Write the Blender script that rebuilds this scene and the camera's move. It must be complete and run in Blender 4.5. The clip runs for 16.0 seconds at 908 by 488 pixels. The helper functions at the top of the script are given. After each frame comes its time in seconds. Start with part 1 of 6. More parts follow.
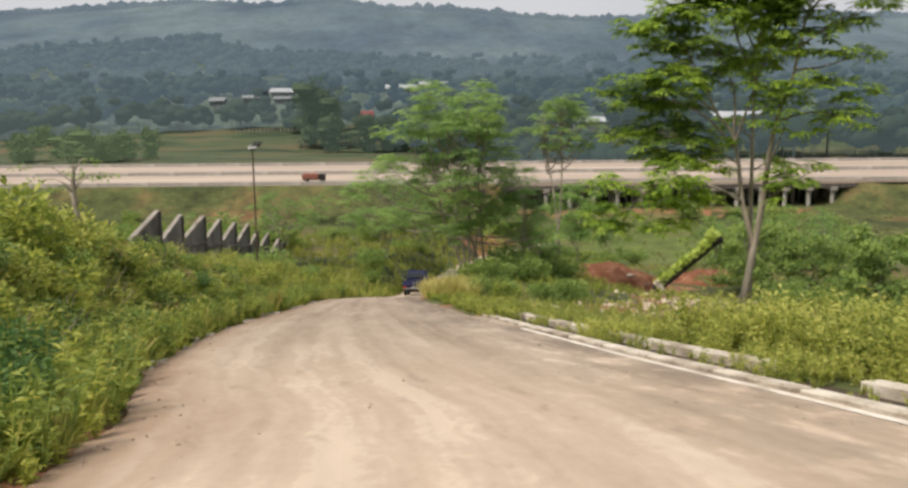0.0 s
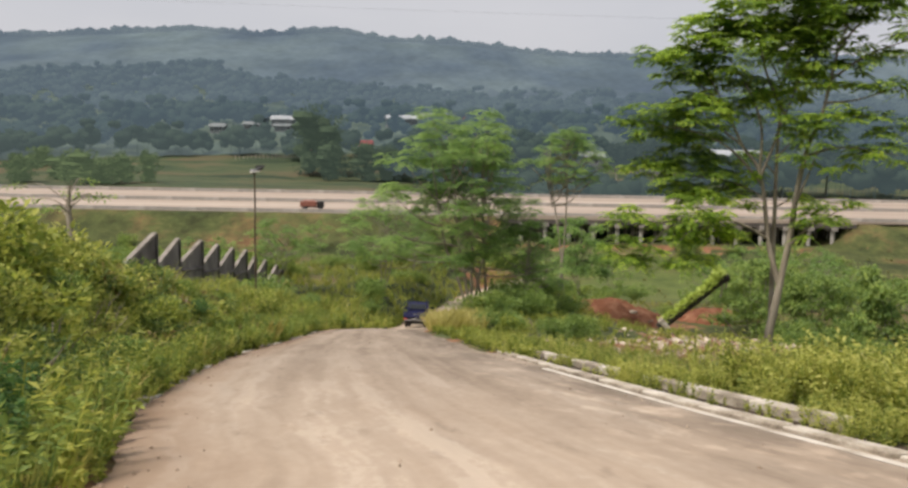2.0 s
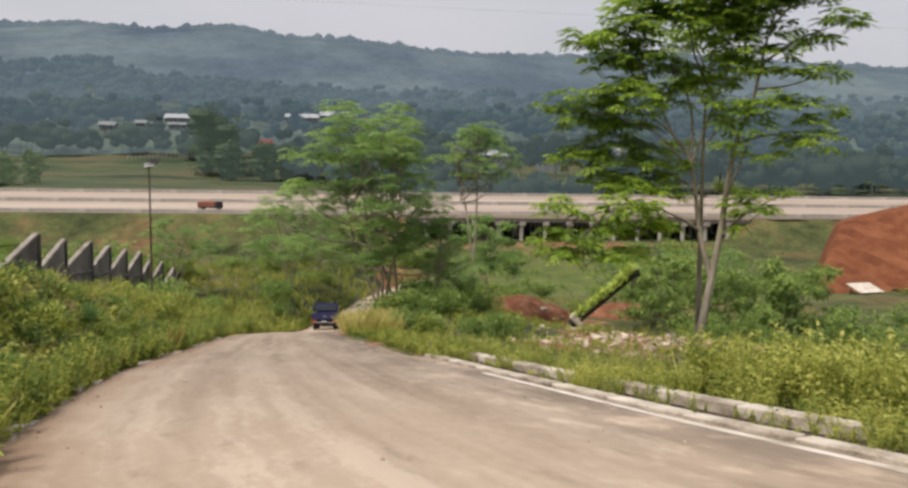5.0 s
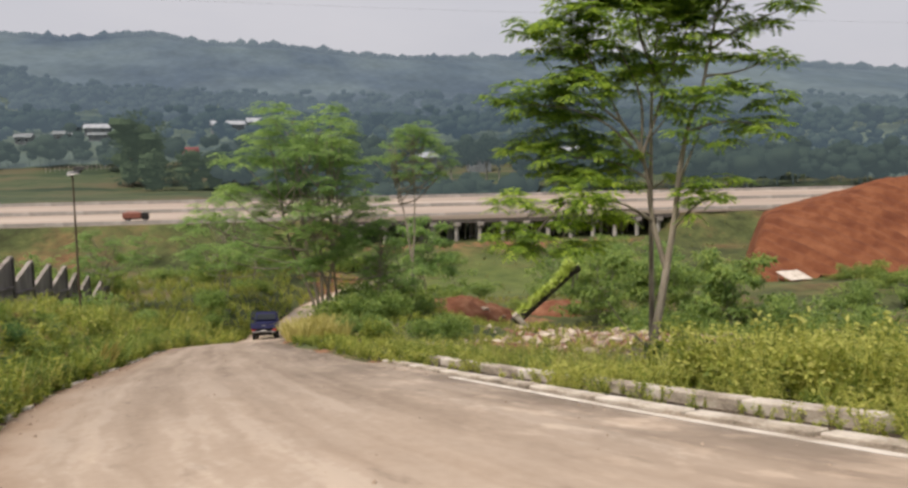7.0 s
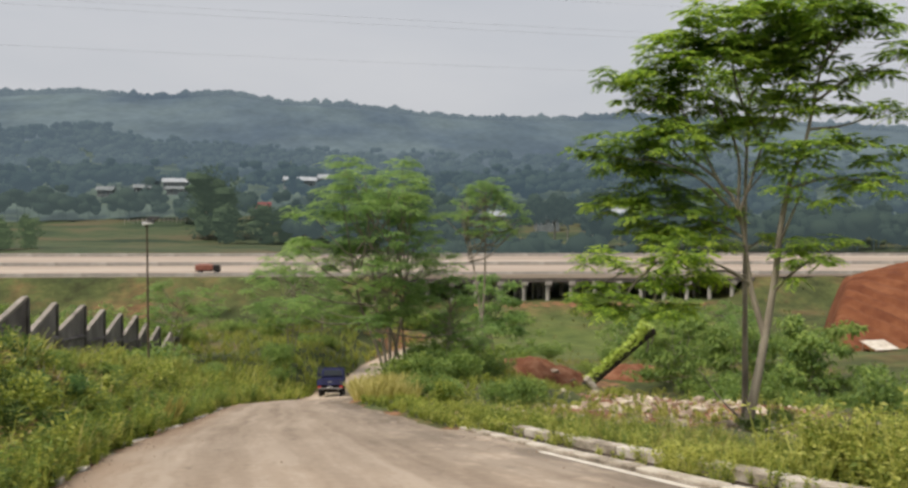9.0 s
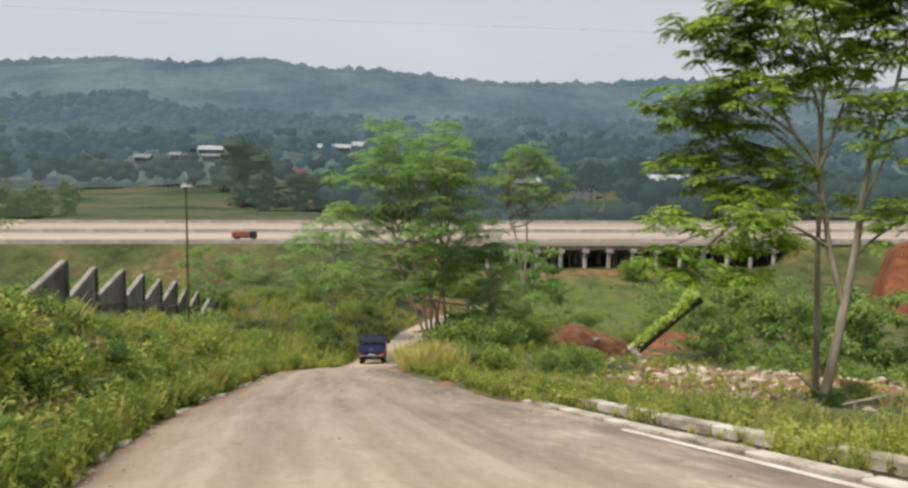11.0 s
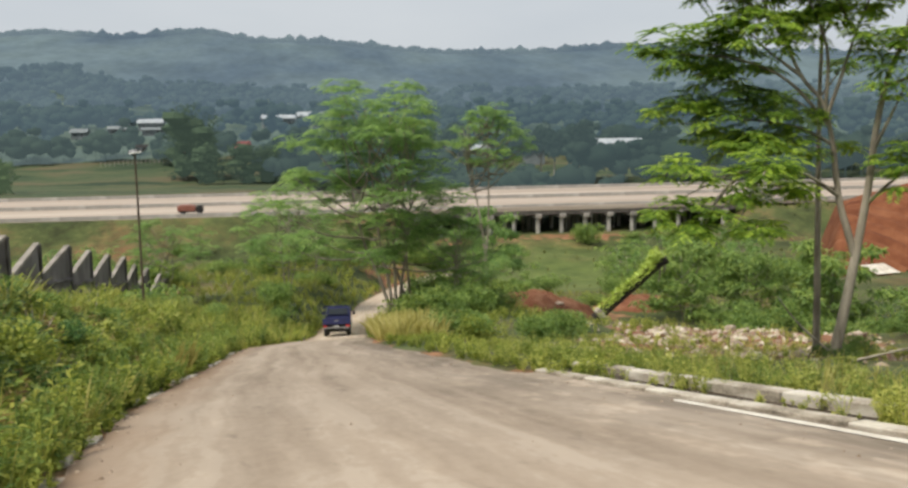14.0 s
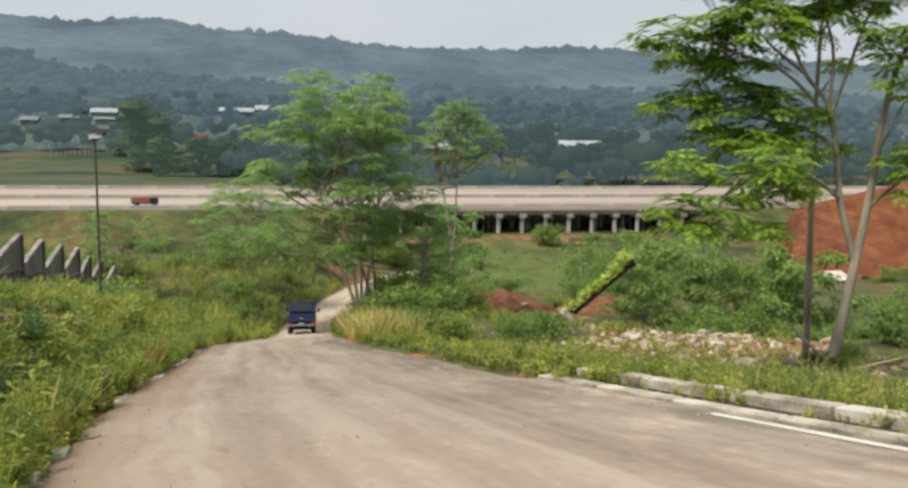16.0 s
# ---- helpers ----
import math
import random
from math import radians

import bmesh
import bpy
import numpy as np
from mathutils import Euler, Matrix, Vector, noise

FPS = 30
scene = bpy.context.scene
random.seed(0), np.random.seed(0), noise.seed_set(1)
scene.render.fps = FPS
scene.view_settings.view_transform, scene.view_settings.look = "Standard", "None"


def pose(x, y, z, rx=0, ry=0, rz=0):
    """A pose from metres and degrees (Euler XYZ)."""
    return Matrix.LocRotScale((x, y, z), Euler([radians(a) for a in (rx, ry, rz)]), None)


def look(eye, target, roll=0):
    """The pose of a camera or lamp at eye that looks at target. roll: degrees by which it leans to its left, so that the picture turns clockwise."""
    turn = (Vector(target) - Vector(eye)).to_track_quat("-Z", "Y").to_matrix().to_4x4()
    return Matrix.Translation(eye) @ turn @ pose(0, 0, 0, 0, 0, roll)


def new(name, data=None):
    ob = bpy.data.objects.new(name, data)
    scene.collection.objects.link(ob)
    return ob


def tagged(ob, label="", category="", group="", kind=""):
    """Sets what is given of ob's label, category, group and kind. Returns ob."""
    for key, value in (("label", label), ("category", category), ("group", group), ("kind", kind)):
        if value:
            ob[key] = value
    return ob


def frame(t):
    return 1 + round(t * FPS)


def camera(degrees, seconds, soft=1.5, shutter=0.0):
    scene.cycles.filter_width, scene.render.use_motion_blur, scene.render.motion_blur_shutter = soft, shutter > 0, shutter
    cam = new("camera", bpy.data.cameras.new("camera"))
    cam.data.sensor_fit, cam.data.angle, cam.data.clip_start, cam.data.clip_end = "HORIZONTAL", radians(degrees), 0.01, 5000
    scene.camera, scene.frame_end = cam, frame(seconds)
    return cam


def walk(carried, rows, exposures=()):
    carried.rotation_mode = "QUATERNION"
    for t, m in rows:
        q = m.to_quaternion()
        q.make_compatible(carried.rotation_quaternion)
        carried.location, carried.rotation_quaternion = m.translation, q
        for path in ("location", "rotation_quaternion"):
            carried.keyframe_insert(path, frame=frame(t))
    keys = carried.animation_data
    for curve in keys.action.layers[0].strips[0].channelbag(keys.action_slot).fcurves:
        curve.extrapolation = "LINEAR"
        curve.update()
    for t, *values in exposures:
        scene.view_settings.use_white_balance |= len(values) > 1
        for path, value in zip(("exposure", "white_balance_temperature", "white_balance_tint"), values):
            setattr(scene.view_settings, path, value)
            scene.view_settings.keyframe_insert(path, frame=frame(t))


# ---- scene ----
cam = camera(54.7, 16.0, soft=2.7)
PATH = [
    (0.0, look((-0.074, -0.514, 0.134), (-0.074, 1.459, -0.188), -0.5)),
    (0.5, look((-0.24, -0.098, 0.07), (-0.229, 1.881, -0.22), -0.1)),
    (1.0, look((-0.359, 0.244, 0.023), (-0.378, 2.226, -0.237), 0.6)),
    (1.5, look((-0.52, 0.578, -0.066), (-0.543, 2.561, -0.323), 1.1)),
    (2.0, look((-0.636, 0.962, -0.113), (-0.626, 2.946, -0.364), 1.0)),
    (2.5, look((-0.719, 1.301, -0.193), (-0.67, 3.285, -0.447), 1.3)),
    (3.0, look((-0.835, 1.738, -0.294), (-0.716, 3.717, -0.559), 1.4)),
    (3.5, look((-0.914, 2.109, -0.339), (-0.766, 4.085, -0.611), 1.0)),
    (4.0, look((-0.976, 2.519, -0.413), (-0.787, 4.493, -0.678), 0.9)),
    (6.5, look((-1.501, 3.816, -0.729), (-1.18, 5.776, -0.964), 0.3)),
    (7.0, look((-1.59, 4.207, -0.797), (-1.207, 6.155, -1.038), -0.5)),
    (7.5, look((-1.644, 4.591, -0.852), (-1.289, 6.544, -1.101), -1.0)),
    (8.0, look((-1.62, 5.01, -0.871), (-1.288, 6.97, -1.092), -0.7)),
    (8.5, look((-1.701, 5.349, -0.923), (-1.374, 7.315, -1.088), -0.4)),
    (9.0, look((-1.79, 5.74, -0.985), (-1.552, 7.723, -1.093), 0.4)),
    (9.5, look((-1.886, 6.11, -1.026), (-1.74, 8.101, -1.134), 0.6)),
    (12.0, look((-2.574, 8.024, -1.464), (-2.352, 9.999, -1.683), -0.7)),
    (12.5, look((-2.732, 8.302, -1.532), (-2.452, 10.271, -1.743), -1.0)),
    (13.0, look((-2.86, 8.72, -1.6), (-2.606, 10.692, -1.813), -1.2)),
    (13.5, look((-2.989, 9.08, -1.671), (-2.725, 11.049, -1.899), -1.2)),
    (14.0, look((-3.14, 9.458, -1.732), (-2.861, 11.423, -1.984), -0.9)),
    (14.5, look((-3.279, 9.836, -1.795), (-2.999, 11.798, -2.064), -0.3)),
    (15.0, look((-3.476, 10.191, -1.858), (-3.175, 12.145, -2.165), -0.4)),
    (15.5, look((-3.598, 10.478, -1.923), (-3.272, 12.428, -2.224), 0.0)),
    (16.0, look((-3.757, 10.836, -1.973), (-3.38, 12.783, -2.227), 0.7)),
]
walk(cam, PATH, exposures=[(0.0, 0.30, 6700, 13), (1.5, 0.22, 6650, 14), (4.0, 0.20, 6600, 15), (7.0, 0.18, 6650, 17), (9.0, 0.14, 6600, 12), (9.5, 0.16, 6550, 11), (12.0, 0.31, 6450, 9), (12.6, 0.20, 6450, 9), (13.0, 0.28, 6440, 9), (14.0, 0.27, 6420, 8), (16.0, 0.30, 6400, 8)])

# ---- world and sun: a bright, hazy overcast sky ----
SUN_EL, SUN_AZ = 58.0, 235.0
world = bpy.data.worlds.new("sky")
scene.world = world
world.use_nodes = True
wn = world.node_tree.nodes
wl = world.node_tree.links
bg = wn["Background"]
sky = wn.new("ShaderNodeTexSky")
sky.sky_type = "NISHITA"
sky.sun_disc = False
sky.sun_elevation = radians(SUN_EL)
sky.sun_rotation = radians(SUN_AZ)
sky.air_density, sky.dust_density, sky.ozone_density = 1.0, 6.0, 1.0
cloud = wn.new("ShaderNodeTexNoise")
cloud.inputs["Scale"].default_value = 3.0
cloud.inputs["Detail"].default_value = 4.0
ctc = wn.new("ShaderNodeTexCoord")
cmap = wn.new("ShaderNodeMapping")
cmap.inputs["Scale"].default_value = (1.0, 1.0, 3.5)
wl.new(ctc.outputs["Generated"], cmap.inputs["Vector"])
wl.new(cmap.outputs["Vector"], cloud.inputs["Vector"])
cramp = wn.new("ShaderNodeValToRGB")
cramp.color_ramp.elements[0].position, cramp.color_ramp.elements[1].position = 0.3, 0.75
cramp.color_ramp.elements[0].color = (0.52, 0.548, 0.585, 1)
cramp.color_ramp.elements[1].color = (0.59, 0.608, 0.632, 1)
wl.new(cloud.outputs["Fac"], cramp.inputs["Fac"])
cgain = wn.new("ShaderNodeVectorMath")
cgain.operation = "SCALE"
cgain.inputs["Scale"].default_value = 10.0
wl.new(cramp.outputs["Color"], cgain.inputs[0])
cmix = wn.new("ShaderNodeMix")
cmix.data_type = "RGBA"
cmix.inputs["Factor"].default_value = 0.88
wl.new(sky.outputs["Color"], cmix.inputs["A"])
wl.new(cgain.outputs["Vector"], cmix.inputs["B"])
wl.new(cmix.outputs["Result"], bg.inputs["Color"])
bg.inputs["Strength"].default_value = 0.1

sun_data = bpy.data.lights.new("sun", "SUN")
sun_data.energy, sun_data.angle, sun_data.color = 3.6, radians(18), (1.0, 0.94, 0.84)
sun = new("sun", sun_data)
az = radians(SUN_AZ)
sun_dir = Vector((math.sin(az) * math.cos(radians(SUN_EL)), math.cos(az) * math.cos(radians(SUN_EL)), math.sin(radians(SUN_EL))))
sun.matrix_world = look(sun_dir * 50, (0, 0, 0))



# ---- materials ----
def material(name, stops, scale=6.0, fine=60.0, rough=0.9, bump=0.3, metal=0.0, island=0.0, translucent=0.0, stretch=(1, 1, 1), bump_size=0.02, random_object=0.0):
    """A procedural surface: a colour ramp over coarse and fine noise, relief, and light through thin leaves."""
    m = bpy.data.materials.new(name)
    m.use_nodes = True
    n, l = m.node_tree.nodes, m.node_tree.links
    p = n["Principled BSDF"]
    p.inputs["Roughness"].default_value = rough
    p.inputs["Metallic"].default_value = metal
    p.inputs["Specular IOR Level"].default_value = 0.25 if rough > 0.6 else 0.5
    tc = n.new("ShaderNodeTexCoord")
    mp = n.new("ShaderNodeMapping")
    mp.inputs["Scale"].default_value = stretch
    l.new(tc.outputs["Object"], mp.inputs["Vector"])
    coarse = n.new("ShaderNodeTexNoise")
    coarse.inputs["Scale"].default_value = scale
    coarse.inputs["Detail"].default_value = 5
    grain = n.new("ShaderNodeTexNoise")
    grain.inputs["Scale"].default_value = fine
    grain.inputs["Detail"].default_value = 3
    l.new(mp.outputs["Vector"], coarse.inputs["Vector"])
    l.new(mp.outputs["Vector"], grain.inputs["Vector"])
    total = n.new("ShaderNodeMath")
    total.operation = "MULTIPLY_ADD"
    l.new(grain.outputs["Fac"], total.inputs[0])
    total.inputs[1].default_value = 0.35
    shift = n.new("ShaderNodeMath")
    shift.operation = "MULTIPLY_ADD"
    l.new(coarse.outputs["Fac"], shift.inputs[0])
    shift.inputs[1].default_value = 1.3
    shift.inputs[2].default_value = -0.325
    l.new(shift.outputs[0], total.inputs[2])
    out = total.outputs[0]
    if island or random_object:
        src = n.new("ShaderNodeNewGeometry").outputs["Random Per Island"] if island else n.new("ShaderNodeObjectInfo").outputs["Random"]
        more = n.new("ShaderNodeMath")
        more.operation = "MULTIPLY_ADD"
        k = island or random_object
        more.inputs[1].default_value = k
        sub = n.new("ShaderNodeMath")
        sub.operation = "SUBTRACT"
        l.new(out, sub.inputs[0])
        sub.inputs[1].default_value = k / 2
        l.new(src, more.inputs[0])
        l.new(sub.outputs[0], more.inputs[2])
        out = more.outputs[0]
    ramp = n.new("ShaderNodeValToRGB")
    el = ramp.color_ramp.elements
    while len(el) < len(stops):
        el.new(0.5)
    for e, (pos, c) in zip(el, stops):
        e.position, e.color = pos, (*c, 1)
    l.new(out, ramp.inputs["Fac"])
    l.new(ramp.outputs["Color"], p.inputs["Base Color"])
    if bump:
        b = n.new("ShaderNodeBump")
        b.inputs["Strength"].default_value = bump
        b.inputs["Distance"].default_value = bump_size
        l.new(total.outputs[0], b.inputs["Height"])
        l.new(b.outputs["Normal"], p.inputs["Normal"])
    if translucent:
        tr = n.new("ShaderNodeBsdfTranslucent")
        l.new(ramp.outputs["Color"], tr.inputs["Color"])
        mx = n.new("ShaderNodeMixShader")
        mx.inputs[0].default_value = translucent
        l.new(p.outputs[0], mx.inputs[1])
        l.new(tr.outputs[0], mx.inputs[2])
        l.new(mx.outputs[0], n["Material Output"].inputs["Surface"])
    return m


def leaf_material(name, dark, mid, light, translucent=0.35, island=0.7, scale=0.5):
    return material(name, [(0.15, dark), (0.5, mid), (0.85, light)], scale=scale, fine=14, rough=0.6, bump=0, island=island, translucent=translucent)


M_weed = leaf_material("weed_leaf", (0.16, 0.215, 0.036), (0.335, 0.375, 0.066), (0.57, 0.565, 0.15), 0.52, island=0.85)
M_bank = leaf_material("bank_leaf", (0.135, 0.195, 0.034), (0.29, 0.345, 0.055), (0.52, 0.53, 0.11), 0.55)
M_weed_dark = leaf_material("weed_leaf_dark", (0.105, 0.17, 0.036), (0.205, 0.29, 0.056), (0.35, 0.41, 0.085), 0.5)
M_grass = leaf_material("grass_blade", (0.15, 0.185, 0.034), (0.28, 0.305, 0.056), (0.46, 0.44, 0.11), 0.45)
M_straw = leaf_material("straw_grass", (0.27, 0.24, 0.06), (0.41, 0.365, 0.09), (0.56, 0.50, 0.18), 0.4)
M_dry = leaf_material("dry_weed", (0.15, 0.10, 0.035), (0.25, 0.17, 0.06), (0.38, 0.28, 0.11), 0.4)
M_tree_leaf = leaf_material("tree_leaf", (0.115, 0.20, 0.03), (0.215, 0.345, 0.045), (0.49, 0.63, 0.08), 0.62, scale=0.35)
M_mid_leaf = leaf_material("grove_leaf", (0.145, 0.25, 0.075), (0.24, 0.38, 0.11), (0.38, 0.52, 0.15), 0.64, scale=0.25)
M_shrub_leaf = leaf_material("shrub_leaf", (0.11, 0.19, 0.046), (0.205, 0.305, 0.066), (0.34, 0.43, 0.10), 0.48, scale=0.3)
M_embank = leaf_material("embankment_leaf", (0.11, 0.145, 0.042), (0.165, 0.195, 0.055), (0.27, 0.24, 0.085), 0.5, scale=0.05)
M_dark_leaf = leaf_material("undergrowth_leaf", (0.06, 0.11, 0.028), (0.115, 0.185, 0.042), (0.215, 0.275, 0.06), 0.4, scale=0.4)
M_lush = leaf_material("lush_leaf", (0.05, 0.115, 0.03), (0.09, 0.19, 0.046), (0.17, 0.29, 0.075), 0.45, scale=0.6)
M_lime_leaf = leaf_material("lime_vine_leaf", (0.30, 0.38, 0.045), (0.48, 0.60, 0.09), (0.70, 0.78, 0.26), scale=0.6)
M_bark = material("bark", [(0.2, (0.15, 0.127, 0.097)), (0.5, (0.275, 0.238, 0.186)), (0.8, (0.43, 0.38, 0.305))], scale=3, fine=40, bump=0.6, stretch=(1, 1, 0.25))
M_pale_bark = material("pale_bark", [(0.2, (0.16, 0.15, 0.13)), (0.5, (0.26, 0.245, 0.215)), (0.8, (0.38, 0.36, 0.32))], scale=3, fine=40, bump=0.4, stretch=(1, 1, 0.25))
M_black_bark = material("dark_trunk_bark", [(0.2, (0.02, 0.018, 0.016)), (0.55, (0.045, 0.038, 0.032)), (0.85, (0.09, 0.08, 0.068))], scale=3, fine=40, bump=0.6)
M_concrete = material("kerb_concrete", [(0.2, (0.085, 0.07, 0.052)), (0.42, (0.32, 0.275, 0.215)), (0.6, (0.47, 0.425, 0.355)), (0.85, (0.60, 0.555, 0.48))], scale=1.7, fine=28, bump=0.5, random_object=0.2, stretch=(1, 0.7, 2.5))
M_wall = material("weathered_wall", [(0.2, (0.085, 0.074, 0.07)), (0.5, (0.17, 0.15, 0.142)), (0.85, (0.27, 0.245, 0.235))], scale=0.8, fine=12, bump=0.4, random_object=0.2, stretch=(1, 1, 0.5))
M_post = material("dark_concrete", [(0.2, (0.055, 0.048, 0.043)), (0.8, (0.13, 0.117, 0.105))], scale=1.5, fine=14, bump=0.4)
M_coping = material("wall_coping", [(0.2, (0.16, 0.14, 0.12)), (0.6, (0.28, 0.25, 0.215)), (0.9, (0.38, 0.35, 0.31))], scale=1.2, fine=20, bump=0.3)


def road_material():
    """Dusty concrete: wheel tracks that follow the road, stains, and a greyer stretch further down."""
    m = bpy.data.materials.new("dusty_concrete_road")
    m.use_nodes = True
    n, l = m.node_tree.nodes, m.node_tree.links
    p = n["Principled BSDF"]
    p.inputs["Roughness"].default_value = 0.92
    p.inputs["Specular IOR Level"].default_value = 0.2
    lay = n.new("ShaderNodeAttribute")
    lay.attribute_name = "lay"
    tc = n.new("ShaderNodeTexCoord")

    def noise_of(src, scale, detail, stretch):
        mp = n.new("ShaderNodeMapping")
        mp.inputs["Scale"].default_value = stretch
        l.new(src, mp.inputs["Vector"])
        t = n.new("ShaderNodeTexNoise")
        t.inputs["Scale"].default_value = scale
        t.inputs["Detail"].default_value = detail
        t.inputs["Roughness"].default_value = 0.6
        l.new(mp.outputs["Vector"], t.inputs["Vector"])
        return t.outputs["Fac"]

    def mathnode(op, a, b):
        k = n.new("ShaderNodeMath")
        k.operation = op
        for i, v in enumerate((a, b)):
            if isinstance(v, (int, float)):
                k.inputs[i].default_value = v
            else:
                l.new(v, k.inputs[i])
        return k.outputs[0]

    tracks = noise_of(lay.outputs["Vector"], 1.0, 3, (1.7, 0.035, 1))
    blotch = noise_of(lay.outputs["Vector"], 1.0, 6, (0.55, 0.16, 1))
    fine = noise_of(tc.outputs["Object"], 7.0, 5, (1, 0.5, 1))
    total = mathnode("ADD", mathnode("MULTIPLY", tracks, 0.85), mathnode("ADD", mathnode("MULTIPLY", blotch, 0.72), mathnode("MULTIPLY", fine, 0.25)))
    ramp = n.new("ShaderNodeValToRGB")
    el = ramp.color_ramp.elements
    el.new(0.5)
    el.new(0.5)
    for e, (pos, c) in zip(el, ((0.55, (0.265, 0.205, 0.152)), (0.78, (0.37, 0.29, 0.217)), (0.95, (0.43, 0.345, 0.264)), (1.0, (0.48, 0.395, 0.31)))):
        e.position, e.color = pos, (*c, 1)
    l.new(total, ramp.inputs["Fac"])
    grey = n.new("ShaderNodeMix")
    grey.data_type = "RGBA"
    sep = n.new("ShaderNodeSeparateXYZ")
    l.new(lay.outputs["Vector"], sep.inputs[0])
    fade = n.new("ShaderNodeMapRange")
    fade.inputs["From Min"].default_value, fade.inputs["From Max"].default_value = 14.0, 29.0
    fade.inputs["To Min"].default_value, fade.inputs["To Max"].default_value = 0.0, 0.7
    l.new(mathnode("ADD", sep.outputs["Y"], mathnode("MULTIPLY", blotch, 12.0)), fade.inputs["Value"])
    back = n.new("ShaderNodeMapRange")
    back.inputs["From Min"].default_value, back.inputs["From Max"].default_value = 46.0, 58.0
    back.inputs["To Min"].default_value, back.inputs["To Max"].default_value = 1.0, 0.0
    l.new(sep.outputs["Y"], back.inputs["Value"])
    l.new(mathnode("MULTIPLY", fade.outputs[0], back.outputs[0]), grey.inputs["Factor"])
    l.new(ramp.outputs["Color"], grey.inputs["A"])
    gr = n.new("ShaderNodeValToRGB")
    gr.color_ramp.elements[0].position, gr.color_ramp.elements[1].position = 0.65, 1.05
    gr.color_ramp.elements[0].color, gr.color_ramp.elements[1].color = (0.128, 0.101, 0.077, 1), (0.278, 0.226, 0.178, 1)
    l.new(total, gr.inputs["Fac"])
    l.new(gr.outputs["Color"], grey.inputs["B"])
    scuff = noise_of(lay.outputs["Vector"], 1.0, 8, (2.6, 0.7, 1))
    mark = n.new("ShaderNodeValToRGB")
    me = mark.color_ramp.elements
    me.new(0.5)
    me.new(0.5)
    for e, (pos, c) in zip(me, ((0.27, 0.70), (0.40, 0.98), (0.60, 1.0), (0.74, 1.14))):
        e.position, e.color = pos, (c, c, c, 1)
    l.new(scuff, mark.inputs["Fac"])
    side = n.new("ShaderNodeMapRange")
    side.inputs["From Min"].default_value, side.inputs["From Max"].default_value = 0.6, 3.0
    side.inputs["To Min"].default_value, side.inputs["To Max"].default_value = 0.0, 1.0
    l.new(sep.outputs["X"], side.inputs["Value"])
    grime = n.new("ShaderNodeMapRange")
    grime.inputs["From Min"].default_value, grime.inputs["From Max"].default_value = 0.45, 0.54
    grime.inputs["To Min"].default_value, grime.inputs["To Max"].default_value = 0.56, 0.86
    l.new(noise_of(lay.outputs["Vector"], 1.0, 8, (0.75, 0.2, 1)), grime.inputs["Value"])
    soil_side = n.new("ShaderNodeMapRange")
    soil_side.inputs["From Min"].default_value, soil_side.inputs["From Max"].default_value = -2.2, -3.2
    soil_side.inputs["To Min"].default_value, soil_side.inputs["To Max"].default_value = 0.0, 1.0
    l.new(mathnode("ADD", sep.outputs["X"], mathnode("MULTIPLY", mathnode("SUBTRACT", blotch, 0.5), 1.6)), soil_side.inputs["Value"])
    dirt = mathnode("SUBTRACT", 1.0, mathnode("MULTIPLY", side.outputs[0], mathnode("SUBTRACT", 1.0, grime.outputs[0])))
    tint = n.new("ShaderNodeMix")
    tint.data_type, tint.blend_type = "RGBA", "MULTIPLY"
    tint.inputs["Factor"].default_value = 1.0
    l.new(grey.outputs["Result"], tint.inputs["A"])
    l.new(mark.outputs["Color"], tint.inputs["B"])
    wash = n.new("ShaderNodeVectorMath")
    wash.operation = "SCALE"
    l.new(tint.outputs["Result"], wash.inputs[0])
    torn = n.new("ShaderNodeMapRange")
    torn.inputs["From Min"].default_value, torn.inputs["From Max"].default_value = 0.36, 0.64
    torn.inputs["To Min"].default_value, torn.inputs["To Max"].default_value = 0.95, 1.05
    l.new(noise_of(lay.outputs["Vector"], 1.0, 4, (3.2, 0.30, 1)), torn.inputs["Value"])
    flake = n.new("ShaderNodeMapRange")
    flake.inputs["From Min"].default_value, flake.inputs["From Max"].default_value = 0.52, 0.60
    flake.inputs["To Min"].default_value, flake.inputs["To Max"].default_value = -0.06, 0.34
    l.new(noise_of(lay.outputs["Vector"], 1.0, 10, (2.6, 0.9, 1)), flake.inputs["Value"])
    scraped = mathnode("ADD", 1.0, mathnode("MULTIPLY", side.outputs[0], flake.outputs[0]))
    l.new(mathnode("MULTIPLY", scraped, mathnode("MULTIPLY", dirt, torn.outputs[0])), wash.inputs["Scale"])
    brown = n.new("ShaderNodeMix")
    brown.data_type = "RGBA"
    l.new(mathnode("MULTIPLY", soil_side.outputs[0], 0.8), brown.inputs["Factor"])
    l.new(wash.outputs["Vector"], brown.inputs["A"])
    brown.inputs["B"].default_value = (0.21, 0.135, 0.085, 1)
    l.new(brown.outputs["Result"], p.inputs["Base Color"])
    bump = n.new("ShaderNodeBump")
    bump.inputs["Strength"].default_value = 0.4
    bump.inputs["Distance"].default_value = 0.02
    l.new(total, bump.inputs["Height"])
    l.new(bump.outputs["Normal"], p.inputs["Normal"])
    return m


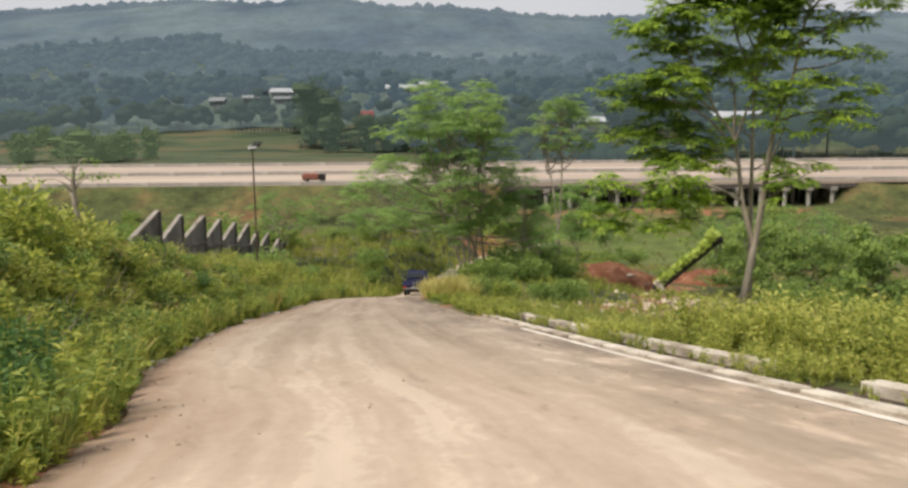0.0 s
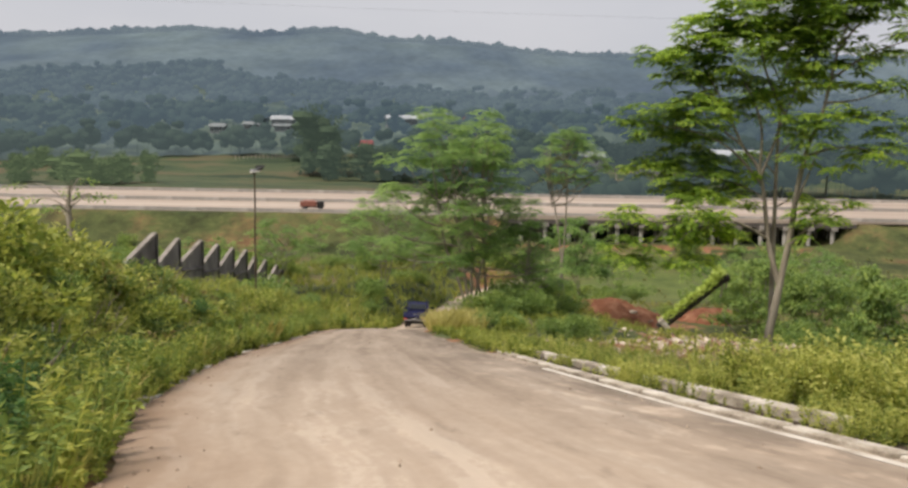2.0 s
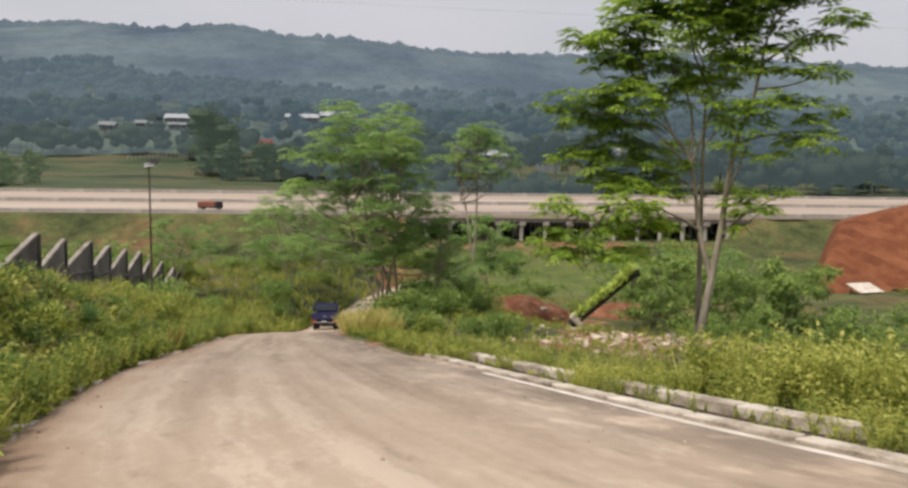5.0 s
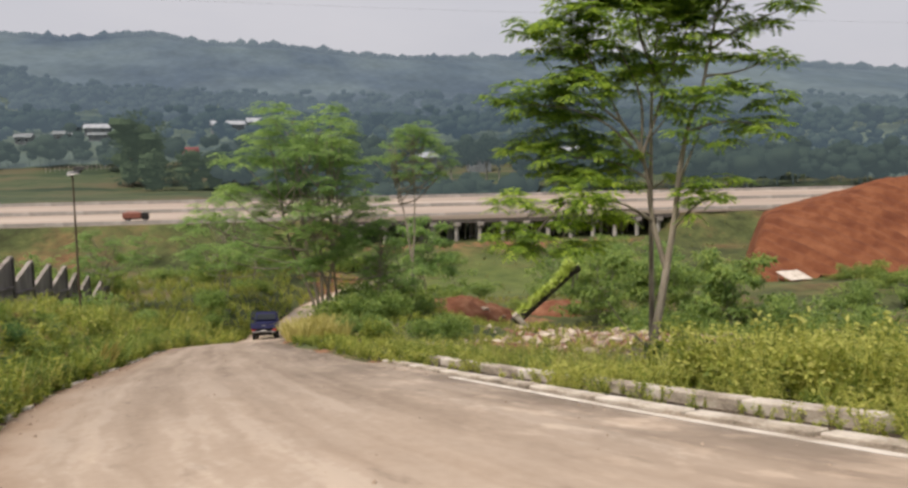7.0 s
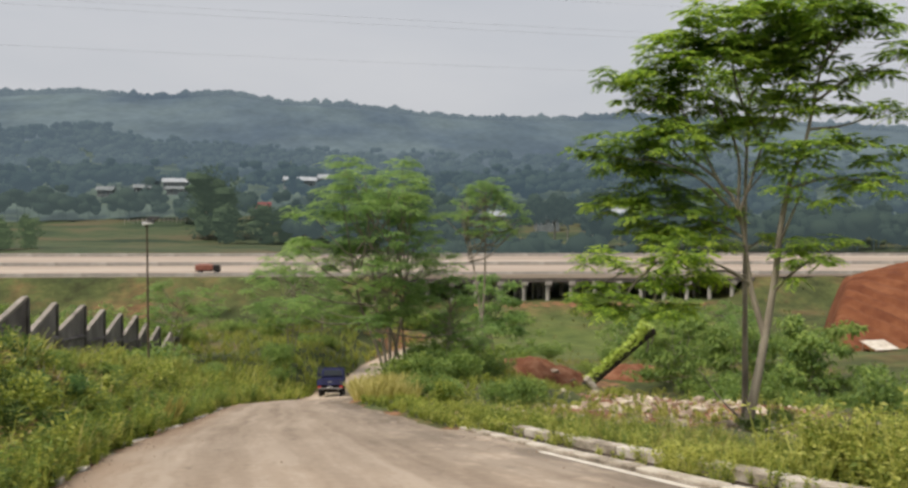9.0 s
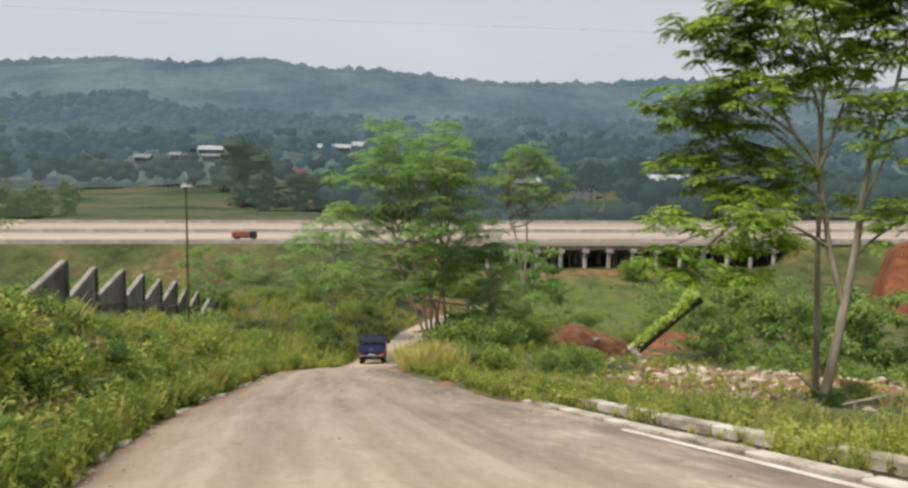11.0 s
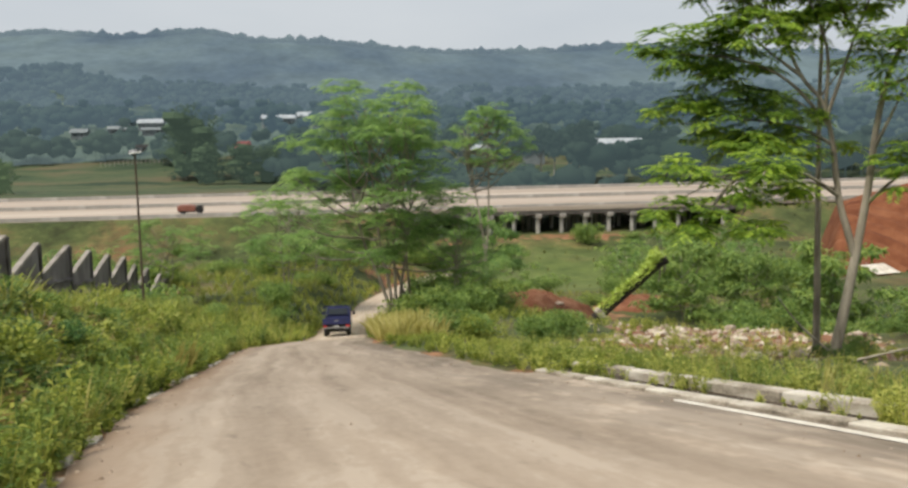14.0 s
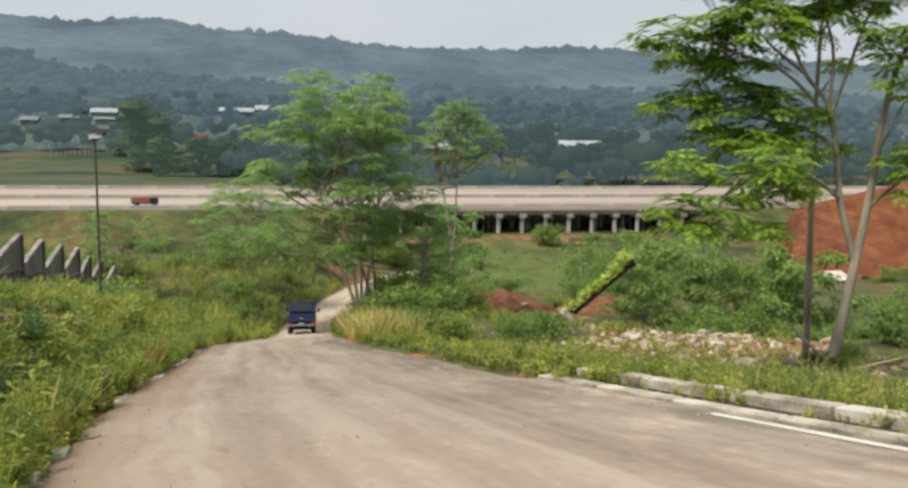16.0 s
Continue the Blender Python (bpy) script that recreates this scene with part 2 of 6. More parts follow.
M_road = road_material()
M_line = material("worn_white_paint", [(0.2, (0.30, 0.25, 0.19)), (0.42, (0.50, 0.45, 0.38)), (0.8, (0.66, 0.62, 0.55))], scale=1.5, fine=30, bump=0.2)
M_earth = material("red_earth", [(0.2, (0.095, 0.029, 0.013)), (0.5, (0.15, 0.052, 0.022)), (0.85, (0.23, 0.094, 0.044))], scale=0.35, fine=5, bump=0.8, bump_size=0.15)
M_soil = material("tipped_soil", [(0.2, (0.10, 0.036, 0.018)), (0.5, (0.165, 0.066, 0.033)), (0.85, (0.27, 0.14, 0.085))], scale=0.9, fine=6, bump=0.9, bump_size=0.12)
M_rock = material("pale_rubble", [(0.15, (0.15, 0.10, 0.068)), (0.45, (0.31, 0.25, 0.185)), (0.85, (0.54, 0.475, 0.375))], scale=1.2, fine=14, bump=0.5, random_object=0.4, island=0)
M_pebble = material("road_pebble", [(0.15, (0.16, 0.115, 0.08)), (0.5, (0.27, 0.205, 0.15)), (0.85, (0.42, 0.34, 0.26))], scale=1.2, fine=14, bump=0.4, island=0.5)
M_rubble = material("rubble_field", [(0.12, (0.13, 0.085, 0.055)), (0.4, (0.29, 0.21, 0.15)), (0.65, (0.41, 0.34, 0.25)), (0.9, (0.60, 0.53, 0.42))], scale=1.2, fine=14, bump=0.5, island=0.8)
M_pave = material("motorway_concrete", [(0.15, (0.24, 0.195, 0.155)), (0.5, (0.335, 0.275, 0.225)), (0.85, (0.44, 0.375, 0.31))], scale=0.06, fine=0.5, bump=0.1, stretch=(0.15, 3.5, 1))
M_barrier = material("barrier_concrete", [(0.2, (0.20, 0.185, 0.165)), (0.8, (0.36, 0.335, 0.30))], scale=0.3, fine=3, bump=0.1)
M_pillar = material("pier_concrete", [(0.2, (0.22, 0.21, 0.19)), (0.8, (0.40, 0.38, 0.34))], scale=0.3, fine=3, bump=0.1)
M_blue = material("dark_blue_paint", [(0.2, (0.010, 0.012, 0.05)), (0.6, (0.016, 0.02, 0.085)), (0.9, (0.04, 0.04, 0.10))], scale=2, fine=20, rough=0.4, bump=0.05)
M_black = material("dark_rubber", [(0.2, (0.012, 0.012, 0.012)), (0.8, (0.03, 0.028, 0.026))], scale=5, fine=40, rough=0.85, bump=0.2)
M_steel = material("grey_steel", [(0.2, (0.16, 0.16, 0.16)), (0.8, (0.32, 0.32, 0.32))], scale=5, fine=30, rough=0.45, metal=0.7, bump=0.1)
M_rust = material("rusty_steel", [(0.2, (0.045, 0.03, 0.02)), (0.5, (0.085, 0.06, 0.042)), (0.8, (0.14, 0.11, 0.085))], scale=1.5, fine=25, rough=0.75, metal=0.2, bump=0.2)
M_white = material("white_enamel", [(0.2, (0.62, 0.62, 0.60)), (0.8, (0.82, 0.82, 0.80))], scale=3, fine=20, rough=0.5, bump=0.05)
M_redlamp = material("red_lens", [(0.3, (0.35, 0.02, 0.015)), (0.8, (0.5, 0.04, 0.03))], scale=5, fine=20, rough=0.25, bump=0)
M_redpaint = material("faded_red_paint", [(0.2, (0.17, 0.06, 0.042)), (0.8, (0.28, 0.105, 0.07))], scale=2, fine=10, rough=0.5, bump=0.05)
M_tin = material("pale_tin_roof", [(0.2, (0.22, 0.24, 0.26)), (0.6, (0.31, 0.335, 0.35)), (0.9, (0.42, 0.44, 0.45))], scale=0.3, fine=2, rough=0.6, bump=0.1)
M_tile = material("red_tile_roof", [(0.2, (0.16, 0.045, 0.05)), (0.8, (0.24, 0.075, 0.078))], scale=0.5, fine=4, bump=0.2)
M_plaster = material("pale_plaster", [(0.2, (0.13, 0.15, 0.155)), (0.8, (0.21, 0.23, 0.235))], scale=0.4, fine=3, bump=0.1)
M_cable = material("black_cable", [(0.2, (0.12, 0.12, 0.125)), (0.8, (0.2, 0.2, 0.21))], scale=1, fine=5, bump=0)


def glass_material(name):
    m = bpy.data.materials.new(name)
    m.use_nodes = True
    p = m.node_tree.nodes["Principled BSDF"]
    p.inputs["Base Color"].default_value = (0.02, 0.025, 0.03, 1)
    p.inputs["Roughness"].default_value = 0.08
    p.inputs["Specular IOR Level"].default_value = 0.6
    return m


M_glass = glass_material("dark_glass")


def ground_material():
    """Grassland, with bare red-brown earth where the sheet's earth mask says so."""
    m = material("grassland", [(0.15, (0.030, 0.045, 0.016)), (0.38, (0.058, 0.072, 0.022)), (0.52, (0.082, 0.096, 0.030)), (0.66, (0.125, 0.102, 0.04)), (0.80, (0.165, 0.095, 0.042))], scale=0.075, fine=0.8, bump=1.0, bump_size=0.4)
    n, l = m.node_tree.nodes, m.node_tree.links
    p = n["Principled BSDF"]
    plain = p.inputs["Base Color"].links[0].from_socket
    clump = n.new("ShaderNodeTexNoise")
    clump.inputs["Scale"].default_value = 0.28
    clump.inputs["Detail"].default_value = 8
    clump.inputs["Roughness"].default_value = 0.68
    tcg = n.new("ShaderNodeTexCoord")
    l.new(tcg.outputs["Object"], clump.inputs["Vector"])
    tone = n.new("ShaderNodeMapRange")
    tone.inputs["From Min"].default_value, tone.inputs["From Max"].default_value = 0.32, 0.68
    tone.inputs["To Min"].default_value, tone.inputs["To Max"].default_value = 0.42, 1.25
    l.new(clump.outputs["Fac"], tone.inputs["Value"])
    grown = n.new("ShaderNodeVectorMath")
    grown.operation = "SCALE"
    l.new(plain, grown.inputs[0])
    l.new(tone.outputs[0], grown.inputs["Scale"])
    lush = n.new("ShaderNodeAttribute")
    lush.attribute_name = "meadow"
    fresh = n.new("ShaderNodeMix")
    fresh.data_type = "RGBA"
    l.new(lush.outputs["Fac"], fresh.inputs["Factor"])
    l.new(grown.outputs["Vector"], fresh.inputs["A"])
    young = n.new("ShaderNodeValToRGB")
    young.color_ramp.elements[0].position, young.color_ramp.elements[1].position = 0.3, 0.7
    young.color_ramp.elements[0].color, young.color_ramp.elements[1].color = (0.064, 0.098, 0.021, 1), (0.14, 0.175, 0.04, 1)
    l.new(clump.outputs["Fac"], young.inputs["Fac"])
    l.new(young.outputs["Color"], fresh.inputs["B"])
    grass = fresh.outputs["Result"]
    soil = n.new("ShaderNodeValToRGB")
    soil.color_ramp.elements[0].position, soil.color_ramp.elements[1].position = 0.3, 0.75
    soil.color_ramp.elements[0].color, soil.color_ramp.elements[1].color = (0.16, 0.062, 0.03, 1), (0.29, 0.15, 0.082, 1)
    nz = n.new("ShaderNodeTexNoise")
    nz.inputs["Scale"].default_value = 0.5
    nz.inputs["Detail"].default_value = 6
    tc = n.new("ShaderNodeTexCoord")
    l.new(tc.outputs["Object"], nz.inputs["Vector"])
    l.new(nz.outputs["Fac"], soil.inputs["Fac"])
    at = n.new("ShaderNodeAttribute")
    at.attribute_name = "earth"
    add = n.new("ShaderNodeMath")
    add.operation = "MULTIPLY_ADD"
    l.new(nz.outputs["Fac"], add.inputs[0])
    add.inputs[1].default_value = 1.2
    sub = n.new("ShaderNodeMath")
    sub.operation = "SUBTRACT"
    l.new(at.outputs["Fac"], sub.inputs[0])
    sub.inputs[1].default_value = 0.6
    l.new(sub.outputs[0], add.inputs[2])
    ramp = n.new("ShaderNodeValToRGB")
    ramp.color_ramp.elements[0].position, ramp.color_ramp.elements[1].position = 0.42, 0.6
    l.new(add.outputs[0], ramp.inputs["Fac"])
    mix = n.new("ShaderNodeMix")
    mix.data_type = "RGBA"
    l.new(ramp.outputs["Color"], mix.inputs["Factor"])
    l.new(grass, mix.inputs["A"])
    l.new(soil.outputs["Color"], mix.inputs["B"])
    l.new(mix.outputs["Result"], p.inputs["Base Color"])
    return m


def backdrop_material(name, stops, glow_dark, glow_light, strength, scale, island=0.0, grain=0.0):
    """Distant wooded slopes and trees, their haze put into the colour as emission."""
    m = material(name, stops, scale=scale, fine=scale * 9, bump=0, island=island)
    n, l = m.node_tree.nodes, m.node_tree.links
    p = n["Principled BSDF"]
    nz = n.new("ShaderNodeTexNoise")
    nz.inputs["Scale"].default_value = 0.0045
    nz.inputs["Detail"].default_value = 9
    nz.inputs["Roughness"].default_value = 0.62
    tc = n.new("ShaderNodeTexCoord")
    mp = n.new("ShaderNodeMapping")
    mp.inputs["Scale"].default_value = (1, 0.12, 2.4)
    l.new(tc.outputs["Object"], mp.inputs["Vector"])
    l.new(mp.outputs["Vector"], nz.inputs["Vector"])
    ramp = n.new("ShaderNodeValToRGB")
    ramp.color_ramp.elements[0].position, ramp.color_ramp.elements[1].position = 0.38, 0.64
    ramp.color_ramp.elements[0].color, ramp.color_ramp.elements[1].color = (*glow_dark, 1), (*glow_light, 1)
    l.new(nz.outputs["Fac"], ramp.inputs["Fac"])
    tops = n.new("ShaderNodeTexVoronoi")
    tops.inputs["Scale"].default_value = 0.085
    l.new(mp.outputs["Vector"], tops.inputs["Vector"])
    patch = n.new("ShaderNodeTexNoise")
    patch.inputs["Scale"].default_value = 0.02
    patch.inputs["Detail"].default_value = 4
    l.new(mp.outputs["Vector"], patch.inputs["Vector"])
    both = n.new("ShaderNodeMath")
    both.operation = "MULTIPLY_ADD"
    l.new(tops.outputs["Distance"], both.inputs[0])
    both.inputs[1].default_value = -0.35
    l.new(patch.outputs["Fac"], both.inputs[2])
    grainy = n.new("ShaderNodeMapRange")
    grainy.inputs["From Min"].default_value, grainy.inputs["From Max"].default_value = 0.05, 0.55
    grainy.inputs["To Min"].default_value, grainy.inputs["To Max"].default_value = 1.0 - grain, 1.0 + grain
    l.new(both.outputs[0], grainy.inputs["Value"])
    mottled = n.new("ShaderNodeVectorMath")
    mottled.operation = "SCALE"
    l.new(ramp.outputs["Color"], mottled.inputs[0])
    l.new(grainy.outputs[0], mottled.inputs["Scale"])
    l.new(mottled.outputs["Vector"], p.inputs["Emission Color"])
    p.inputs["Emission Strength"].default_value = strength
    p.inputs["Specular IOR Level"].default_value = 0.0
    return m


M_ground = ground_material()
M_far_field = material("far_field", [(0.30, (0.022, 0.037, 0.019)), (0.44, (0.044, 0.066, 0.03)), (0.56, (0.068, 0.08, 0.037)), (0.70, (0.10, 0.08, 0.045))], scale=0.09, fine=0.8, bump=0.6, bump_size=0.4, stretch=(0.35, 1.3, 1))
# far hills and slopes: blue-grey haze painted as emission over dark ground
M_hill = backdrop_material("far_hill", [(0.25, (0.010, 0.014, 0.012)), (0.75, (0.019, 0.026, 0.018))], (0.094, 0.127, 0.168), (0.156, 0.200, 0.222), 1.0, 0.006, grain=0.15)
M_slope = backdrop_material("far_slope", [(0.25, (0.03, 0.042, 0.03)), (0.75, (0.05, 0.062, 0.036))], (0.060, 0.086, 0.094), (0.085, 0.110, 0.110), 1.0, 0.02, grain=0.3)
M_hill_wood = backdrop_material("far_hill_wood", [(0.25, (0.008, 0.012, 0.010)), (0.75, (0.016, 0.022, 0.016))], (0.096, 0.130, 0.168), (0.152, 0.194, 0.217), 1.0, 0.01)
# haze painted in: the farther the band of woods, the paler its glow
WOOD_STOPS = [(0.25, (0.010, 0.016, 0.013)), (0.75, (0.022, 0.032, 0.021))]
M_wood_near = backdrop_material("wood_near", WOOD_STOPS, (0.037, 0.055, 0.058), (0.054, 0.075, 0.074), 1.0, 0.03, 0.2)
# single trees beyond the motorway glow faintly too, as painted haze
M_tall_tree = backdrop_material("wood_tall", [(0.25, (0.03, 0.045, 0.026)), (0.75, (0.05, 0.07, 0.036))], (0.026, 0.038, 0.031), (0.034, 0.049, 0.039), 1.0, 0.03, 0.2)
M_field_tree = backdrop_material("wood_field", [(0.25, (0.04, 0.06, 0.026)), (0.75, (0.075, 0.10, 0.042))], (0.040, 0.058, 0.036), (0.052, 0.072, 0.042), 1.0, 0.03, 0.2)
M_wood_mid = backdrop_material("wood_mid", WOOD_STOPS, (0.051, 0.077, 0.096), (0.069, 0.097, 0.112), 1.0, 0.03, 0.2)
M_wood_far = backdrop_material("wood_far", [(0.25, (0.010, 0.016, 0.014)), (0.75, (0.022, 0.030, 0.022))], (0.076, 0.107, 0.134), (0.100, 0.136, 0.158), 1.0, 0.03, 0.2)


# ---- building helpers ----
def link(name, me, mat, parent=None, label=""):
    if mat:
        me.materials.append(mat)
    ob = new(name, me)
    if parent:
        ob.parent = parent
    return tagged(ob, label)


def part(name, bm, mat, parent=None, label="", smooth=False):
    me = bpy.data.meshes.new(name)
    bm.to_mesh(me)
    bm.free()
    if smooth:
        me.shade_smooth()
    return link(name, me, mat, parent, label)


def sheet(name, verts, faces, mat, parent=None, label="", smooth=False):
    me = bpy.data.meshes.new(name)
    me.from_pydata(np.asarray(verts).tolist(), [], np.asarray(faces).tolist() if not isinstance(faces, list) else faces)
    if smooth:
        me.shade_smooth()
    return link(name, me, mat, parent, label)


def box(bm, centre, size, bevel=0.0, turn=None, taper=(1, 1)):
    """Adds a bevelled box; taper shrinks its top in x and y."""
    g = bmesh.ops.create_cube(bm, size=1)
    vs = g["verts"]
    for v in vs:
        k = (taper[0], taper[1]) if v.co.z > 0 else (1, 1)
        v.co = Vector((v.co.x * size[0] * k[0], v.co.y * size[1] * k[1], v.co.z * size[2]))
    if bevel:
        es = list({e for v in vs for e in v.link_edges})
        r = bmesh.ops.bevel(bm, geom=es, offset=bevel, segments=1, affect="EDGES", profile=0.5)
        vs = list({v for f in r["faces"] for v in f.verts} | {v for v in vs if v.is_valid})
    m = Matrix.Translation(centre) @ (turn.to_4x4() if turn else Matrix.Identity(4))
    for v in vs:
        v.co = m @ v.co
    return vs


def tube(points, radii, sides=7):
    """Vertices and quads of a tapered tube along the points."""
    pts = np.asarray(points, float)
    n = len(pts)
    d = np.gradient(pts, axis=0)
    d /= np.maximum(np.linalg.norm(d, axis=1)[:, None], 1e-9)
    ref = np.where(abs(d[:, 2:3]) > 0.9, np.array([[1.0, 0, 0]]), np.array([[0, 0, 1.0]]))
    a = np.cross(d, ref)
    a /= np.maximum(np.linalg.norm(a, axis=1)[:, None], 1e-9)
    b = np.cross(d, a)
    th = np.linspace(0, 2 * np.pi, sides, endpoint=False)
    ring = a[:, None] * np.cos(th)[None, :, None] + b[:, None] * np.sin(th)[None, :, None]
    v = (pts[:, None] + ring * np.asarray(radii)[:, None, None]).reshape(-1, 3)
    i, j = np.meshgrid(np.arange(n - 1), np.arange(sides), indexing="ij")
    k = (j + 1) % sides
    f = np.stack([i * sides + j, i * sides + k, (i + 1) * sides + k, (i + 1) * sides + j], -1).reshape(-1, 4)
    return v, f


def joined(pieces):
    """Joins lists of (vertices, quads) into one."""
    vs, fs, o = [], [], 0
    for v, f in pieces:
        vs.append(v)
        fs.append(np.asarray(f) + o)
        o += len(v)
    return np.concatenate(vs), np.concatenate(fs)


def smooth_line(points, steps=6):
    """A Catmull-Rom line through the points."""
    p = np.asarray(points, float)
    p = np.concatenate([2 * p[:1] - p[1:2], p, 2 * p[-1:] - p[-2:-1]])
    out = []
    for i in range(1, len(p) - 2):
        for t in np.linspace(0, 1, steps, endpoint=False):
            a, b, c, d = p[i - 1], p[i], p[i + 1], p[i + 2]
            out.append(0.5 * (2 * b + (c - a) * t + (2 * a - 5 * b + 4 * c - d) * t * t + (3 * b - a - 3 * c + d) * t ** 3))
    out.append(p[-2])
    return np.array(out)


def unit(v):
    return v / np.maximum(np.linalg.norm(v, axis=-1, keepdims=True), 1e-9)


def blades(pos, way, length, width, droop, r):
    """Bent leaves of two quads each, from pos along way, tips sinking by droop."""
    n = len(pos)
    way = unit(way)
    side = unit(np.cross(way, unit(r.normal(size=(n, 3)) * 0.5 + np.array([0, 0, 1.0]))))
    length = np.broadcast_to(length, n)[:, None]
    width = np.broadcast_to(width, n)[:, None]
    down = np.array([0, 0, -1.0])
    mid = pos + way * length * 0.5 + down * length * droop * 0.2
    tip = pos + way * length * 0.95 + down * length * droop
    v = np.stack([pos - side * width * 0.12, pos + side * width * 0.12, mid + side * width * 0.5, mid - side * width * 0.5, tip + side * width * 0.12, tip - side * width * 0.12], 1).reshape(-1, 3)
    o = np.arange(n)[:, None] * 6
    f = np.concatenate([o + np.array([[0, 1, 2, 3]]), o + np.array([[3, 2, 4, 5]])])
    return v, f


def kites(pos, way, length, width, r):
    """Small flat leaves of one quad each."""
    n = len(pos)
    way = unit(way)
    side = unit(np.cross(way, unit(r.normal(size=(n, 3)) * 0.6 + np.array([0, 0, 1.0]))))
    length = np.broadcast_to(length, n)[:, None]
    width = np.broadcast_to(width, n)[:, None]
    mid = pos + way * length * 0.45
    tip = pos + way * length + np.array([0, 0, -0.2]) * length
    v = np.stack([pos, mid + side * width * 0.5, tip, mid - side * width * 0.5], 1).reshape(-1, 3)
    return v, np.arange(n)[:, None] * 4 + np.array([[0, 1, 2, 3]])


def cloud_of_kites(centre, radii, n, length, width, r):
    d = unit(r.normal(size=(n, 3)))
    k = r.uniform(0.25, 1.0, (n, 1)) ** 0.5
    pos = np.asarray(centre) + d * k * np.asarray(radii)
    way = unit(d * np.array([1, 1, 0.5]) + r.normal(size=(n, 3)) * 0.5 + np.array([0, 0, 0.3]))
    return kites(pos, way, length * r.uniform(0.6, 1.3, n), width * r.uniform(0.7, 1.3, n), r)


def cloud_of_leaves(centre, radii, n, length, width, r, droop=0.35, up=0.15):
    """Leaves in a flattened clump, thickest near its upper skin, leaning outwards."""
    d = unit(r.normal(size=(n, 3)))
    k = r.uniform(0.25, 1.0, (n, 1)) ** 0.5
    lump = 1 + 0.22 * np.sin(d[:, :1] * 5 + centre[0]) * np.cos(d[:, 1:2] * 4 + centre[2])
    pos = np.asarray(centre) + d * k * lump * np.asarray(radii)
    way = unit(d * np.array([1, 1, 0.4]) + r.normal(size=(n, 3)) * 0.35 + np.array([0, 0, up]))
    return blades(pos, way, length * r.uniform(0.6, 1.3, n), width * r.uniform(0.7, 1.3, n), droop, r)


def scatter(protos, pos, scale, r, lean=0.15):
    """Copies of small plants (vertices, quads) at the places given, joined into one mesh."""
    which = r.integers(0, len(protos), len(pos))
    out = []
    for k, (v, f) in enumerate(protos):
        idx = np.nonzero(which == k)[0]
        if not len(idx):
            continue
        th = r.uniform(0, 2 * np.pi, len(idx))
        c, s = np.cos(th), np.sin(th)
        sc = scale[idx]
        x = (v[None, :, 0] * c[:, None] - v[None, :, 1] * s[:, None]) * sc[:, None]
        y = (v[None, :, 0] * s[:, None] + v[None, :, 1] * c[:, None]) * sc[:, None]
        z = v[None, :, 2] * sc[:, None]
        lx, ly = r.normal(size=(2, len(idx), 1)) * lean
        w = np.stack([x + lx * z, y + ly * z, z], -1) + pos[idx][:, None]
        out.append((w.reshape(-1, 3), (f[None] + (np.arange(len(idx)) * len(v))[:, None, None]).reshape(-1, 4)))
    return joined(out)


# ---- the lie of the land ----
LEFT_Y = np.array([-60, 2, 9, 12, 14.2, 17, 20, 24, 27, 32, 40, 44, 48, 55, 71, 82, 89, 100, 112, 122])
LEFT_X = np.array([-3.3, -3.3, -3.9, -4.85, -5.4, -5.85, -6.2, -6.55, -6.65, -6.5, -6.4, -5.8, -5.2, -4.8, -4.0, -1.8, -0.7, 2.5, 7.5, 13])
RIGHT_Y = np.array([-60, 2, 8.6, 11.1, 14.3, 20.6, 24, 27, 30, 35.5, 40, 48, 55, 71, 82, 89, 100, 112, 122])
RIGHT_X = np.array([9, 6.0, 4.45, 3.85, 3.05, 1.75, 1.1, 0.5, 0.05, -1.0, -1.75, -1.5, -1.5, -0.8, 1.5, 2.9, 6.2, 11.5, 17.5])
PROF_Y = np.array([-400, -80, 0, 41, 48, 55, 64, 71, 80, 89, 100, 115, 140, 165, 190, 197, 203.5, 206, 250, 256, 330, 400, 480, 600])
PROF_Z = np.array([20, 12.8, -1.77, -9.23, -10.75, -12.4, -14.2, -15.3, -16.4, -17.1, -17.9, -19.0, -23, -26.5, -26.5, -24.3, -19.7, -19.5, -17.8, -17.6, -18.5, -11, 1, 14])
RIDGE_AZ = np.array([-60, -40, -27.7, -21.5, -18.7, -16.2, -12, -7.6, -4.4, 0, 5.1, 7.7, 14, 18.7, 23.8, 29.7, 38.2, 60])
RIDGE_EL = np.array([3.4, 4.2, 4.92, 5.46, 5.76, 6.0, 5.8, 6.28, 5.75, 5.7, 5.12, 4.97, 4.88, 5.08, 4.68, 4.28, 3.5, 2.4])
SPUR_AZ = np.array([-60, -30, -20.5, -15.9, -13.3, -7.5, 3.4, 15, 25, 40, 60])
SPUR_EL = np.array([2.4, 2.6, 2.8, 3.45, 3.0, 2.3, 1.9, 1.9, 1.7, 1.3, 1.0])


def smoothstep(a, b, x):
    t = np.clip((x - a) / (b - a), 0, 1)
    return t * t * (3 - 2 * t)


def wave(x, y, k, seed=0.0):
    """Cheap rolling noise."""
    return (np.sin(x * k + 1.3 * seed) * np.cos(y * k * 1.17 + seed) + 0.5 * np.sin(x * k * 2.3 + y * k * 1.7 + seed * 2) + 0.25 * np.sin(x * k * 5.1 - y * k * 4.3 + seed)) / 1.75


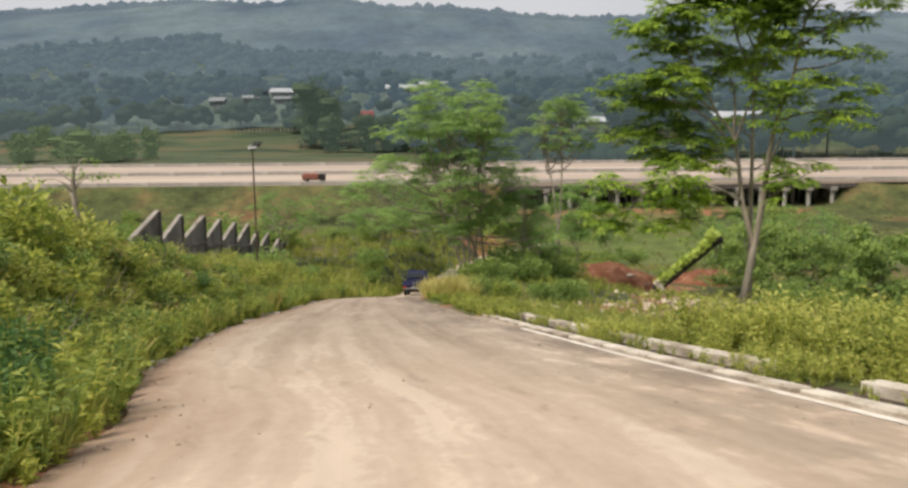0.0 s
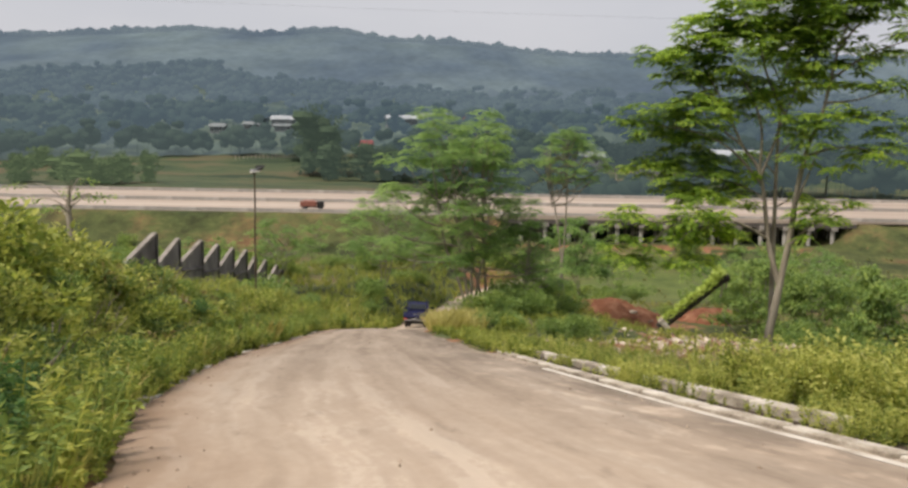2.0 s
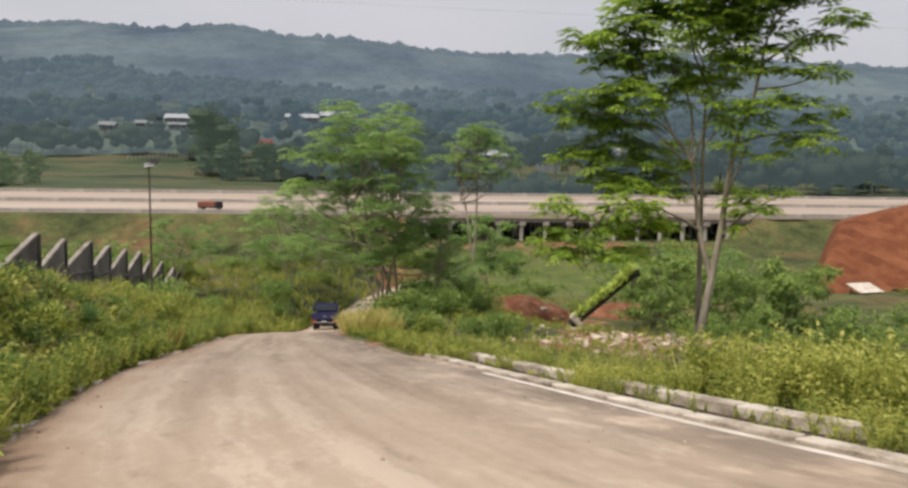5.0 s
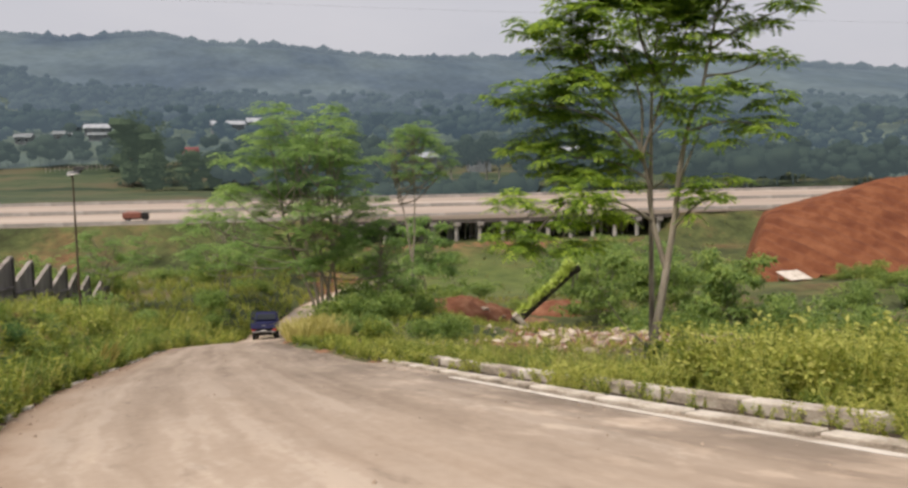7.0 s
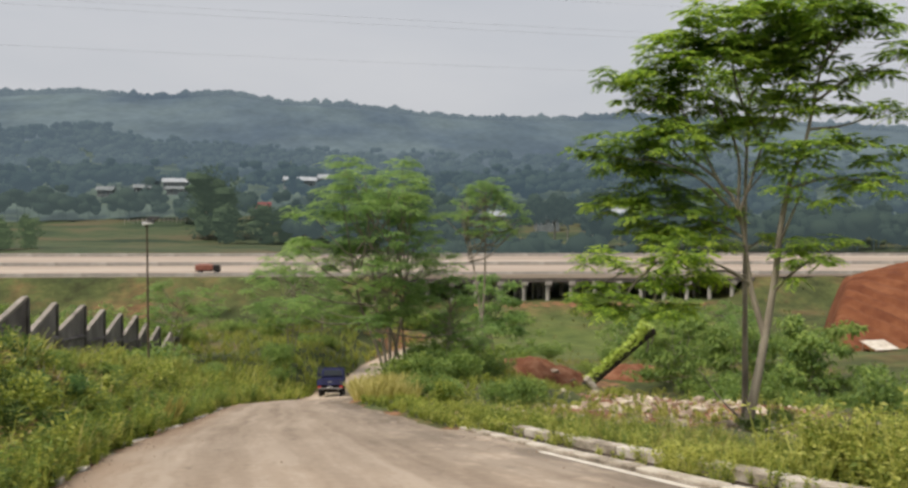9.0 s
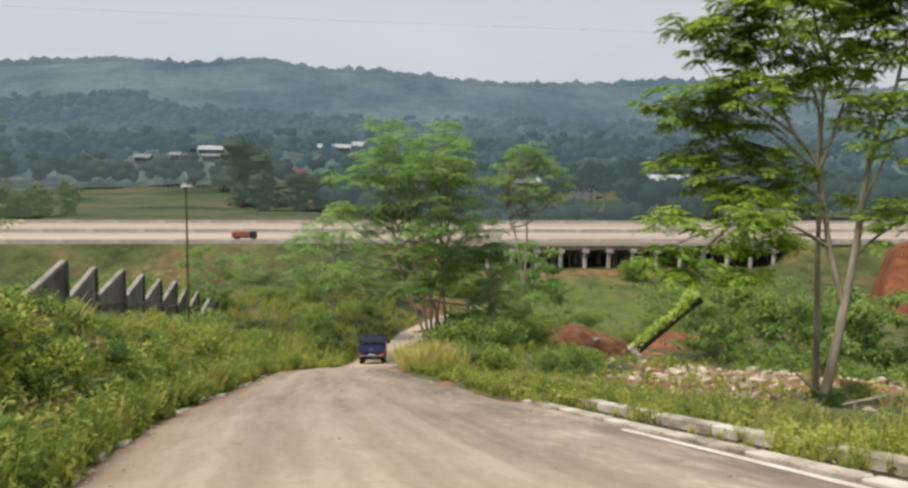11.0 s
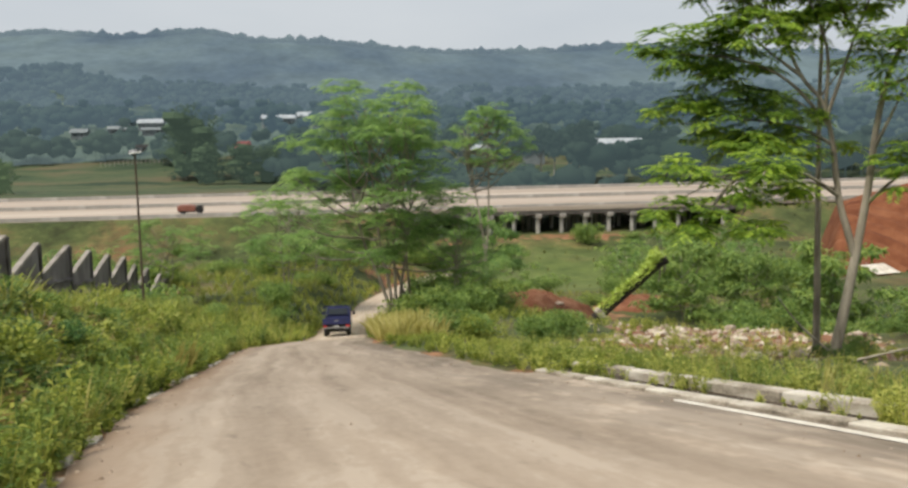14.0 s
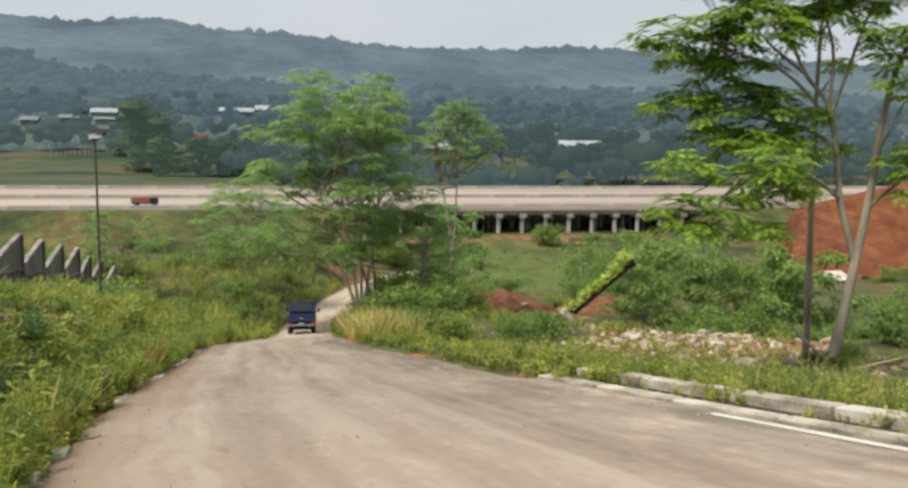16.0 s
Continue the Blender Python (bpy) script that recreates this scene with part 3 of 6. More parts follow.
def road_edges(y):
    return np.interp(y, LEFT_Y, LEFT_X), np.interp(y, RIGHT_Y, RIGHT_X)


def road_z(x, y):
    return np.interp(y, PROF_Y, PROF_Z) + 0.012 * x


def cut_hill(x, y):
    """A hill of red earth beside the viaduct, dug back to a steep end and a long face."""
    top = -16.0 + 0.25 * (x - 85) - 0.22 * (y - 150) + 0.35 * wave(x, y, 0.12, 6)
    face = -24.5 + 0.42 * (y - 121) - 0.05 * (x - 75)
    end = -25 + 2.6 * (x + 5.5 - 0.6 * (y - 5.2))
    back = -14 - 0.6 * (y - 172)
    k = 0.9
    parts = np.stack([np.minimum(top, 12.0), face, end, back])
    low = parts.min(0)
    return low - k * np.log(np.exp(-(parts - low) / k).sum(0)) + 0.25


def height(x, y):
    """The ground's height at any place."""
    x, y = np.asarray(x, float), np.asarray(y, float)
    xl, xr = road_edges(y)
    near = 1 - smoothstep(105, 150, y)
    z = np.interp(y, PROF_Y, PROF_Z) + 0.012 * np.clip(x, -60, 60) * near
    # the bank beside the uphill edge of the road
    out = np.maximum(xl - x, 0)
    bank = 1.9 - 0.7 * smoothstep(24, 44, y) + 0.6 * smoothstep(60, 90, y)
    z = z + near * bank * smoothstep(0.3, 4.0, out) + near * 0.7 * smoothstep(4, 9, out) * (1 - smoothstep(18, 32, y))
    # the verge falls away on the other side, with a low bank beside the lower road
    over = np.maximum(x - xr - 1.6, 0)
    z = z - near * 0.095 * np.minimum(over, 26) * (1 - smoothstep(60, 100, y))
    z = z + near * 1.1 * smoothstep(0.3, 2.5, x - xr) * smoothstep(44, 56, y) * (1 - smoothstep(76, 88, y))
    off = smoothstep(0.2, 3.0, np.maximum(out, np.maximum(x - xr - 1.5, 0)))
    z = z + off * (0.22 * wave(x, y, 0.45, 1) + 0.5 * wave(x, y, 0.09, 2) * smoothstep(40, 90, np.hypot(x, y))) * (1 - smoothstep(185, 200, y) * (1 - smoothstep(255, 275, y)))
    z = np.where((y < 122) & (out <= 0.2) & (x < xr), z - 0.05, z)
    # the ground sinks further on the verge's side, towards the diggings
    z = z - (2.4 * smoothstep(52, 70, y) + 0.8 * smoothstep(98, 120, y)) * smoothstep(8, 20, x) * (1 - smoothstep(140, 185, y))
    # open ground under the viaduct
    gap = smoothstep(8, 13, x) * (1 - smoothstep(88, 95, x)) * smoothstep(188, 196, y) * (1 - smoothstep(262, 290, y))
    z = z * (1 - gap) + (-24.9) * gap
    # red earth hill by the viaduct, cut back to a slope
    z = np.maximum(z, cut_hill(x, y))
    # wooded hills
    r = np.hypot(x, y)
    a = np.degrees(np.arctan2(x, y))
    ridge = np.interp(a, RIDGE_AZ, RIDGE_EL)
    spur = np.interp(a, SPUR_AZ, SPUR_EL)
    e = 0.15 + (spur - 0.15) * smoothstep(480, 850, r) - 0.3 * smoothstep(900, 1100, r) + (ridge - spur + 0.3) * smoothstep(1050, 1800, r) - 2.0 * smoothstep(1900, 3200, r)
    hill = r * np.tan(np.radians(e)) + 5 * wave(x, y, 0.012, 3) * smoothstep(500, 800, r) * (1 - smoothstep(1500, 1800, r))
    hill = np.where(y > 0, hill, 20.0)
    t = smoothstep(420, 560, r)
    return z * (1 - t) + hill * t


def rubble_patch(x, y):
    """One where stones were tipped below the verge, fading to nothing round it."""
    return np.exp(-(((x - 16.5 - 0.42 * (y - 48)) / 7.5) ** 4 + ((y - 47) / 14.5) ** 4))


def earth_mask(x, y):
    """Where the grass is worn or dug away."""
    xl, xr = road_edges(y)
    m = np.zeros_like(x)
    m = np.maximum(m, 1.1 * rubble_patch(x, y))
    m = np.maximum(m, 0.7 * np.exp(-(((x - 20) / 7) ** 2 + ((y - 92) / 7) ** 2)))
    m = np.maximum(m, 0.9 * np.exp(-(((x - 8) / 8) ** 2 + ((y - 104) / 14) ** 2)))
    m = np.maximum(m, 0.74 * np.exp(-(((x - 48) / 44) ** 4 + ((y - 197) / 4.5) ** 2)))
    m = np.maximum(m, 0.5 * np.exp(-(np.minimum(abs(x - xl), abs(x - xr)) / 0.6) ** 2) * (y < 120))
    return np.clip(m, 0, 1.2)


def build_ground():
    """One sheet in rings round the start, out to the far hills."""
    rr = np.concatenate([[0.0], np.geomspace(1.2, 4600, 250)])
    fan = np.concatenate([np.linspace(-62, 62, 310), np.linspace(68, 292, 30)])
    A, R = np.meshgrid(np.radians(fan), rr)
    x, y = R * np.sin(A), R * np.cos(A)
    z = height(x, y)
    z = np.where(cut_hill(x, y) >= z - 1e-6, z - 0.9, z)
    n, k = A.shape
    v = np.stack([x, y, z], -1).reshape(-1, 3)
    i, j = np.meshgrid(np.arange(n - 1), np.arange(k), indexing="ij")
    q = (j + 1) % k
    f = np.stack([i * k + j, (i + 1) * k + j, (i + 1) * k + q, i * k + q], -1).reshape(-1, 4)
    dist = np.hypot(*v[f][:, :, :2].mean(1).T)
    mid_y = v[f][:, :, 1].mean(1)
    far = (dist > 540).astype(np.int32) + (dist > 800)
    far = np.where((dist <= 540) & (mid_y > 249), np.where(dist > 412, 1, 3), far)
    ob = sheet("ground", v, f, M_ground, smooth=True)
    # slope and hill materials carry painted haze
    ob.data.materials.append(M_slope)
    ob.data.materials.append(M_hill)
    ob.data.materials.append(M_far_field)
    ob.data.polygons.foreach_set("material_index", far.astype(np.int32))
    at = ob.data.attributes.new("earth", "FLOAT", "POINT")
    at.data.foreach_set("value", earth_mask(v[:, 0], v[:, 1]).astype(np.float32))
    mead = ob.data.attributes.new("meadow", "FLOAT", "POINT")
    mead.data.foreach_set("value", (0.65 * np.exp(-(((v[:, 0] - 38) / 30) ** 4 + ((v[:, 1] - 148) / 42) ** 4))).astype(np.float32))
    return tagged(ob, "sloping grassland falling to a valley with wooded hills behind", "ground", kind="structure")


build_ground()


def build_road():
    """The dusty road: a strip with a ragged edge, laid just over the ground."""
    ys = np.arange(-40, 122, 0.5)
    xl, xr = road_edges(ys)
    xl = xl + 0.07 * np.sin(ys * 2.1) + 0.05 * np.sin(ys * 5.3) - 0.03
    xr = xr + (0.10 * np.sin(ys * 1.7) + 0.07 * np.sin(ys * 4.1)) * (ys > 26.5) + np.where(ys < 26.5, 0.3, 0.1)
    u = np.linspace(0, 1, 22)
    x = xl[:, None] + (xr - xl)[:, None] * u
    y = np.repeat(ys[:, None], len(u), 1)
    z = road_z(x, y) + 0.02 + 4 * u * (1 - u) * (0.012 * np.sin(x * 2.2 + 0.3 * np.sin(y * 0.3)) + 0.01 * wave(x, y, 0.8, 5))
    z[:, 0] -= 0.05
    z[:, -1] -= np.where(ys < 26.5, 0.0, 0.12)
    v = np.stack([x, y, z], -1).reshape(-1, 3)
    k = len(u)
    i, j = np.meshgrid(np.arange(len(ys) - 1), np.arange(k - 1), indexing="ij")
    f = np.stack([i * k + j, i * k + j + 1, (i + 1) * k + j + 1, (i + 1) * k + j], -1).reshape(-1, 4)
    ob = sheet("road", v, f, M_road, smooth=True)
    lay = ob.data.attributes.new("lay", "FLOAT_VECTOR", "POINT")
    mid = 0.5 * (xl + xr)[:, None]
    lay.data.foreach_set("vector", np.stack([(x - mid) * (6.5 / np.maximum(xr - xl, 3.0))[:, None], y, 0 * y], -1).astype(np.float32).ravel())
    return tagged(ob, "dusty tan concrete road running steeply downhill", "road", kind="structure")


build_road()


def strip(name, y0, y1, off0, off1, rise, mat, step=0.5):
    """A flat strip along the road's kerb side."""
    ys = np.arange(y0, y1 + 1e-6, step)
    xr = np.interp(ys, RIGHT_Y, RIGHT_X)
    pts = []
    for o in (off0, off1):
        x = xr + o
        pts.append(np.stack([x, ys, road_z(x, ys) + rise], -1))
    v = np.stack(pts, 1).reshape(-1, 3)
    i = np.arange(len(ys) - 1)
    f = np.stack([2 * i, 2 * i + 1, 2 * i + 3, 2 * i + 2], -1)
    return sheet(name, v, f, mat)


tagged(strip("edge_line", -20, 21.4, -0.13, 0.03, 0.027, M_line), "worn white edge line painted along the road", "road marking", kind="structure")


M_drain = material("dark_drain_soil", [(0.2, (0.028, 0.02, 0.013)), (0.5, (0.055, 0.04, 0.026)), (0.85, (0.10, 0.075, 0.05))], scale=2.2, fine=22, bump=0.7)
tagged(strip("drain_bed", -12, 26.4, 0.36, 0.9, 0.012, M_drain), "dark soil strip lying between the kerbs of the drain", "drain", kind="structure")


# ---- kerbs of the roadside drain ----
def kerb_block_mesh(length, width, tall):
    bm = bmesh.new()
    box(bm, (0, 0, tall / 2 - 0.2), (width, length, tall + 0.4), 0.016)
    me = bpy.data.meshes.new("kerb_block")
    bm.to_mesh(me)
    bm.free()
    me.materials.append(M_concrete)
    return me


def build_kerb(label, off, width, tall, y0, y1, gaps):
    root = tagged(new("kerb"), label, "kerb", kind="structure")
    me = kerb_block_mesh(2.0, width, tall)
    y = y0
    while y < y1:
        if not any(a < y < b for a, b in gaps):
            x = float(np.interp(y, RIGHT_Y, RIGHT_X)) + off
            x2 = float(np.interp(y + 2.0, RIGHT_Y, RIGHT_X)) + off
            ob = new("kerb_block", me)
            ob.parent = root
            turn = math.degrees(math.atan2(x2 - x, 2.0))
            ob.matrix_basis = pose((x + x2) / 2, y + 1.0, float(road_z(x, y + 1.0)) + random.uniform(-0.007, 0.005), math.degrees(math.atan(-0.182)), random.uniform(-1.0, 1.0), -turn + random.uniform(-0.3, 0.3))
        y += 2.006
    return root


build_kerb("weathered concrete kerb of the drain beside the road", 0.24, 0.26, 0.08, -12, 25.6, [(8.9, 9.4)])
build_kerb("raised concrete kerb on the outer side of the drain", 1.02, 0.30, 0.17, -12, 25.0, [(9.9, 11.9)])


def build_left_kerb():
    """Old kerb stones, sunk and half buried along the bank's foot."""
    root = tagged(new("kerb"), "old sunken kerb stones half buried at the foot of the bank", "kerb", kind="structure")
    me = kerb_block_mesh(0.62, 0.2, 0.07)
    y = 12.4
    while y < 40:
        x = float(np.interp(y, LEFT_Y, LEFT_X)) - 0.05
        x2 = float(np.interp(y + 0.6, LEFT_Y, LEFT_X)) - 0.05
        ob = new("kerb_stone", me)
        ob.parent = root
        ob.matrix_basis = pose((x + x2) / 2 + random.uniform(-0.05, 0.05), y, float(road_z(x, y)) + random.uniform(-0.085, -0.02), -10.3 + random.uniform(-4, 4), random.uniform(-8, 8), math.degrees(math.atan2(x - x2, 0.6)) + random.uniform(-6, 6))
        y += random.choice((0.66, 0.7, 1.4, 2.2))
    return root


build_left_kerb()


def fallen_block(x, y):
    bm = bmesh.new()
    box(bm, (0, 0, 0.07), (0.34, 0.62, 0.2), 0.03)
    ob = part("concrete_block", bm, M_concrete)
    ob.matrix_basis = pose(x, y, float(road_z(x, y)), -12, 7, 24)
    return tagged(ob, "grey concrete block lying tilted at the bank's foot", "block")


fallen_block(-4.85, 11.0)


# ---- motorway on its embankment, with the viaduct ----
def build_motorway():
    x = np.linspace(-420, 420, 170)
    section = [(0.0, -0.5), (0.0, 0.0), (42.0, 1.75), (42.0, 1.0)]
    v = np.array([[a, 205.0 + b, -19.15 + 0.0 * a + c] for a in x for b, c in section])
    i, j = np.meshgrid(np.arange(len(x) - 1), np.arange(3), indexing="ij")
    f = np.stack([i * 4 + j, (i + 1) * 4 + j, (i + 1) * 4 + j + 1, i * 4 + j + 1], -1).reshape(-1, 4)
    return tagged(sheet("motorway", v, f, M_pave), "pale concrete motorway under construction on an embankment", "motorway", kind="structure")


build_motorway()


def build_shoulder():
    """The grassed edge of the embankment, up to the motorway's side."""
    xs = np.linspace(-420, 11, 300)
    ys = np.array([188, 191, 194, 196, 198, 200, 202, 203.6, 204.98])
    zs = np.array([-26.6, -26.0, -25.0, -24.2, -23.2, -22.0, -20.7, -19.75, -19.3])
    X, Y = np.meshgrid(xs, ys)
    Z = np.repeat(zs[:, None], len(xs), 1) + 0.12 * wave(X, Y, 0.4, 3) * (Y < 204) + 0.1
    v = np.stack([X, Y, Z], -1).reshape(-1, 3)
    k = len(xs)
    i, j = np.meshgrid(np.arange(len(ys) - 1), np.arange(k - 1), indexing="ij")
    f = np.stack([i * k + j, i * k + j + 1, (i + 1) * k + j + 1, (i + 1) * k + j], -1).reshape(-1, 4)
    return tagged(sheet("embankment", v, f, M_ground, smooth=True), "grassed embankment slope below the motorway edge", "embankment", kind="structure")


build_shoulder()


def barrier_line(y, z, x0, x1, step=12.0):
    root = tagged(new("barrier"), "low grey concrete barrier along the motorway", "barrier", kind="structure")
    bm = bmesh.new()
    box(bm, (0, 0, 0.4), (step - 0.05, 0.5, 0.85), 0.05, taper=(1, 0.4))
    me = bpy.data.meshes.new("barrier_block")
    bm.to_mesh(me)
    bm.free()
    me.materials.append(M_barrier)
    a = x0
    while a < x1:
        ob = new("barrier_block", me)
        ob.parent = root
        ob.matrix_basis = pose(a + step / 2, y, z)
        a += step


barrier_line(205.6, -19.15, -240, 240)
barrier_line(226.0, -18.3, -240, 240)
barrier_line(246.4, -17.45, -240, 240)


def build_viaduct():
    root = tagged(new("viaduct"), "concrete viaduct deck on short round piers", "viaduct", kind="structure")
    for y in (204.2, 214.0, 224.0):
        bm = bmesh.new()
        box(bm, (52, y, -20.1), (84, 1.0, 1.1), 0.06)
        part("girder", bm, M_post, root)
    bm = bmesh.new()
    box(bm, (52, 203.9, -19.2), (84, 0.5, 1.0), 0.05)
    part("parapet", bm, M_pave, root)
    xs = [16.0 + 5.6 * i for i in range(14)]
    for k, a in enumerate(xs):
        for y in (204.4, 214.0, 224.0):
            bm = bmesh.new()
            g = bmesh.ops.create_cone(bm, segments=10, radius1=0.5, radius2=0.5, depth=6.6, cap_ends=True)
            bmesh.ops.translate(bm, verts=g["verts"], vec=(a, y, -23.8))
            part("pier", bm, M_pillar, root)
        bm = bmesh.new()
        box(bm, (a, 214, -20.9), (1.5, 21.5, 0.9), 0.06)
        part("pier_cap", bm, M_barrier, root)
    r = np.random.default_rng(29)
    for k in range(44):
        a, y = r.uniform(13, 91), r.uniform(205.5, 212)
        v, f = tube([(a, y, -25.5), (a + r.normal() * 0.05, y, -20.4)], [0.13, 0.13], 6)
        sheet("prop", v, f, M_pillar, root)
    return root


build_viaduct()


# ---- trees ----
def limb(points, r0, r1, sides=7, steps=5):
    line = smooth_line(points, steps)
    return tube(line, np.linspace(r0, r1, len(line)), sides)


def clumped_leaves(clumps, r, per, length, width, droop=0.35, fine=False):
    """Each clump is split into smaller flat sprays, so that gaps stay between them."""
    out = []
    for c, rad in clumps:
        c, rad = np.asarray(c, float), np.asarray(rad, float)
        k = max(5, int(5.5 * rad[0] * rad[1]))
        d = unit(r.normal(size=(k, 3))) * r.uniform(0.2, 1.0, (k, 1)) ** 0.5
        for p in c + d * rad:
            s = r.uniform(0.38, 0.62) * min(1.3, max(rad[0], 0.7))
            if fine:
                out.append(cloud_of_kites(p, (s * 1.2, s * 1.2, s * 0.36), per, length, width, r))
            else:
                out.append(cloud_of_leaves(p, (s, s, s * 0.42), per, length, width, r, droop))
    return joined(out)


def fronds(origin, way, length, leaflet, wide, pairs, droop):
    """Feather leaves: pairs of small leaflets along a drooping stalk."""
    n = len(origin)
    way = unit(way)
    side = unit(np.cross(way, np.array([0, 0, 1.0])))
    down = np.array([0, 0, -1.0])
    out = []
    for j in range(pairs):
        t = 0.18 + 0.82 * (j + 0.5) / pairs
        along = unit(way + down * (2 * droop * t))
        base = origin + way * (length * t)[:, None] + down * (droop * t * t * length)[:, None]
        size = leaflet * (0.65 + 0.75 * math.sin(math.pi * min(1.0, t * 0.9)))
        for s in (-1, 1):
            aim = unit(side * s + along * 0.55 + down * 0.22)
            mid = base + aim * size * 0.5
            tip = base + aim * size
            out.append(np.stack([base, mid + along * wide * 0.5, tip, mid - along * wide * 0.5], 1).reshape(-1, 3))
    v = np.concatenate(out)
    return v, np.arange(len(v)).reshape(-1, 4)


def feathered(clumps, r, thick=18.0, each=7, length=0.52, leaflet=0.185, wide=0.078, pairs=6, droop=0.35):
    """Clumps of feather leaves that radiate from the ends of unseen twigs, thickest towards the upper skin."""
    at_, way_ = [], []
    for c, rad in clumps:
        c, rad = np.asarray(c, float), np.asarray(rad, float)
        k = max(3, int(thick * rad[0] * rad[1]))
        d = unit(r.normal(size=(k, 3)) * np.array([1, 1, 0.9]))
        d[:, 2] = np.where(r.uniform(0, 1, k) < 0.6, abs(d[:, 2]), d[:, 2])
        p = c + d * r.uniform(0.15, 1.0, (k, 1)) ** 0.5 * rad
        a = r.uniform(0, 6.28, (k, 1)) + np.linspace(0, 6.28, each, endpoint=False)[None] + r.normal(size=(k, each)) * 0.3
        out = unit(np.stack([np.cos(a), np.sin(a), r.uniform(-0.25, 0.45, a.shape)], -1) + 0.55 * d[:, None] * np.array([1, 1, 0.4]))
        at_.append(np.repeat(p, each, 0))
        way_.append(out.reshape(-1, 3))
    o, w = np.concatenate(at_), np.concatenate(way_)
    return fronds(o, w, length * r.uniform(0.6, 1.25, len(o)), leaflet, wide, pairs, droop)


def big_tree():
    """Tall feathery tree, forked low; u runs across the view, v away from the road."""
    r = np.random.default_rng(3)
    bx, by = 10.95, 31.23
    root = tagged(new("tree"), "tall feathery green tree with a forked grey trunk on the verge", "tree")
    root.matrix_basis = pose(bx, by, float(height(bx, by)) - 0.1)
    lift = -8.7 - (float(height(bx, by)) - 0.1)

    def at(u, z, v=0.0):
        return np.array([0.909 * u + 0.416 * v, -0.416 * u + 0.909 * v, z + lift])

    v, f = limb([at(-0.5, -0.4 - lift), at(-0.44, 0.75), at(-0.3, 1.6), at(-0.14, 2.6), at(0.0, 3.6), at(0.22, 5.25), at(0.36, 6.9), at(0.6, 8.3), at(0.98, 9.4), at(1.35, 11.6), at(1.8, 13.1)], 0.18, 0.025, 10)
    sheet("trunk", v, f, M_bark, root, smooth=True)
    v, f = limb([at(-0.02, 3.45), at(-0.25, 4.2), at(-0.47, 4.95), at(-0.6, 5.8), at(-0.71, 6.6), at(-0.98, 7.6), at(-1.52, 8.3), at(-2.0, 9.3), at(-2.6, 10.4), at(-3.1, 11.2)], 0.11, 0.02, 8)
    sheet("trunk", v, f, M_bark, root, smooth=True)
    limbs = [
        [at(-0.85, 7.3), at(-0.5, 8.4, 0.1), at(-0.16, 9.56, 0.2), at(0.43, 11.2, 0.2), at(0.9, 12.65, 0.2)],
        [at(-0.9, 7.4), at(-0.93, 9.0, -0.1), at(-1.45, 10.3, -0.2), at(-2.2, 11.4, -0.2)],
        [at(-0.8, 7.0), at(-1.9, 8.2, -0.3), at(-3.2, 8.8, -0.5), at(-4.8, 9.0, -0.5)],
        [at(-0.7, 6.5), at(-1.7, 7.0, 0.0), at(-3.2, 7.2, -0.1), at(-4.7, 7.1, -0.2)],
        [at(-1.5, 8.3), at(-2.4, 9.0, -0.2), at(-2.9, 9.5, -0.4)],
        [at(-2.2, 9.7), at(-3.3, 10.6, 0.0), at(-4.3, 11.2, -0.1)],
        [at(-0.2, 9.4, 0.2), at(-0.9, 10.8, 0.4), at(-1.2, 12.0, 0.3), at(-1.5, 12.9, 0.2)],
        [at(0.3, 6.3), at(0.7, 7.4, -0.4), at(1.0, 8.3, -0.7)],
        [at(0.55, 8.0), at(1.4, 8.3, -0.2), at(2.3, 8.3, -0.2), at(3.4, 8.1, 0.0)],
        [at(0.8, 8.9), at(1.8, 9.4, 0.1), at(2.6, 9.3, 0.0)],
        [at(1.05, 9.8), at(2.0, 9.9, 0.0), at(3.2, 10.3, 0.0)],
        [at(1.2, 10.6), at(2.3, 11.4, 0.1), at(3.7, 11.9, 0.0)],
        [at(1.4, 11.7), at(2.0, 12.5, 0.2), at(2.6, 13.2, 0.2)],
        [at(0.2, 4.9), at(0.7, 5.5, -0.4), at(1.2, 5.9, -0.5), at(2.0, 6.4, -0.3)],
        [at(-0.5, 5.1), at(-1.6, 5.8, -1.3), at(-3.1, 5.9, -3.0), at(-4.6, 5.3, -4.5)],
        [at(-3.1, 5.9, -3.0), at(-3.7, 5.2, -3.9), at(-4.0, 4.5, -4.4)],
        [at(-2.5, 5.9, -2.3), at(-2.9, 5.3, -3.2), at(-3.2, 4.6, -3.8)],
        [at(-0.6, 5.3), at(-1.5, 5.5, -0.6), at(-2.9, 5.1, -1.5)],
    ]
    for k, pts in enumerate(limbs):
        v, f = limb(pts, 0.055, 0.012, 6)
        sheet("limb", v, f, M_bark, root, smooth=True)
    clumps = []
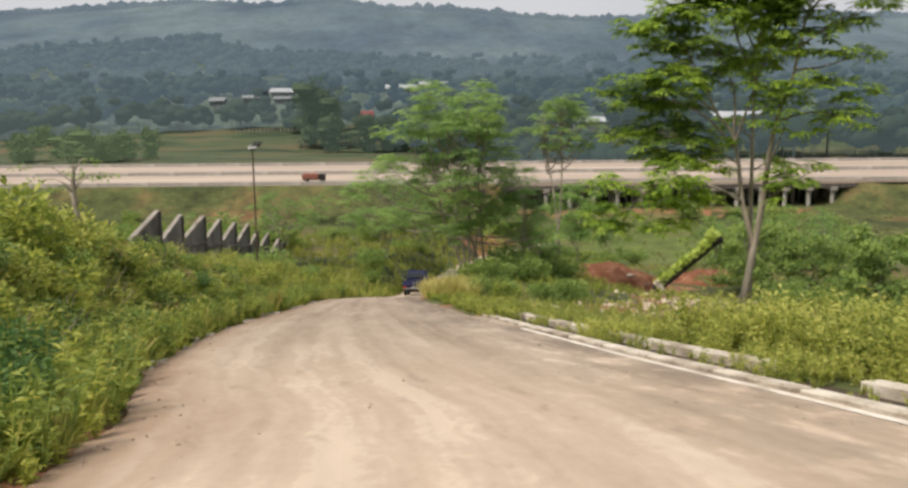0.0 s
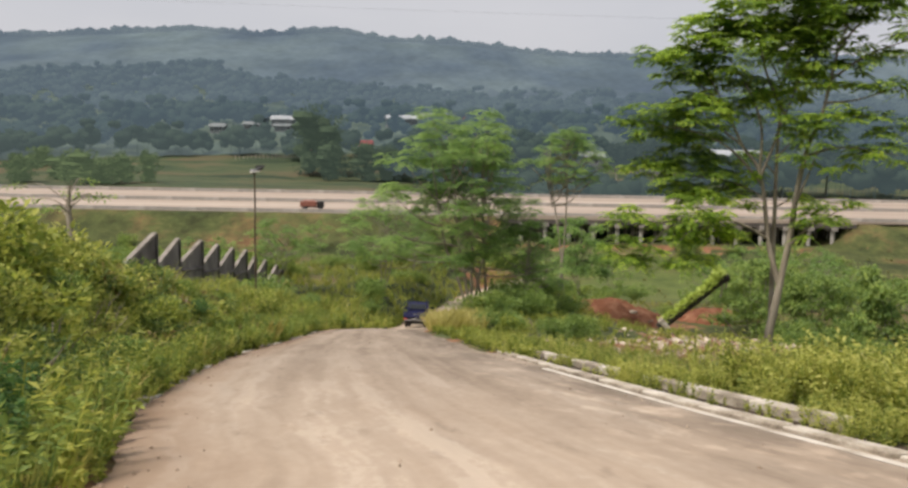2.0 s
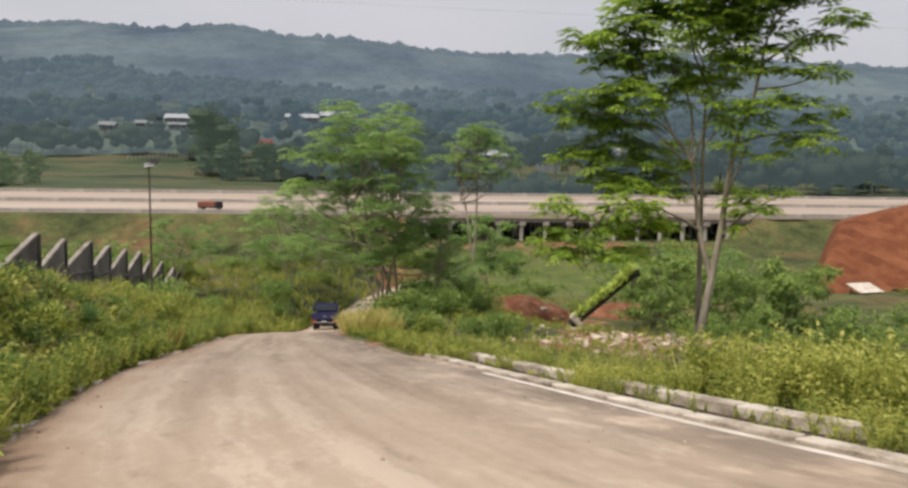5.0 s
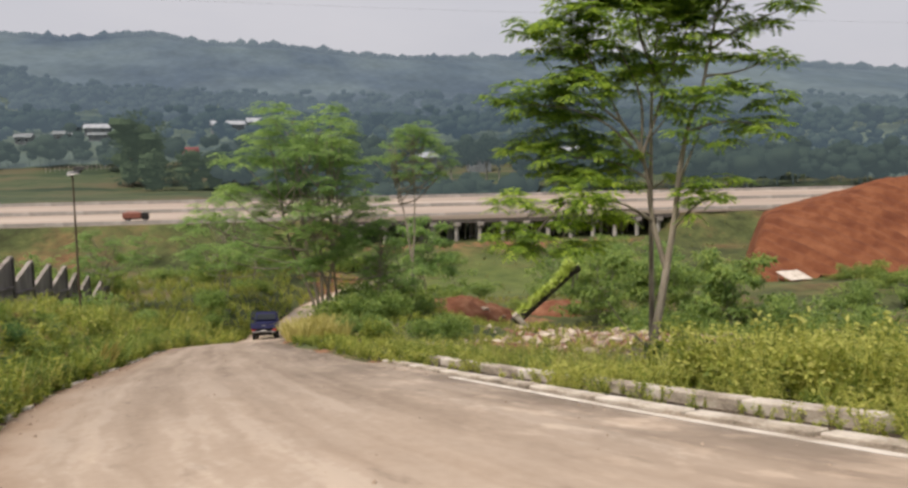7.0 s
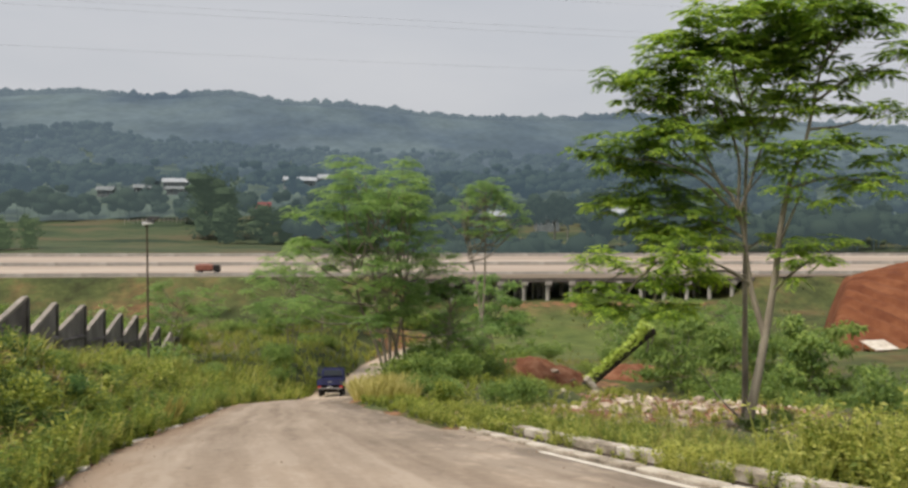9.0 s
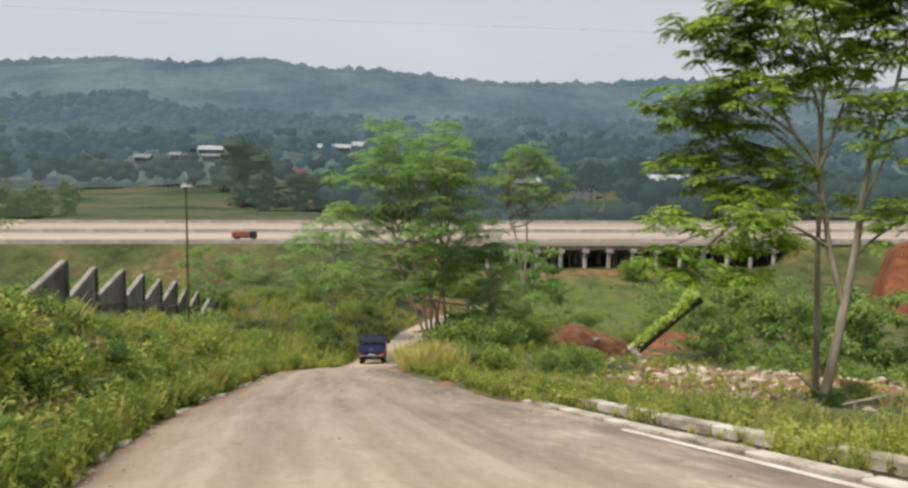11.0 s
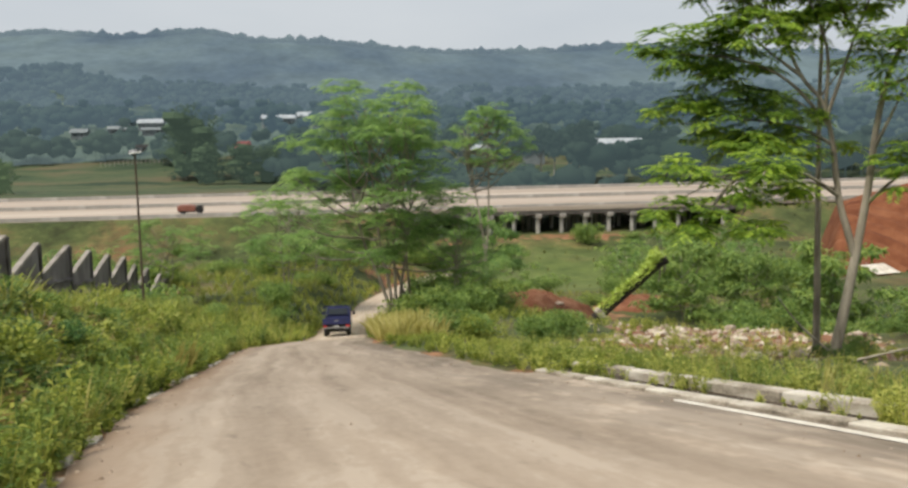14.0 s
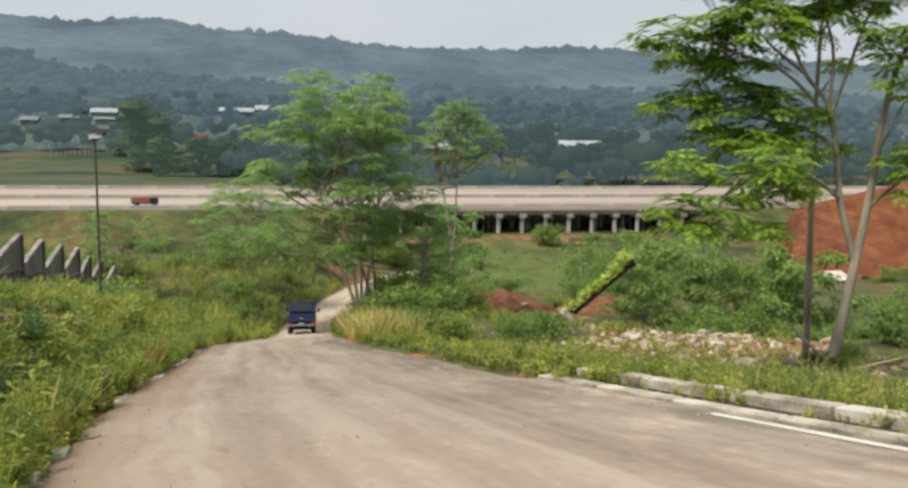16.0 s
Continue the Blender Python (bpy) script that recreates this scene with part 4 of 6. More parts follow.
    for u, z, w, ru, rz in [(-0.9, 13, 0, 1.9, 0.65), (1, 13.2, 0, 1.7, 0.6), (-3.6, 11.3, -0.2, 1.55, 0.6), (-1.7, 11.7, -0.3, 1.75, 0.65), (-2.8, 10.6, 0.3, 1.2, 0.35), (-4.6, 9.1, -0.5, 1.35, 0.42), (-2.7, 9.55, -0.5, 1.6, 0.45), (-3.4, 8.6, 0.3, 1.3, 0.32),
                            (-4.5, 7.35, -0.2, 1.1, 0.42), (-3, 7.4, 0, 1.35, 0.45), (-3.6, 6.6, 0.2, 0.9, 0.3), (-1.7, 7.2, 0.3, 0.8, 0.3), (0.9, 8.45, -0.7, 0.95, 0.7), (2.1, 8.2, -0.3, 0.5, 0.35), (-1.6, 6.3, -0.4, 0.4, 0.2), (1.1, 5.9, -0.5, 0.9, 0.45), (1.9, 6.4, -0.3, 0.5, 0.2),
                            (3.05, 10.3, 0, 0.6, 0.2), (2.5, 9.35, 0, 0.55, 0.2), (3.1, 8.2, 0, 0.75, 0.22), (3.55, 11.95, 0, 0.7, 0.25), (2.75, 8.8, 0, 0.3, 0.12), (0.6, 12.3, 0.2, 1.2, 0.45), (1.7, 11.6, 0.3, 0.6, 0.25), (2.4, 12.9, 0.2, 1.1, 0.4), (0, 10.7, 0.5, 0.5, 0.2), (-1.2, 10.4, 0.6, 0.7, 0.25),
                            (-4.4, 5.9, -3.9, 0.68, 0.28), (-3.5, 5.6, -3.4, 0.63, 0.28), (-4.7, 5, -4.6, 0.71, 0.31), (-3.7, 4.8, -4.5, 0.68, 0.31), (-2.8, 4.5, -3.8, 0.48, 0.26), (-2.7, 6, -3.2, 0.75, 0.28), (-1.9, 5.9, -1.6, 0.65, 0.24), (-0.9, 9.9, 0.3, 0.9, 0.3), (0.3, 11.4, -0.3, 0.9, 0.3), (-0.3, 12.2, 0.4, 1.1, 0.35), (-2.6, 12.4, 0, 1.3, 0.4), (-2.0, 5.35, -1.0, 0.65, 0.2), (-2.8, 5.0, -1.5, 0.65, 0.24), (-1.2, 5.2, -0.6, 0.45, 0.16), (-2.5, 4.4, -1.6, 0.55, 0.2), (-2.9, 6.55, -0.6, 1.0, 0.32), (-1.8, 6.5, -0.2, 0.7, 0.25),
                            (0.6, 10.4, 0.4, 0.9, 0.35), (1.4, 10.9, 0.2, 0.8, 0.3), (0.2, 9.3, -0.4, 0.75, 0.3), (1.4, 9.3, -0.5, 0.7, 0.3), (1.2, 12.5, 0.0, 1.1, 0.4), (2.9, 11.2, 0.2, 0.7, 0.25), (3.2, 9.0, 0.2, 0.55, 0.2), (2.0, 10.3, 0.1, 0.6, 0.22)]:
        clumps.append((at(u, z, w), (ru * 1.06, ru * 0.85, rz * 1.55)))
    v, f = feathered(clumps, r, thick=21.0)
    sheet("crown", v, f, M_tree_leaf, root)
    stub, sf = limb([at(-0.5, 0.75), at(-1.06, 1.2, 0.1), at(-1.55, 1.7, 0.2), at(-1.95, 2.25, 0.3)], 0.05, 0.015, 5)
    sheet("limb", stub, sf, M_bark, root, label="bare dead lower branch", smooth=True)
    stub, sf = limb([at(0.0, 0.55), at(0.9, 0.9, -0.2), at(2.0, 1.3, -0.3)], 0.05, 0.012, 5)
    sheet("limb", stub, sf, M_bark, root, label="bare dead lower branch", smooth=True)
    return root


big_tree()


def slender_tree(x, y):
    """A straight thin stem behind the forked tree, its small crown mingling with the other's."""
    r = np.random.default_rng(5)
    base = float(height(x, y)) - 0.1
    root = tagged(new("tree"), "slender straight grey-stemmed tree close behind the forked one", "tree")
    root.matrix_basis = pose(x, y, base)
    v, f = limb([(0.02, 0, -0.3), (0.0, 0, 1.5), (-0.06, 0.02, 4.0), (-0.1, 0.05, 6.2), (-0.15, 0.05, 9.0), (-0.05, 0.1, 11.0), (0.1, 0.1, 12.6)], 0.13, 0.025, 9)
    sheet("trunk", v, f, M_bark, root, smooth=True)
    clumps = []
    for z0, ex, ey, ez, w in ((6.4, 0.9, 0.2, 6.9, 0.55), (7.6, -0.9, 0.5, 8.4, 0.7), (8.4, 0.9, 0.5, 9.4, 0.6), (9.4, -0.6, -0.4, 10.8, 0.9), (10.2, 0.7, 0.4, 11.7, 1.0), (11.0, -0.8, 0.3, 12.4, 1.1), (11.6, 0.5, -0.3, 13.0, 1.1)):
        v, f = limb([(-0.1, 0.05, z0), (ex * 0.55, ey * 0.55, (z0 + ez) / 2 + 0.1), (ex, ey, ez)], 0.04, 0.012, 5)
        sheet("limb", v, f, M_bark, root, smooth=True)
        clumps.append((np.array([ex, ey, ez]), (w, w * 0.9, w * 0.38)))
    v, f = feathered(clumps, r, each=6)
    sheet("crown", v, f, M_tree_leaf, root)
    return root


slender_tree(12.12, 35.0)


def grove_tree(x, y, tall, spread, seed, label, lean=(0, 0), stems=2, first=0.30, mat=None, per=28, leaf=0.5, layers=7, sink=0.1, splay=0.0, feather=False):
    """A spreading tree with sprays of leaves on rising limbs."""
    r = np.random.default_rng(seed)
    root = tagged(new("tree"), label, "tree")
    root.matrix_basis = pose(x, y, float(height(x, y)) - sink)
    tops = []
    for s in range(stems):
        a = r.uniform(0, 6.28)
        base = np.array([0.35 * math.cos(a) * s, 0.35 * math.sin(a) * s, -0.3])
        top = np.array([lean[0] + r.normal() * spread * 0.16, lean[1] + r.normal() * spread * 0.12, tall * r.uniform(0.86, 0.97)])
        mid = base * 0.5 + top * 0.5 + np.array([r.normal() * 0.35, r.normal() * 0.35, 0])
        if splay:
            across = splay * (2 * s / max(stems - 1, 1) - 1)
            base = np.array([0.16 * across, 0.12 * (s % 2), -0.3])
            top = np.array([lean[0] + spread * 0.30 * across, r.normal() * 0.8, tall * r.uniform(0.84, 0.95)])
            mid = base + (top - base) * np.array([0.62, 0.5, 0.45])
        v, f = limb([base, base * 0.6 + mid * 0.4 + np.array([0, 0, 0.02 * tall]) if splay else base + np.array([0, 0, tall * 0.18]), mid, top], tall * 0.0095, tall * 0.0025, 7)
        sheet("trunk", v, f, M_bark, root, smooth=True)
        tops.append((base, mid, top))
    clumps = []
    n = layers * (4 if feather else 3)
    for k in range(n):
        h = first + (1 - first) * ((k + 0.5) / n)
        b, m, t = tops[k % stems]
        start = b + (t - b) * (h - 0.05 if first > 0.6 else 0.12 + 0.62 * h)
        up = (h - first) / (1 - first)
        wide = spread * (0.55 + 0.45 * math.sin(math.pi * min(1.0, max(0.0, up * 0.75 + 0.2)))) * (1.0 - (0.45 * up ** 2 if feather else 0.0))
        a = k * 2.4 + r.uniform(-0.4, 0.4)
        reach = wide * r.uniform(0.35, 1.0)
        end = np.array([lean[0] * h + reach * math.cos(a), lean[1] * h + reach * math.sin(a), tall * h * r.uniform(0.95, 1.03)])
        v, f = limb([start, (start + end) / 2 + np.array([0, 0, -0.04 * tall]), end], tall * 0.0055, tall * 0.0015, 5, 4)
        sheet("limb", v, f, M_bark, root, smooth=True)
        w = spread * (r.uniform(0.16, 0.31) if feather else r.uniform(0.24, 0.40))
        clumps.append((end + np.array([0, 0, 0.1]), (w, w, w * (0.42 if feather else 0.30))))
    if feather:
        v, f = feathered(clumps, r, thick=3.9, each=7, length=leaf, leaflet=leaf * 0.30, wide=leaf * 0.13, pairs=5)
    else:
        v, f = clumped_leaves(clumps, r, per, leaf, leaf * 0.42, 0.4)
    sheet("crown", v, f, mat or M_mid_leaf, root)
    return root


grove_tree(1.1, 68, 15.2, 8.3, 11, "broad green tree with several stems beside the lower road", stems=4, first=0.25, layers=10, leaf=0.85, lean=(-0.9, 0), splay=1.0, feather=True)
grove_tree(-6.8, 82.8, 9.5, 4.6, 31, "small leafy tree with thin dark stems across the lower road", stems=3, first=0.3, layers=6, leaf=0.8, lean=(0.4, 0), splay=0.7, feather=True)
grove_tree(5.4, 69.5, 8.0, 2.9, 32, "small green tree with a thin stem behind the verge bushes", stems=2, first=0.35, layers=5, leaf=0.75, feather=True)
grove_tree(2.4, 71.5, 14.0, 5.2, 12, "green tree with thin grey stems beside the lower road", stems=2, first=0.3, layers=6, leaf=0.8, lean=(-1.5, 0), splay=0.6, feather=True)
grove_tree(9.9, 81.5, 17.0, 4.0, 13, "slender tree with a small umbrella crown on two thin stems", stems=2, first=0.70, layers=9, leaf=0.8, lean=(0.1, 0), feather=True)
grove_tree(6.6, 75, 7.5, 3.0, 14, "small green tree on the bank", stems=2, first=0.3, layers=4, leaf=0.7, feather=True)
grove_tree(-4.6, 100, 8.0, 4.2, 15, "young green tree on the slope under the motorway", stems=2, first=0.3, layers=5, leaf=0.8, feather=True)
grove_tree(-16.0, 78.5, 6.8, 3.9, 16, "young light-green tree behind the stepped wall", stems=2, first=0.6, layers=4, leaf=0.7, feather=True)
grove_tree(17, 118, 10.5, 4.6, 17, "young green tree beside the dug red earth", stems=2, first=0.3, layers=5)
grove_tree(36.5, 73, 7.0, 3.8, 18, "low dark green tree below the verge", stems=2, first=0.25, layers=5, mat=M_shrub_leaf)
grove_tree(29.5, 86, 7.6, 4.0, 19, "dense dark green tree behind the tipped rubble", stems=3, first=0.12, layers=9, per=30, leaf=0.4, mat=M_shrub_leaf, splay=1.0)
grove_tree(34.5, 83, 6.4, 3.6, 20, "dense dark green tree behind the tipped rubble", stems=3, first=0.12, layers=8, per=30, leaf=0.4, mat=M_shrub_leaf, splay=1.0)


for k_, (x_, y_, h_) in enumerate(((-29.5, 190, 6.8), (-27, 128, 5.0), (-38, 140, 5.5), (-50, 165, 6.0), (-6, 150, 7.0), (8, 140, 7.0), (27, 150, 6.5), (40, 132, 6.0), (34, 118, 6.5), (48, 112, 6.0), (52, 140, 7.0), (57, 150, 7.0), (62, 158, 7.5), (54, 160, 7.0), (66, 150, 7.0), (60, 138, 6.5), (49, 152, 6.5), (70, 166, 7.0))):
    grove_tree(x_, y_, h_, h_ * 0.5, 120 + k_, "young green tree on the slope under the motorway", stems=2, first=0.22, layers=4, per=12, leaf=0.45, mat=M_mid_leaf if k_ < 6 or k_ % 2 else M_shrub_leaf)


# ---- stepped boundary wall ----
def build_wall():
    """Wall panels with canted tops that step down the slope, each with a post at its lower end."""
    root = tagged(new("boundary_wall"), "weathered grey concrete wall stepping down the slope in saw-toothed panels", "wall", kind="structure")
    ends = [(-15.0, 36.0), (-15.75, 45.6), (-16.28, 51.1), (-16.5, 56.5), (-16.8, 61.5), (-17.1, 66.9), (-17.4, 72.5), (-17.75, 77.5), (-18.0, 83.0), (-18.2, 89.2), (-18.4, 94.0)]
    tops = [-5.55, -6.5, -7.27, -8.18, -9.14, -10.05, -11.3, -12.4, -13.85, -14.45]
    for k in range(len(tops)):
        (x0, y0), (x1, y1) = ends[k], ends[k + 1]
        run = math.hypot(x1 - x0, y1 - y0)
        a = math.atan2(x1 - x0, y1 - y0)
        turn = Matrix.Rotation(-a, 3, "Z")
        mx, my = (x0 + x1) / 2, (y0 + y1) / 2
        bm = bmesh.new()
        box(bm, (mx, my, tops[k] - 1.9), (0.16, run - 0.3, 3.8), 0.01, turn)
        for vert in bm.verts:
            vert.co.z -= 0.14 * max(y1 - vert.co.y, 0) if vert.co.z > tops[k] - 1.9 else 0.0
        part("panel", bm, M_wall, root)
        bm = bmesh.new()
        box(bm, (mx, my, tops[k] + 0.06), (0.26, run - 0.02, 0.16), 0.02, turn)
        for vert in bm.verts:
            vert.co.z -= 0.14 * max(y1 - vert.co.y, 0)
        part("coping", bm, M_coping, root)
        bm = bmesh.new()
        box(bm, (x1, y1, tops[k] - 2.0), (0.34, 0.34, 4.1), 0.03, turn)
        part("post", bm, M_post, root, label="dark concrete post")
        bm = bmesh.new()
        box(bm, (mx + 0.17, my, tops[k] - 1.35), (0.14, run * 0.9, 0.16), 0.02, turn @ Matrix.Rotation(-0.10, 3, "X"))
        part("rail", bm, M_wall, root)
    return root


build_wall()


# ---- lamp post ----
def lamp_post(x, y, top):
    base = float(height(x, y)) - 0.1
    root = tagged(new("street_lamp"), "slim rusty street lamp with a flat white head among the bushes", "street lamp")
    root.matrix_basis = pose(x, y, base)
    h = top - base
    v, f = tube([(0, 0, -0.3), (0, 0, h * 0.5), (0, 0, h)], [0.06, 0.05, 0.038], 10)
    sheet("pole", v, f, M_rust, root, smooth=True)
    v, f = tube([(-0.1, 0, h - 0.05), (0.25, 0, h + 0.18), (0.45, 0, h + 0.22)], [0.03, 0.03, 0.03], 8)
    sheet("arm", v, f, M_rust, root, smooth=True)
    bm = bmesh.new()
    box(bm, (0.05, 0, h + 0.16), (0.62, 0.42, 0.12), 0.03, Matrix.Rotation(radians(-8), 3, "Y"), taper=(0.8, 0.8))
    head = part("lamp_head", bm, M_steel, root)
    bm = bmesh.new()
    box(bm, (0.05, -0.02, h + 0.07), (0.5, 0.36, 0.07), 0.02, Matrix.Rotation(radians(-8), 3, "Y"))
    part("diffuser", bm, M_white, head, "white lamp diffuser")
    bm = bmesh.new()
    box(bm, (0.3, 0, h + 0.34), (0.5, 0.5, 0.03), 0.008, Matrix.Rotation(radians(15), 3, "X"))
    part("panel", bm, M_black, root, "small dark solar panel")
    return root


lamp_post(-11.31, 48.85, -2.45)


# ---- pickup truck ----
def wheel(x, y, root):
    bm = bmesh.new()
    m = Matrix.Translation((x, y, 0.3)) @ Matrix.Rotation(radians(90), 4, "Y")
    bmesh.ops.create_cone(bm, segments=24, radius1=0.30, radius2=0.30, depth=0.19, cap_ends=True, matrix=m)
    bmesh.ops.bevel(bm, geom=[e for e in bm.edges if len(e.link_faces) == 2 and e.calc_face_angle() > 1], offset=0.035, segments=2, affect="EDGES", profile=0.6)
    tyre = part("tyre", bm, M_black, root)
    bm = bmesh.new()
    bmesh.ops.create_cone(bm, segments=18, radius1=0.17, radius2=0.15, depth=0.205, cap_ends=True, matrix=m)
    part("rim", bm, M_steel, tyre)


def pickup_truck(x, y, turn):
    root = tagged(new("pickup_truck"), "small dark-blue pickup truck driving away down the road", "pickup truck")
    z = float(road_z(x, y)) + 0.02
    slope = math.degrees(math.atan((float(road_z(x, y + 1.2)) - float(road_z(x, y - 1.2))) / 2.4))
    root.matrix_basis = pose(x, y, z, slope, 0, turn)

    def add(name, boxes, mat, label="", parent=None):
        bm = bmesh.new()
        for b in boxes:
            box(bm, *b)
        return part(name, bm, mat, parent or root, label)

    add("chassis", [((0, 0, 0.46), (0.8, 3.5, 0.14), 0.02), ((0, -1.0, 0.30), (1.25, 0.1, 0.1), 0.02), ((0, 1.15, 0.30), (1.25, 0.1, 0.1), 0.02)], M_black)
    add("bed", [((0, -0.75, 0.66), (1.56, 2.1, 0.08), 0.01)], M_black)
    for s in (-1, 1):
        add("side_gate", [((s * 0.79, -0.75, 0.86), (0.05, 2.12, 0.36), 0.012), ((s * 0.82, -0.75, 1.0), (0.03, 2.1, 0.05), 0.008), ((s * 0.82, -0.75, 0.74), (0.03, 2.1, 0.05), 0.008)], M_blue)
        add("tail_light", [((s * 0.66, -1.83, 0.60), (0.24, 0.05, 0.11), 0.015)], M_redlamp, "red tail light")
        add("mud_flap", [((s * 0.64, -1.42, 0.36), (0.22, 0.02, 0.3), 0.004)], M_black)
        add("mirror", [((s * 0.93, 1.15, 1.35), (0.16, 0.05, 0.22), 0.02), ((s * 0.82, 1.15, 1.25), (0.16, 0.025, 0.025), 0.005)], M_black)
        add("bed_rail", [((s * 0.76, -1.78, 1.36), (0.045, 0.045, 0.72), 0.008), ((s * 0.76, 0.26, 1.42), (0.045, 0.045, 0.84), 0.008), ((s * 0.76, -0.76, 1.71), (0.045, 2.1, 0.045), 0.008)], M_blue, "dark blue steel frame over the cargo bed")
    gate = add("tailgate", [((0, -1.81, 0.88), (1.58, 0.05, 0.36), 0.012), ((0, -1.845, 1.02), (1.54, 0.03, 0.05), 0.008), ((0, -1.845, 0.74), (1.54, 0.03, 0.05), 0.008), ((-0.4, -1.845, 0.88), (0.05, 0.03, 0.26), 0.008), ((0.4, -1.845, 0.88), (0.05, 0.03, 0.26), 0.008)], M_blue)
    add("emblem", [((0, -1.852, 0.90), (0.24, 0.012, 0.07), 0.003)], M_steel, "plain pale emblem", gate)
    add("bumper", [((0, -1.86, 0.50), (1.46, 0.07, 0.1), 0.02)], M_steel)
    plate = add("number_plate", [((0, -1.895, 0.58), (0.42, 0.015, 0.13), 0.004)], M_black)
    add("plate_bar", [((-0.08, -1.905, 0.585), (0.2, 0.006, 0.05), 0.001), ((0.1, -1.905, 0.585), (0.1, 0.006, 0.05), 0.001)], M_white, "plain white bars on the plate", plate)
    cab = add("cab", [((0, 1.15, 0.86), (1.52, 1.55, 0.66), 0.07), ((0, 1.02, 1.46), (1.50, 1.35, 0.62), 0.08, None, (0.88, 0.84)), ((0, 1.98, 0.66), (1.48, 0.2, 0.34), 0.06)], M_blue)
    add("rear_window", [((0, 0.352, 1.46), (1.14, 0.02, 0.34), 0.006, Matrix.Rotation(radians(-9), 3, "X"))], M_glass, "dark rear window", cab)
    add("windscreen", [((0, 1.70, 1.46), (1.22, 0.02, 0.44), 0.006, Matrix.Rotation(radians(10), 3, "X"))], M_glass, "dark windscreen", cab)
    for s in (-1, 1):
        add("side_window", [((s * 0.712, 1.02, 1.46), (0.015, 0.9, 0.34), 0.004, Matrix.Rotation(radians(-s * 7.5), 3, "Y"))], M_glass, "dark side window", cab)
        add("headlight", [((s * 0.55, 2.08, 0.74), (0.26, 0.03, 0.14), 0.01)], M_white, "clear headlight", cab)
    for ry, rz, rw in ((0.9, 1.80, 1.34), (0.5, 1.80, 1.34), (-1.78, 1.71, 1.54)):
        add("rack_bar", [((0, ry, rz), (rw, 0.04, 0.04), 0.008)], M_blue)
    for wx, wy in ((-0.66, -1.08), (0.66, -1.08), (-0.66, 1.2), (0.66, 1.2)):
        wheel(wx, wy, root)
    return root


pickup_truck(-2.85, 62.0, -3)


# ---- red lorry standing on the motorway ----
def red_lorry(x, y, z):
    root = tagged(new("lorry"), "faded red lorry standing on the motorway's near edge", "lorry")
    root.matrix_basis = pose(x, y, z, 0, 0, -90)

    def add(name, boxes, mat, label="", parent=None):
        bm = bmesh.new()
        for b in boxes:
            box(bm, *b)
        return part(name, bm, mat, parent or root, label)

    add("chassis", [((0, 0, 0.7), (0.9, 5.4, 0.25), 0.03)], M_black)
    cab = add("cab", [((0, 2.0, 1.35), (1.9, 1.5, 1.3), 0.1, None, (0.94, 0.88))], M_black, "dark cab")
    add("windscreen", [((0, 2.72, 1.6), (1.5, 0.03, 0.5), 0.01)], M_glass, "dark windscreen", cab)
    add("cargo_box", [((0, -0.85, 1.45), (2.0, 3.9, 1.15), 0.06)], M_redpaint)
    add("tarpaulin", [((0, -0.85, 2.12), (1.8, 3.2, 0.3), 0.12, None, (0.7, 0.8))], M_redpaint)
    for wx, wy in ((-0.8, -1.7), (0.8, -1.7), (-0.8, 1.9), (0.8, 1.9)):
        bm = bmesh.new()
        m = Matrix.Translation((wx, wy, 0.42)) @ Matrix.Rotation(radians(90), 4, "Y")
        bmesh.ops.create_cone(bm, segments=18, radius1=0.42, radius2=0.42, depth=0.28, cap_ends=True, matrix=m)
        tyre = part("tyre", bm, M_black, root)
        bm = bmesh.new()
        bmesh.ops.create_cone(bm, segments=14, radius1=0.22, radius2=0.2, depth=0.3, cap_ends=True, matrix=m)
        part("rim", bm, M_steel, tyre)
    return root


red_lorry(-33.6, 210.5, -19.15 + 5.5 / 24)


